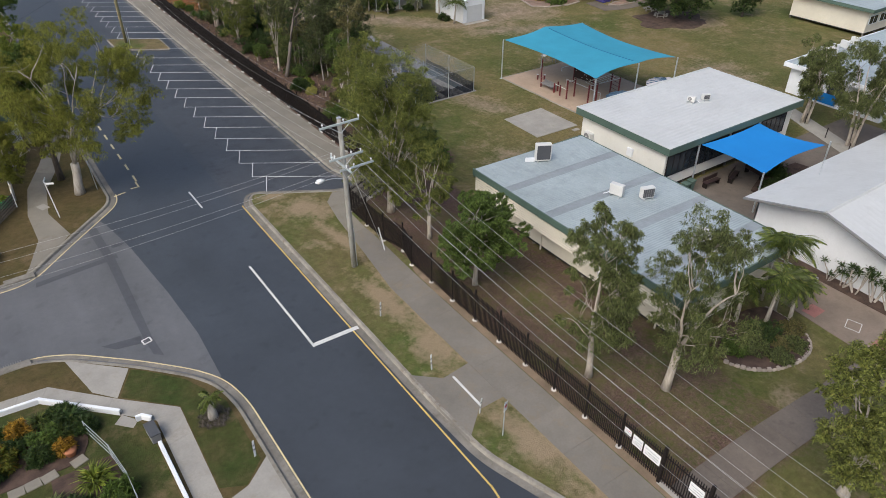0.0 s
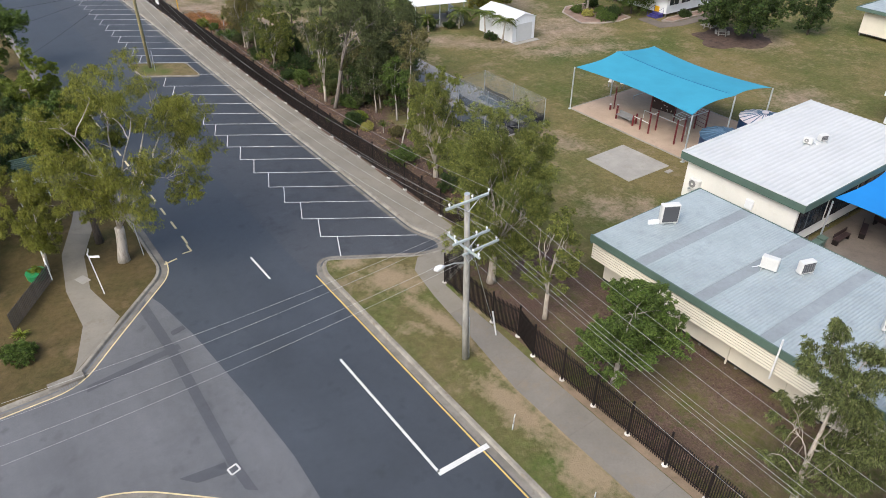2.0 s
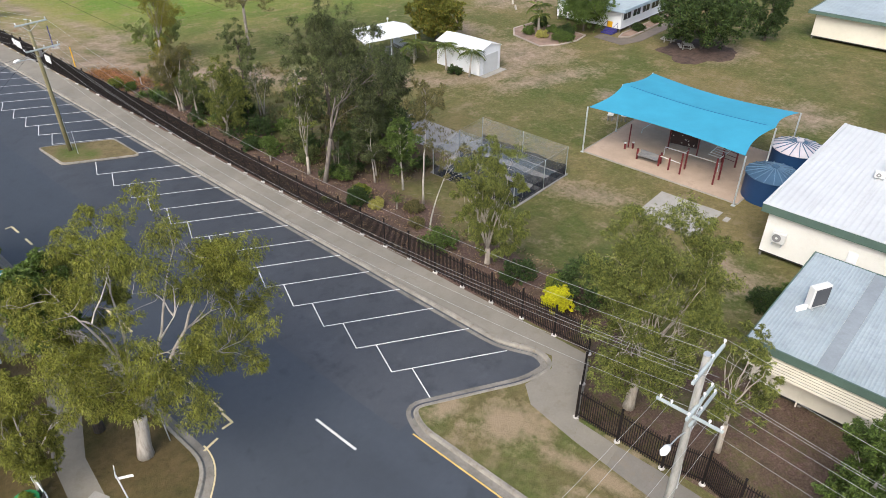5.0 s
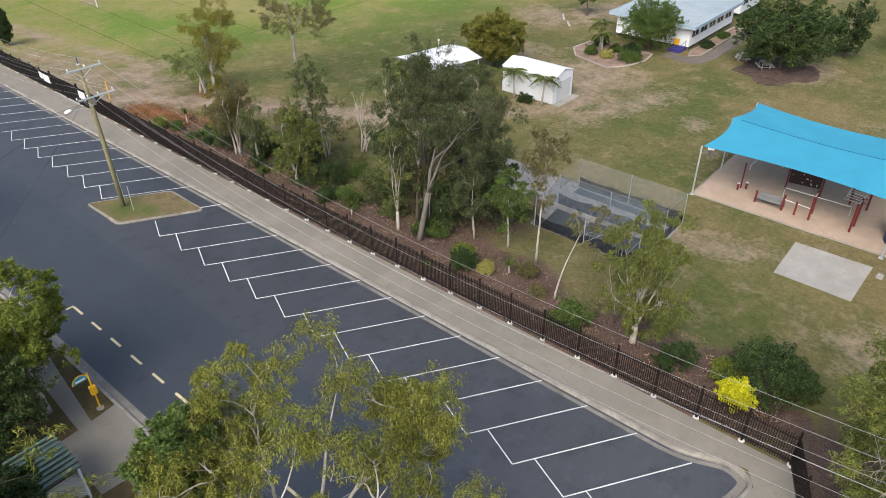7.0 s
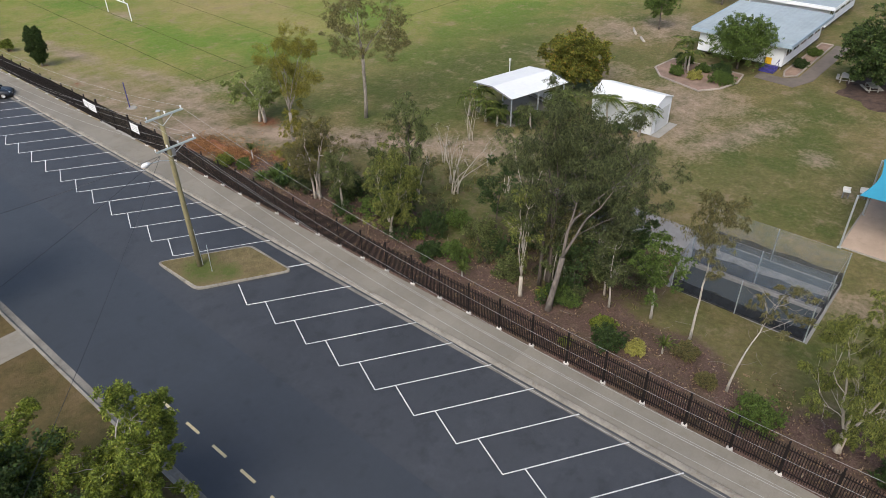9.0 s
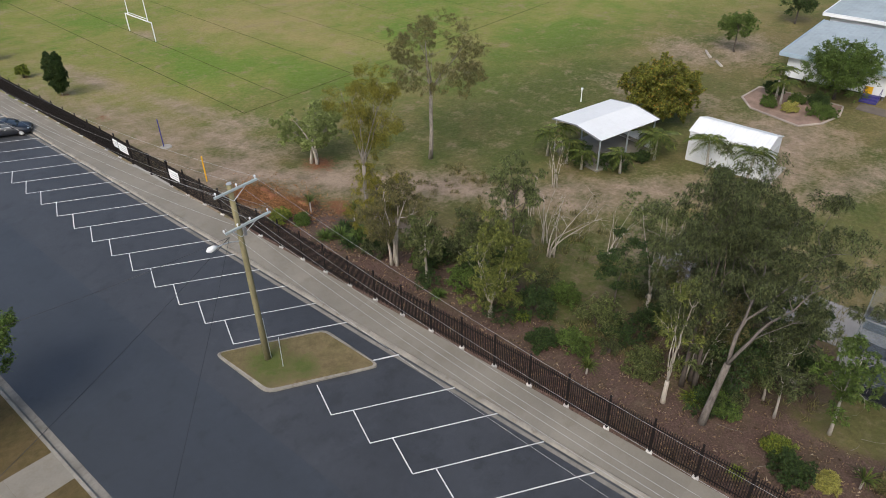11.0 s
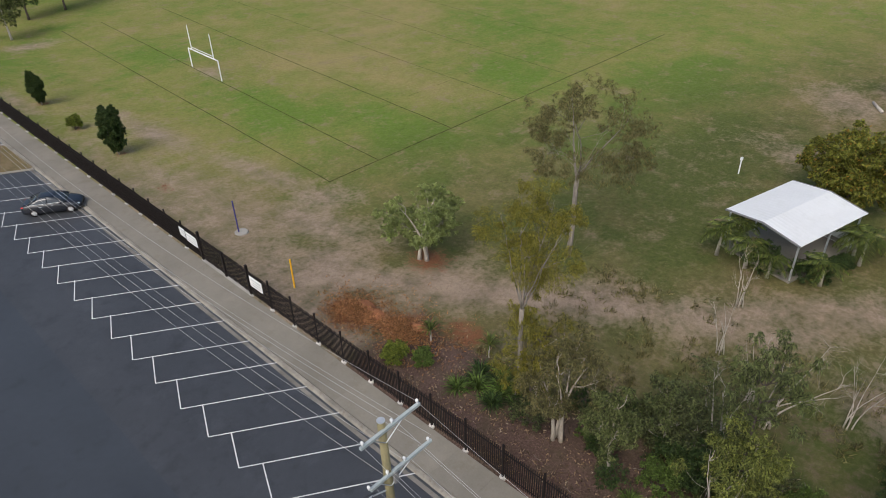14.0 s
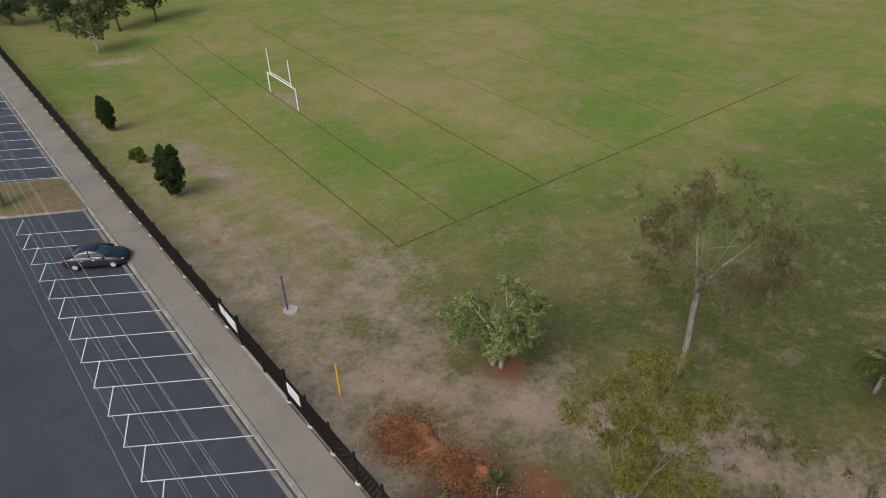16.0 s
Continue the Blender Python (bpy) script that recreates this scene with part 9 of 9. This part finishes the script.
part("board", Geo().add([(53.9, 52.7, PZ + 0.7), (54.3, 50.3, PZ + 0.7), (54.3, 50.3, PZ + 2.6), (53.9, 52.7, PZ + 2.6), (54.0, 52.72, PZ + 0.7), (54.4, 50.32, PZ + 0.7), (54.4, 50.32, PZ + 2.6), (54.0, 52.72, PZ + 2.6)],
     [(3, 2, 1, 0), (4, 5, 6, 7), (0, 1, 5, 4), (1, 2, 6, 5), (2, 3, 7, 6), (3, 0, 4, 7)]).mesh("board", M_BROWN_BOARD), cw)
for x, y in ((53.95, 52.8), (54.35, 50.2)):
    part("post", Geo().tube(P(x, y, 2.7), 0.07, 8).mesh("post", M_RED), cw)
rg = np.random.default_rng(5)
for k in range(16):
    s, z = rg.random(), PZ + 0.85 + 1.6 * rg.random()
    part("grip", Geo().cyl((53.88 + 0.4 * s, 52.6 - 2.3 * s), 0.05, z, z + 0.07, 6).mesh("grip", M_GREY_PLASTIC), cw)
bar("low_rail", "pale steel frame at ankle height", [("rail", [(55.5, 56.3, PZ), (55.5, 56.3, PZ + 0.4), (57.5, 56.3, PZ + 0.4), (57.7, 54.2, PZ + 0.4), (57.7, 54.2, PZ)], 0.05, M_GREY_PLASTIC)])
for x, y in ((56.1, 60.15), (56.8, 59.05)):
    t_ = thing("outdoor_stool", "small pale grey seat on dark posts", "seat", pose(x, y, -0.95, 0, 0, 20))
    part("seat", Geo().box((-0.2, -0.28, 0.62), (0.2, 0.28, 0.69), b=0.02).mesh("seat", M_GREY_PLASTIC), t_)
    part("backrest", Geo().box((0.2, -0.28, 0.66), (0.24, 0.28, 0.95), b=0.01).mesh("backrest", M_GREY_PLASTIC), t_)
    for s in (-0.2, 0.2):
        part("post", Geo().tube([(0, s, -0.05), (0, s, 0.62)], 0.05, 8).mesh("post", M_GRILLE), t_)


def picnic(x, y, a):
    t_ = thing("picnic_table", "pale grey picnic table with bench seats", "picnic table", pose(x, y, -0.96, 0, 0, a), group="picnic tables")
    part("tabletop", Geo().box((-0.9, -0.38, 0.7), (0.9, 0.38, 0.76), b=0.01).mesh("tabletop", M_PALE), t_)
    for s in (-1, 1):
        part("bench", Geo().box((-0.9, s * 0.78 - 0.15, 0.42), (0.9, s * 0.78 + 0.15, 0.47), b=0.01).mesh("bench", M_PALE), t_)
        part("leg", Geo().box((s * 0.6 - 0.04, -0.8, 0.3), (s * 0.6 + 0.04, 0.8, 0.36)).box((s * 0.6 - 0.04, -0.5, 0), (s * 0.6 + 0.04, -0.38, 0.7)).box((s * 0.6 - 0.04, 0.38, 0), (s * 0.6 + 0.04, 0.5, 0.7)).mesh("leg", M_PALE), t_)


for x, y, a in ((82.0, 64.6, 35), (83.4, 67.6, 10)):
    picnic(x, y, a)
mound("dark_ground_disc", 82.6, 63.4, 5.2, 4.6, 0.06, M_MULCH, "wide dark brown ground under the fig tree", 33)

# ---- far garden beds and path ----
for nm, poly in (("far_bed", [(70.6, 79.0), (72.6, 77.4), (75.6, 76.6), (78.3, 77.0), (78.8, 80.5), (78.6, 85.6), (74.6, 86.0), (72.2, 84.2)]), ("far_strip", [(80.6, 73.3), (81.6, 72.2), (95.4, 72.2), (95.4, 73.6), (82.4, 73.8)])):
    fb = thing("garden_bed", "planted bed with pinkish gravel and kerb edging", "garden bed", kind="structure")
    part("soil", Geo().prism(poly, -1.05, -0.86).mesh("soil", M_BED), fb)
    closed = poly + [poly[0]]
    for a, b in zip(closed, closed[1:]):
        part("edging", Geo().tube([(*a, -0.88), (*b, -0.88)], 0.11, 6).mesh("edging", M_STONE), fb)
fp = thing("school_path", "pinkish concrete path between far garden beds", "footpath", kind="structure")
part("slab", Geo().prism([(77.9, 71.4), (81.2, 70.3), (95.5, 70.2), (95.5, 71.9), (81.4, 71.9), (80.2, 73.2), (80.4, 75.9), (78.6, 75.9)], -1.05, -0.89).mesh("slab", M_YARD), fp)
for i, (x, y, a, L) in enumerate(((85.5, 94.4, 35, 2.6), (83.0, 92.0, 40, 2.0))):
    lg = thing("fallen_log", "pale weathered log lying on bare soil", "log", pose(x, y, -0.85, 0, 0, a))
    part("log", Geo().tube([(-L / 2, 0, 0), (0, 0.04, 0.02), (L / 2, 0, 0)], [0.17, 0.16, 0.13], 8).mesh("log", M_BARK_PALE, True), lg)

# ---- cricket nets ----
nets = thing("cricket_nets", "twin cricket practice nets on steel frames over concrete", "cricket nets")
part("pitch", Geo().prism([(35.9, 56.8), (43.7, 56.9), (44.1, 80.0), (39.5, 79.0), (39.6, 66.6), (36.0, 66.0)], -1.05, -0.87).mesh("pitch", surface("net_concrete", (0.25, 0.24, 0.23), 0.9, vary=0.18, big=0.4, fine=8, dirt=(0.2, 0.19, 0.18))), nets, "pale concrete pitch slab")
M_MAT = surface("synthetic_pitch", (0.035, 0.05, 0.062), 0.9, vary=0.2, fine=20)
for poly in ([(36.2, 57.2), (39.4, 57.2), (39.2, 65.6), (36.2, 65.2)], [(42.3, 57.2), (43.2, 57.2), (43.2, 66.0), (42.3, 66.0)]):
    part("pitch_mat", Geo().prism(poly, -0.9, -0.855).mesh("pitch_mat", M_MAT), nets, "dark blue green synthetic pitch")
corners = [(36.0, 57.0), (40.1, 57.0), (43.4, 57.0), (43.4, 66.2), (39.9, 66.0), (36.0, 65.6)]
NH = 1.75
for x, y in corners + [(36.0, 61.3), (40.0, 61.5), (43.4, 61.6)]:
    part("post", Geo().tube([(x, y, -1.0), (x, y, NH)], 0.035, 8).mesh("post", M_GALV), nets)
for a, b in ((0, 1), (1, 2), (2, 3), (3, 4), (4, 5), (5, 0), (1, 4)):
    part("top_wire", Geo().tube([(*corners[a], NH), (*corners[b], NH)], 0.01, 5).mesh("top_wire", M_GRILLE), nets)
M_NET_ROOF = net_cloth("faded_roof_net", (0.13, 0.16, 0.18), 0.66)


def net_panel(a, b, z0, z1, mat, label, bulge=0.1):
    """A hanging net with a slack, wavy face."""
    n, k = 24, 6
    a, b = Vector((*a, 0)), Vector((*b, 0))
    side = Vector((-(b - a).y, (b - a).x, 0)).normalized()
    vs = []
    for i in range(n + 1):
        t = i / n
        p = a.lerp(b, t)
        for j in range(k + 1):
            u = j / k
            q = p + side * bulge * math.sin(math.pi * u) * noise.noise(Vector((p.x * 0.9, p.y * 0.9, u)))
            vs.append((q.x, q.y, z0 + (z1 - z0 - 0.14 * abs(math.sin(math.pi * 3 * t))) * u))
    part("net", mesh_of("net", vs, [(i * (k + 1) + j, (i + 1) * (k + 1) + j, (i + 1) * (k + 1) + j + 1, i * (k + 1) + j + 1) for i in range(n) for j in range(k)], mat, True), nets, label)


for a, b in ((0, 1), (1, 2), (2, 3), (5, 0), (1, 4)):
    net_panel(corners[a], corners[b], 0.0, NH, M_NET_PALE, "pale sagging net")
    net_panel(corners[a], corners[b], -0.86, 0.12, M_NET, "black lower net", 0.05)
for q, sag in (((0, 1, 4, 5), 0.75), ((1, 2, 3, 4), 0.45)):
    n = 16
    A, B, C, D = (Vector((*corners[i], NH)) for i in q)
    vs = []
    for i in range(n + 1):
        for j in range(n + 1):
            p = A.lerp(B, i / n).lerp(D.lerp(C, i / n), j / n)
            p.z -= sag * math.sin(math.pi * i / n) * (0.55 + 0.45 * abs(math.sin(math.pi * 2 * j / n))) + 0.22 * noise.noise(Vector((p.x * 0.7, p.y * 0.7, 4))) * math.sin(math.pi * i / n)
            vs.append(p)
    k = n + 1
    part("roof_net", mesh_of("roof_net", vs, [(i * k + j, (i + 1) * k + j, (i + 1) * k + j + 1, i * k + j + 1) for i in range(n) for j in range(n)], M_NET_ROOF if sag > 0.5 else M_NET_PALE, True), nets, "faded blue grey roof netting")

# ---- the corner garden ----
wl = thing("garden_wall", "low white rendered garden wall", "garden wall")
for line in ([(-14, 33.6), (-4.6, 33.0), (-2.75, 32.85), (0.5, 29.65)], [(1.0, 28.75), (1.3, 28.75), (1.7, 28.3)], [(1.55, 26.5), (1.6, 22.8), (1.6, 8)]):
    me = sweep(line, [(-0.09, 0.0), (-0.09, 0.42), (-0.07, 0.45), (0.07, 0.45), (0.09, 0.42), (0.09, 0.0)]).mesh("wall_run", M_WHITE)
    part("wall_run", me, wl)
lt = thing("letterbox_pillar", "dark grey masonry letterbox pillar", "letterbox", pose(1.45, 27.25, 0.1, 0, 0, 4))
part("body", Geo().box((-0.22, -0.5, 0.0), (0.22, 0.5, 0.55), b=0.02).mesh("body", M_GRILLE), lt)
part("cap", Geo().box((-0.26, -0.54, 0.55), (0.26, 0.54, 0.61), b=0.02).mesh("cap", M_COIL), lt)
part("slot", Geo().box((0.235, -0.2, 0.35), (0.255, 0.2, 0.42)).mesh("slot", M_BLACK), lt)
lawn = thing("garden_lawn", "green front lawn behind the white wall", "lawn", kind="structure")
part("turf", Geo().prism([(-30, 33.4), (-4.6, 32.85), (-2.8, 32.7), (0.45, 29.5), (1.4, 28.2), (1.45, 8), (-30, 8)], 0.0, 0.15).mesh("turf", M_LAWN), lawn)
part("turf", Geo().prism([(1.75, 32.7), (0.75, 30.9), (3.15, 28.5), (3.0, 22.5), (4.1, 21.95), (5.2, 23.0), (5.2, 27.6), (3.95, 30.3), (2.4, 32.1)], 0.0, 0.139).mesh("turf", M_LAWN), lawn)
step = thing("garden_step", "small pale concrete landing at the wall opening", "paving", kind="structure")
part("slab", Geo().prism([(0.5, 29.55), (0.05, 29.1), (0.75, 28.35), (1.1, 28.75)], 0.05, 0.17).mesh("slab", M_PALE), step)
gf_ = thing("garden_fence", "low green wire fence through the garden", "fence")
pts = [(-1.2, 29.2), (-0.55, 27.0), (-0.25, 25.0), (-0.2, 23.5), (-0.2, 19)]
for p in pts:
    part("post", Geo().tube([(*p, 0.1), (*p, 1.1)], 0.03, 6).mesh("post", M_GALV), gf_)
for z in (0.35, 0.7, 1.05):
    part("wire", Geo().tube([(*p, z) for p in pts], 0.015, 5).mesh("wire", M_GALV), gf_)
part("mesh_panel", sweep(pts, [(0, 0.15), (0, 1.05)]).mesh("mesh_panel", net_cloth("green_wire_mesh", (0.08, 0.14, 0.1), 0.7)), gf_)
bedg = thing("garden_bed", "dark mulched bed crowded with tropical plants", "garden bed", kind="structure")
part("soil", Geo().prism([(-5.6, 32.0), (-3.0, 32.0), (-1.0, 30.2), (-1.3, 28.6), (-1.8, 27.6), (-6.5, 27.8)], 0.05, 0.19).mesh("soil", M_MULCH), bedg)
part("soil", Geo().prism([(-3.2, 27.2), (-0.5, 27.2), (-0.4, 22), (-3.5, 22)], 0.05, 0.19).mesh("soil", M_MULCH), bedg)
for i, (x, y, r, h, lf, lb) in enumerate(((-3.9, 30.6, 0.55, 1.3, M_LEAF_ORANGE, "orange and yellow croton bush"), (-2.3, 28.7, 0.45, 0.9, M_LEAF_ORANGE, "orange leaved plant in a pot"), (-2.9, 29.4, 0.8, 1.2, M_LEAF_MID, "leafy green garden plant"),
                                           (-4.9, 29.4, 0.8, 1.2, M_LEAF_RUST, "red and green leaved garden plant"), (-0.8, 24.4, 0.8, 1.1, M_LEAF_MID, "leafy green garden plant"), (-2.6, 24.6, 0.9, 1.0, M_LEAF_DARK, "dark green garden plant"), (-4.4, 30.2, 0.8, 1.1, M_LEAF_DARK, "dark green garden plant"), (-3.3, 28.9, 0.7, 0.9, M_LEAF_DARK, "dark green garden plant"), (-5.4, 30.8, 0.9, 1.2, M_LEAF_MID, "leafy green garden plant"), (-5.6, 28.8, 0.8, 1.0, M_LEAF_DARK, "dark green garden plant"), (-1.2, 29.6, 0.6, 0.8, M_LEAF_DARK, "dark green garden plant"), (-2.1, 31.0, 0.7, 0.9, M_LEAF_DARK, "dark green garden plant"), (-3.6, 23.6, 0.9, 1.1, M_LEAF_MID, "leafy green garden plant"), (-1.8, 23.2, 0.7, 1.0, M_LEAF_DARK, "dark green garden plant"))):
    shrub(x, y, r, h, lf, lb, 340 + i, (0.28, 0.1))
for i, (x, y, r, lf) in enumerate(((-1.7, 30.4, 1.2, M_LEAF_DARK), (-3.0, 31.2, 0.9, M_PALM), (-1.5, 26.0, 1.25, M_LEAF_LIME), (-4.6, 31.2, 1.0, M_PALM), (-2.2, 29.8, 0.9, M_PALM), (-3.3, 25.6, 0.8, M_LEAF_GREY))):
    spiky(x, y, r, lf, "arching strappy garden plant", 360 + i, 220)
pot = thing("plant_pot", "round terracotta plant pot", "plant pot", pose(-2.1, 28.3, 0.17))
part("pot", Geo().tube([(0, 0, 0), (0, 0, 0.34), (0, 0, 0.4)], [0.2, 0.3, 0.32], 14).mesh("pot", surface("terracotta", (0.4, 0.16, 0.08), 0.8, vary=0.15), True), pot)
for i, (x, y) in enumerate(((-4.6, 27.4), (-3.9, 27.45), (-3.2, 27.5), (-1.9, 27.7))):
    t_ = thing("stepping_slab", "weathered grey stepping slab in the garden", "paving", pose(x, y, 0.15, 0, 0, 6 * i), kind="structure")
    part("slab", Geo().box((-0.34, -0.28, -0.05), (0.34, 0.28, 0.05), b=0.015).mesh("slab", M_PATH), t_)
spk = thing("border_planting", "ring of dark purple bromeliads round the palm", "plant", pose(4.3, 26.7, 0.12))
for k in range(26):
    a, r = 2.4 * k, 0.12 + 0.11 * math.sqrt(k)
    g, blades = Geo(), []
    for j in range(7):
        b_ = 2 * math.pi * j / 7
        d = Vector((math.cos(b_), math.sin(b_), 0))
        s = Vector((-d.y, d.x, 0)) * 0.03
        o = Vector((r * math.cos(a) * 1.15, r * math.sin(a) * 1.15, 0))
        blades.append((o, d, s))
    vs, fs = [blades[0][0]], []
    for o, d, s in blades:
        k0 = len(vs)
        vs += [o + d * 0.12 + s + Vector((0, 0, 0.12)), o + d * 0.2 + Vector((0, 0, 0.13)), o + d * 0.12 - s + Vector((0, 0, 0.12))]
        fs.append((0, k0, k0 + 1, k0 + 2))
    g.add(vs, fs)
    part("bromeliad", g.mesh("bromeliad", M_BROMELIAD), spk)

# ---- houses and fences across the street ----
hf = thing("timber_fence", "dark weathered paling fence along a front garden", "fence")
pale_me = Geo().box((-0.05, -0.012, 0.0), (0.05, 0.012, 1.25), b=0.005).mesh("paling", M_TIMBER_DARK)
for k in range(34):
    t = k / 33
    part("paling", pale_me, hf, m=pose(-3.4 + 2.75 * t, 51.4 + 3.9 * t, 0.1 + 0.02 * math.sin(k * 3.3), 0, 0, 54.8))
gw = thing("garden_fence", "white topped green mesh garden fence", "fence")
line = [(-0.6, 55.4), (-0.5, 61.5), (-0.45, 66.0)]
part("mesh_panel", sweep(line, [(0, 0.15), (0, 1.15)]).mesh("mesh_panel", net_cloth("green_shade_mesh", (0.05, 0.16, 0.09), 0.35)), gw)
part("top_rail", Geo().tube([(*p, 1.18) for p in line], 0.04, 6).mesh("top_rail", M_WHITE), gw)
for y in (55.4, 57.4, 59.4, 61.5, 63.7, 66.0):
    part("post", Geo().tube([(-0.58 + (y - 55.4) * 0.012, y, 0.1), (-0.58 + (y - 55.4) * 0.012, y, 1.2)], 0.04, 6).mesh("post", M_WHITE), gw)
pl = thing("paddling_pool", "bright green planter tub of leafy herbs", "planter", pose(-1.3, 56.2, 0.12))
part("tub", Geo().tube([(0, 0, 0), (0, 0, 0.45), (0, 0, 0.5)], [0.55, 0.62, 0.6], 14).mesh("tub", surface("green_plastic", (0.02, 0.22, 0.08), 0.5, vary=0.1)), pl)
shrub(-1.3, 56.2, 0.5, 0.95, M_LEAF_LIME, "leafy green herbs in a tub", 380)
for x, y, w, d, a, lb in ((-9.5, 60.0, 8.5, 10, 0, "low white house with grey roof among trees"), (-12, 84, 9, 11, 0, "low pale house with grey roof among trees")):
    h_ = thing("house", lb, "house", pose(x, y, 0.1, 0, 0, a))
    for p, q in (((-w / 2, d / 2), (-w / 2, -d / 2)), ((w / 2, -d / 2), (w / 2, d / 2)), ((w / 2, d / 2), (-w / 2, d / 2)), ((-w / 2, -d / 2), (w / 2, -d / 2))):
        part("wall", boards(p, q, 0.0, 2.7, 0.18).mesh("wall", M_WHITE), h_)
    for s in (0, 1):
        zf = (lambda x_, y_: 2.6 + 1.4 * (1 - abs(x_) / (w / 2 + 0.5)))
        part("roof_slope", ribbed(-w / 2 - 0.5 if s == 0 else 0, 0 if s == 0 else w / 2 + 0.5, -d / 2 - 0.4, d / 2 + 0.4, zf, 0.4, 0.03).mesh("roof_slope", M_ROOF_GREY), h_)
    window_on(h_, (w / 2, -2), (w / 2, 0), 0.9, 2.0, 2)
spiky(-3.2, 50.6, 0.7, M_LEAF_LIME, "pale spiky yucca on the verge", 390, 60)
shrub(-3.6, 48.6, 1.0, 1.0, M_LEAF_MID, "low green shrub by the corner", 391)
pit = thing("pit_lid", "square grey utility pit lid in the grass", "pit lid", pose(1.0, 54.3, 0.12, 0, 0, 20), kind="structure")
part("lid", Geo().box((-0.3, -0.45, -0.05), (0.3, 0.45, 0.03), b=0.01).mesh("lid", M_PALE), pit)
for i, (x, y, a) in enumerate(((-1.9, 45.25, 2), (-3.5, 36.4, 0))):
    dr = thing("gully_grate", "grey stormwater grate set in the kerb", "drain grate", pose(x, y, 0.1, 0, 0, a), kind="structure")
    part("lintel", Geo().box((-0.9, -0.2, -0.1), (0.9, 0.35, 0.07), b=0.02).mesh("lintel", M_KERB), dr)
    for k in range(8):
        part("grate_bar", Geo().box((-0.45 + 0.12 * k, -0.55 if i == 0 else 0.35, -0.1), (-0.4 + 0.12 * k, -0.2 if i == 0 else 0.7, -0.07)).mesh("grate_bar", M_GRILLE), dr)
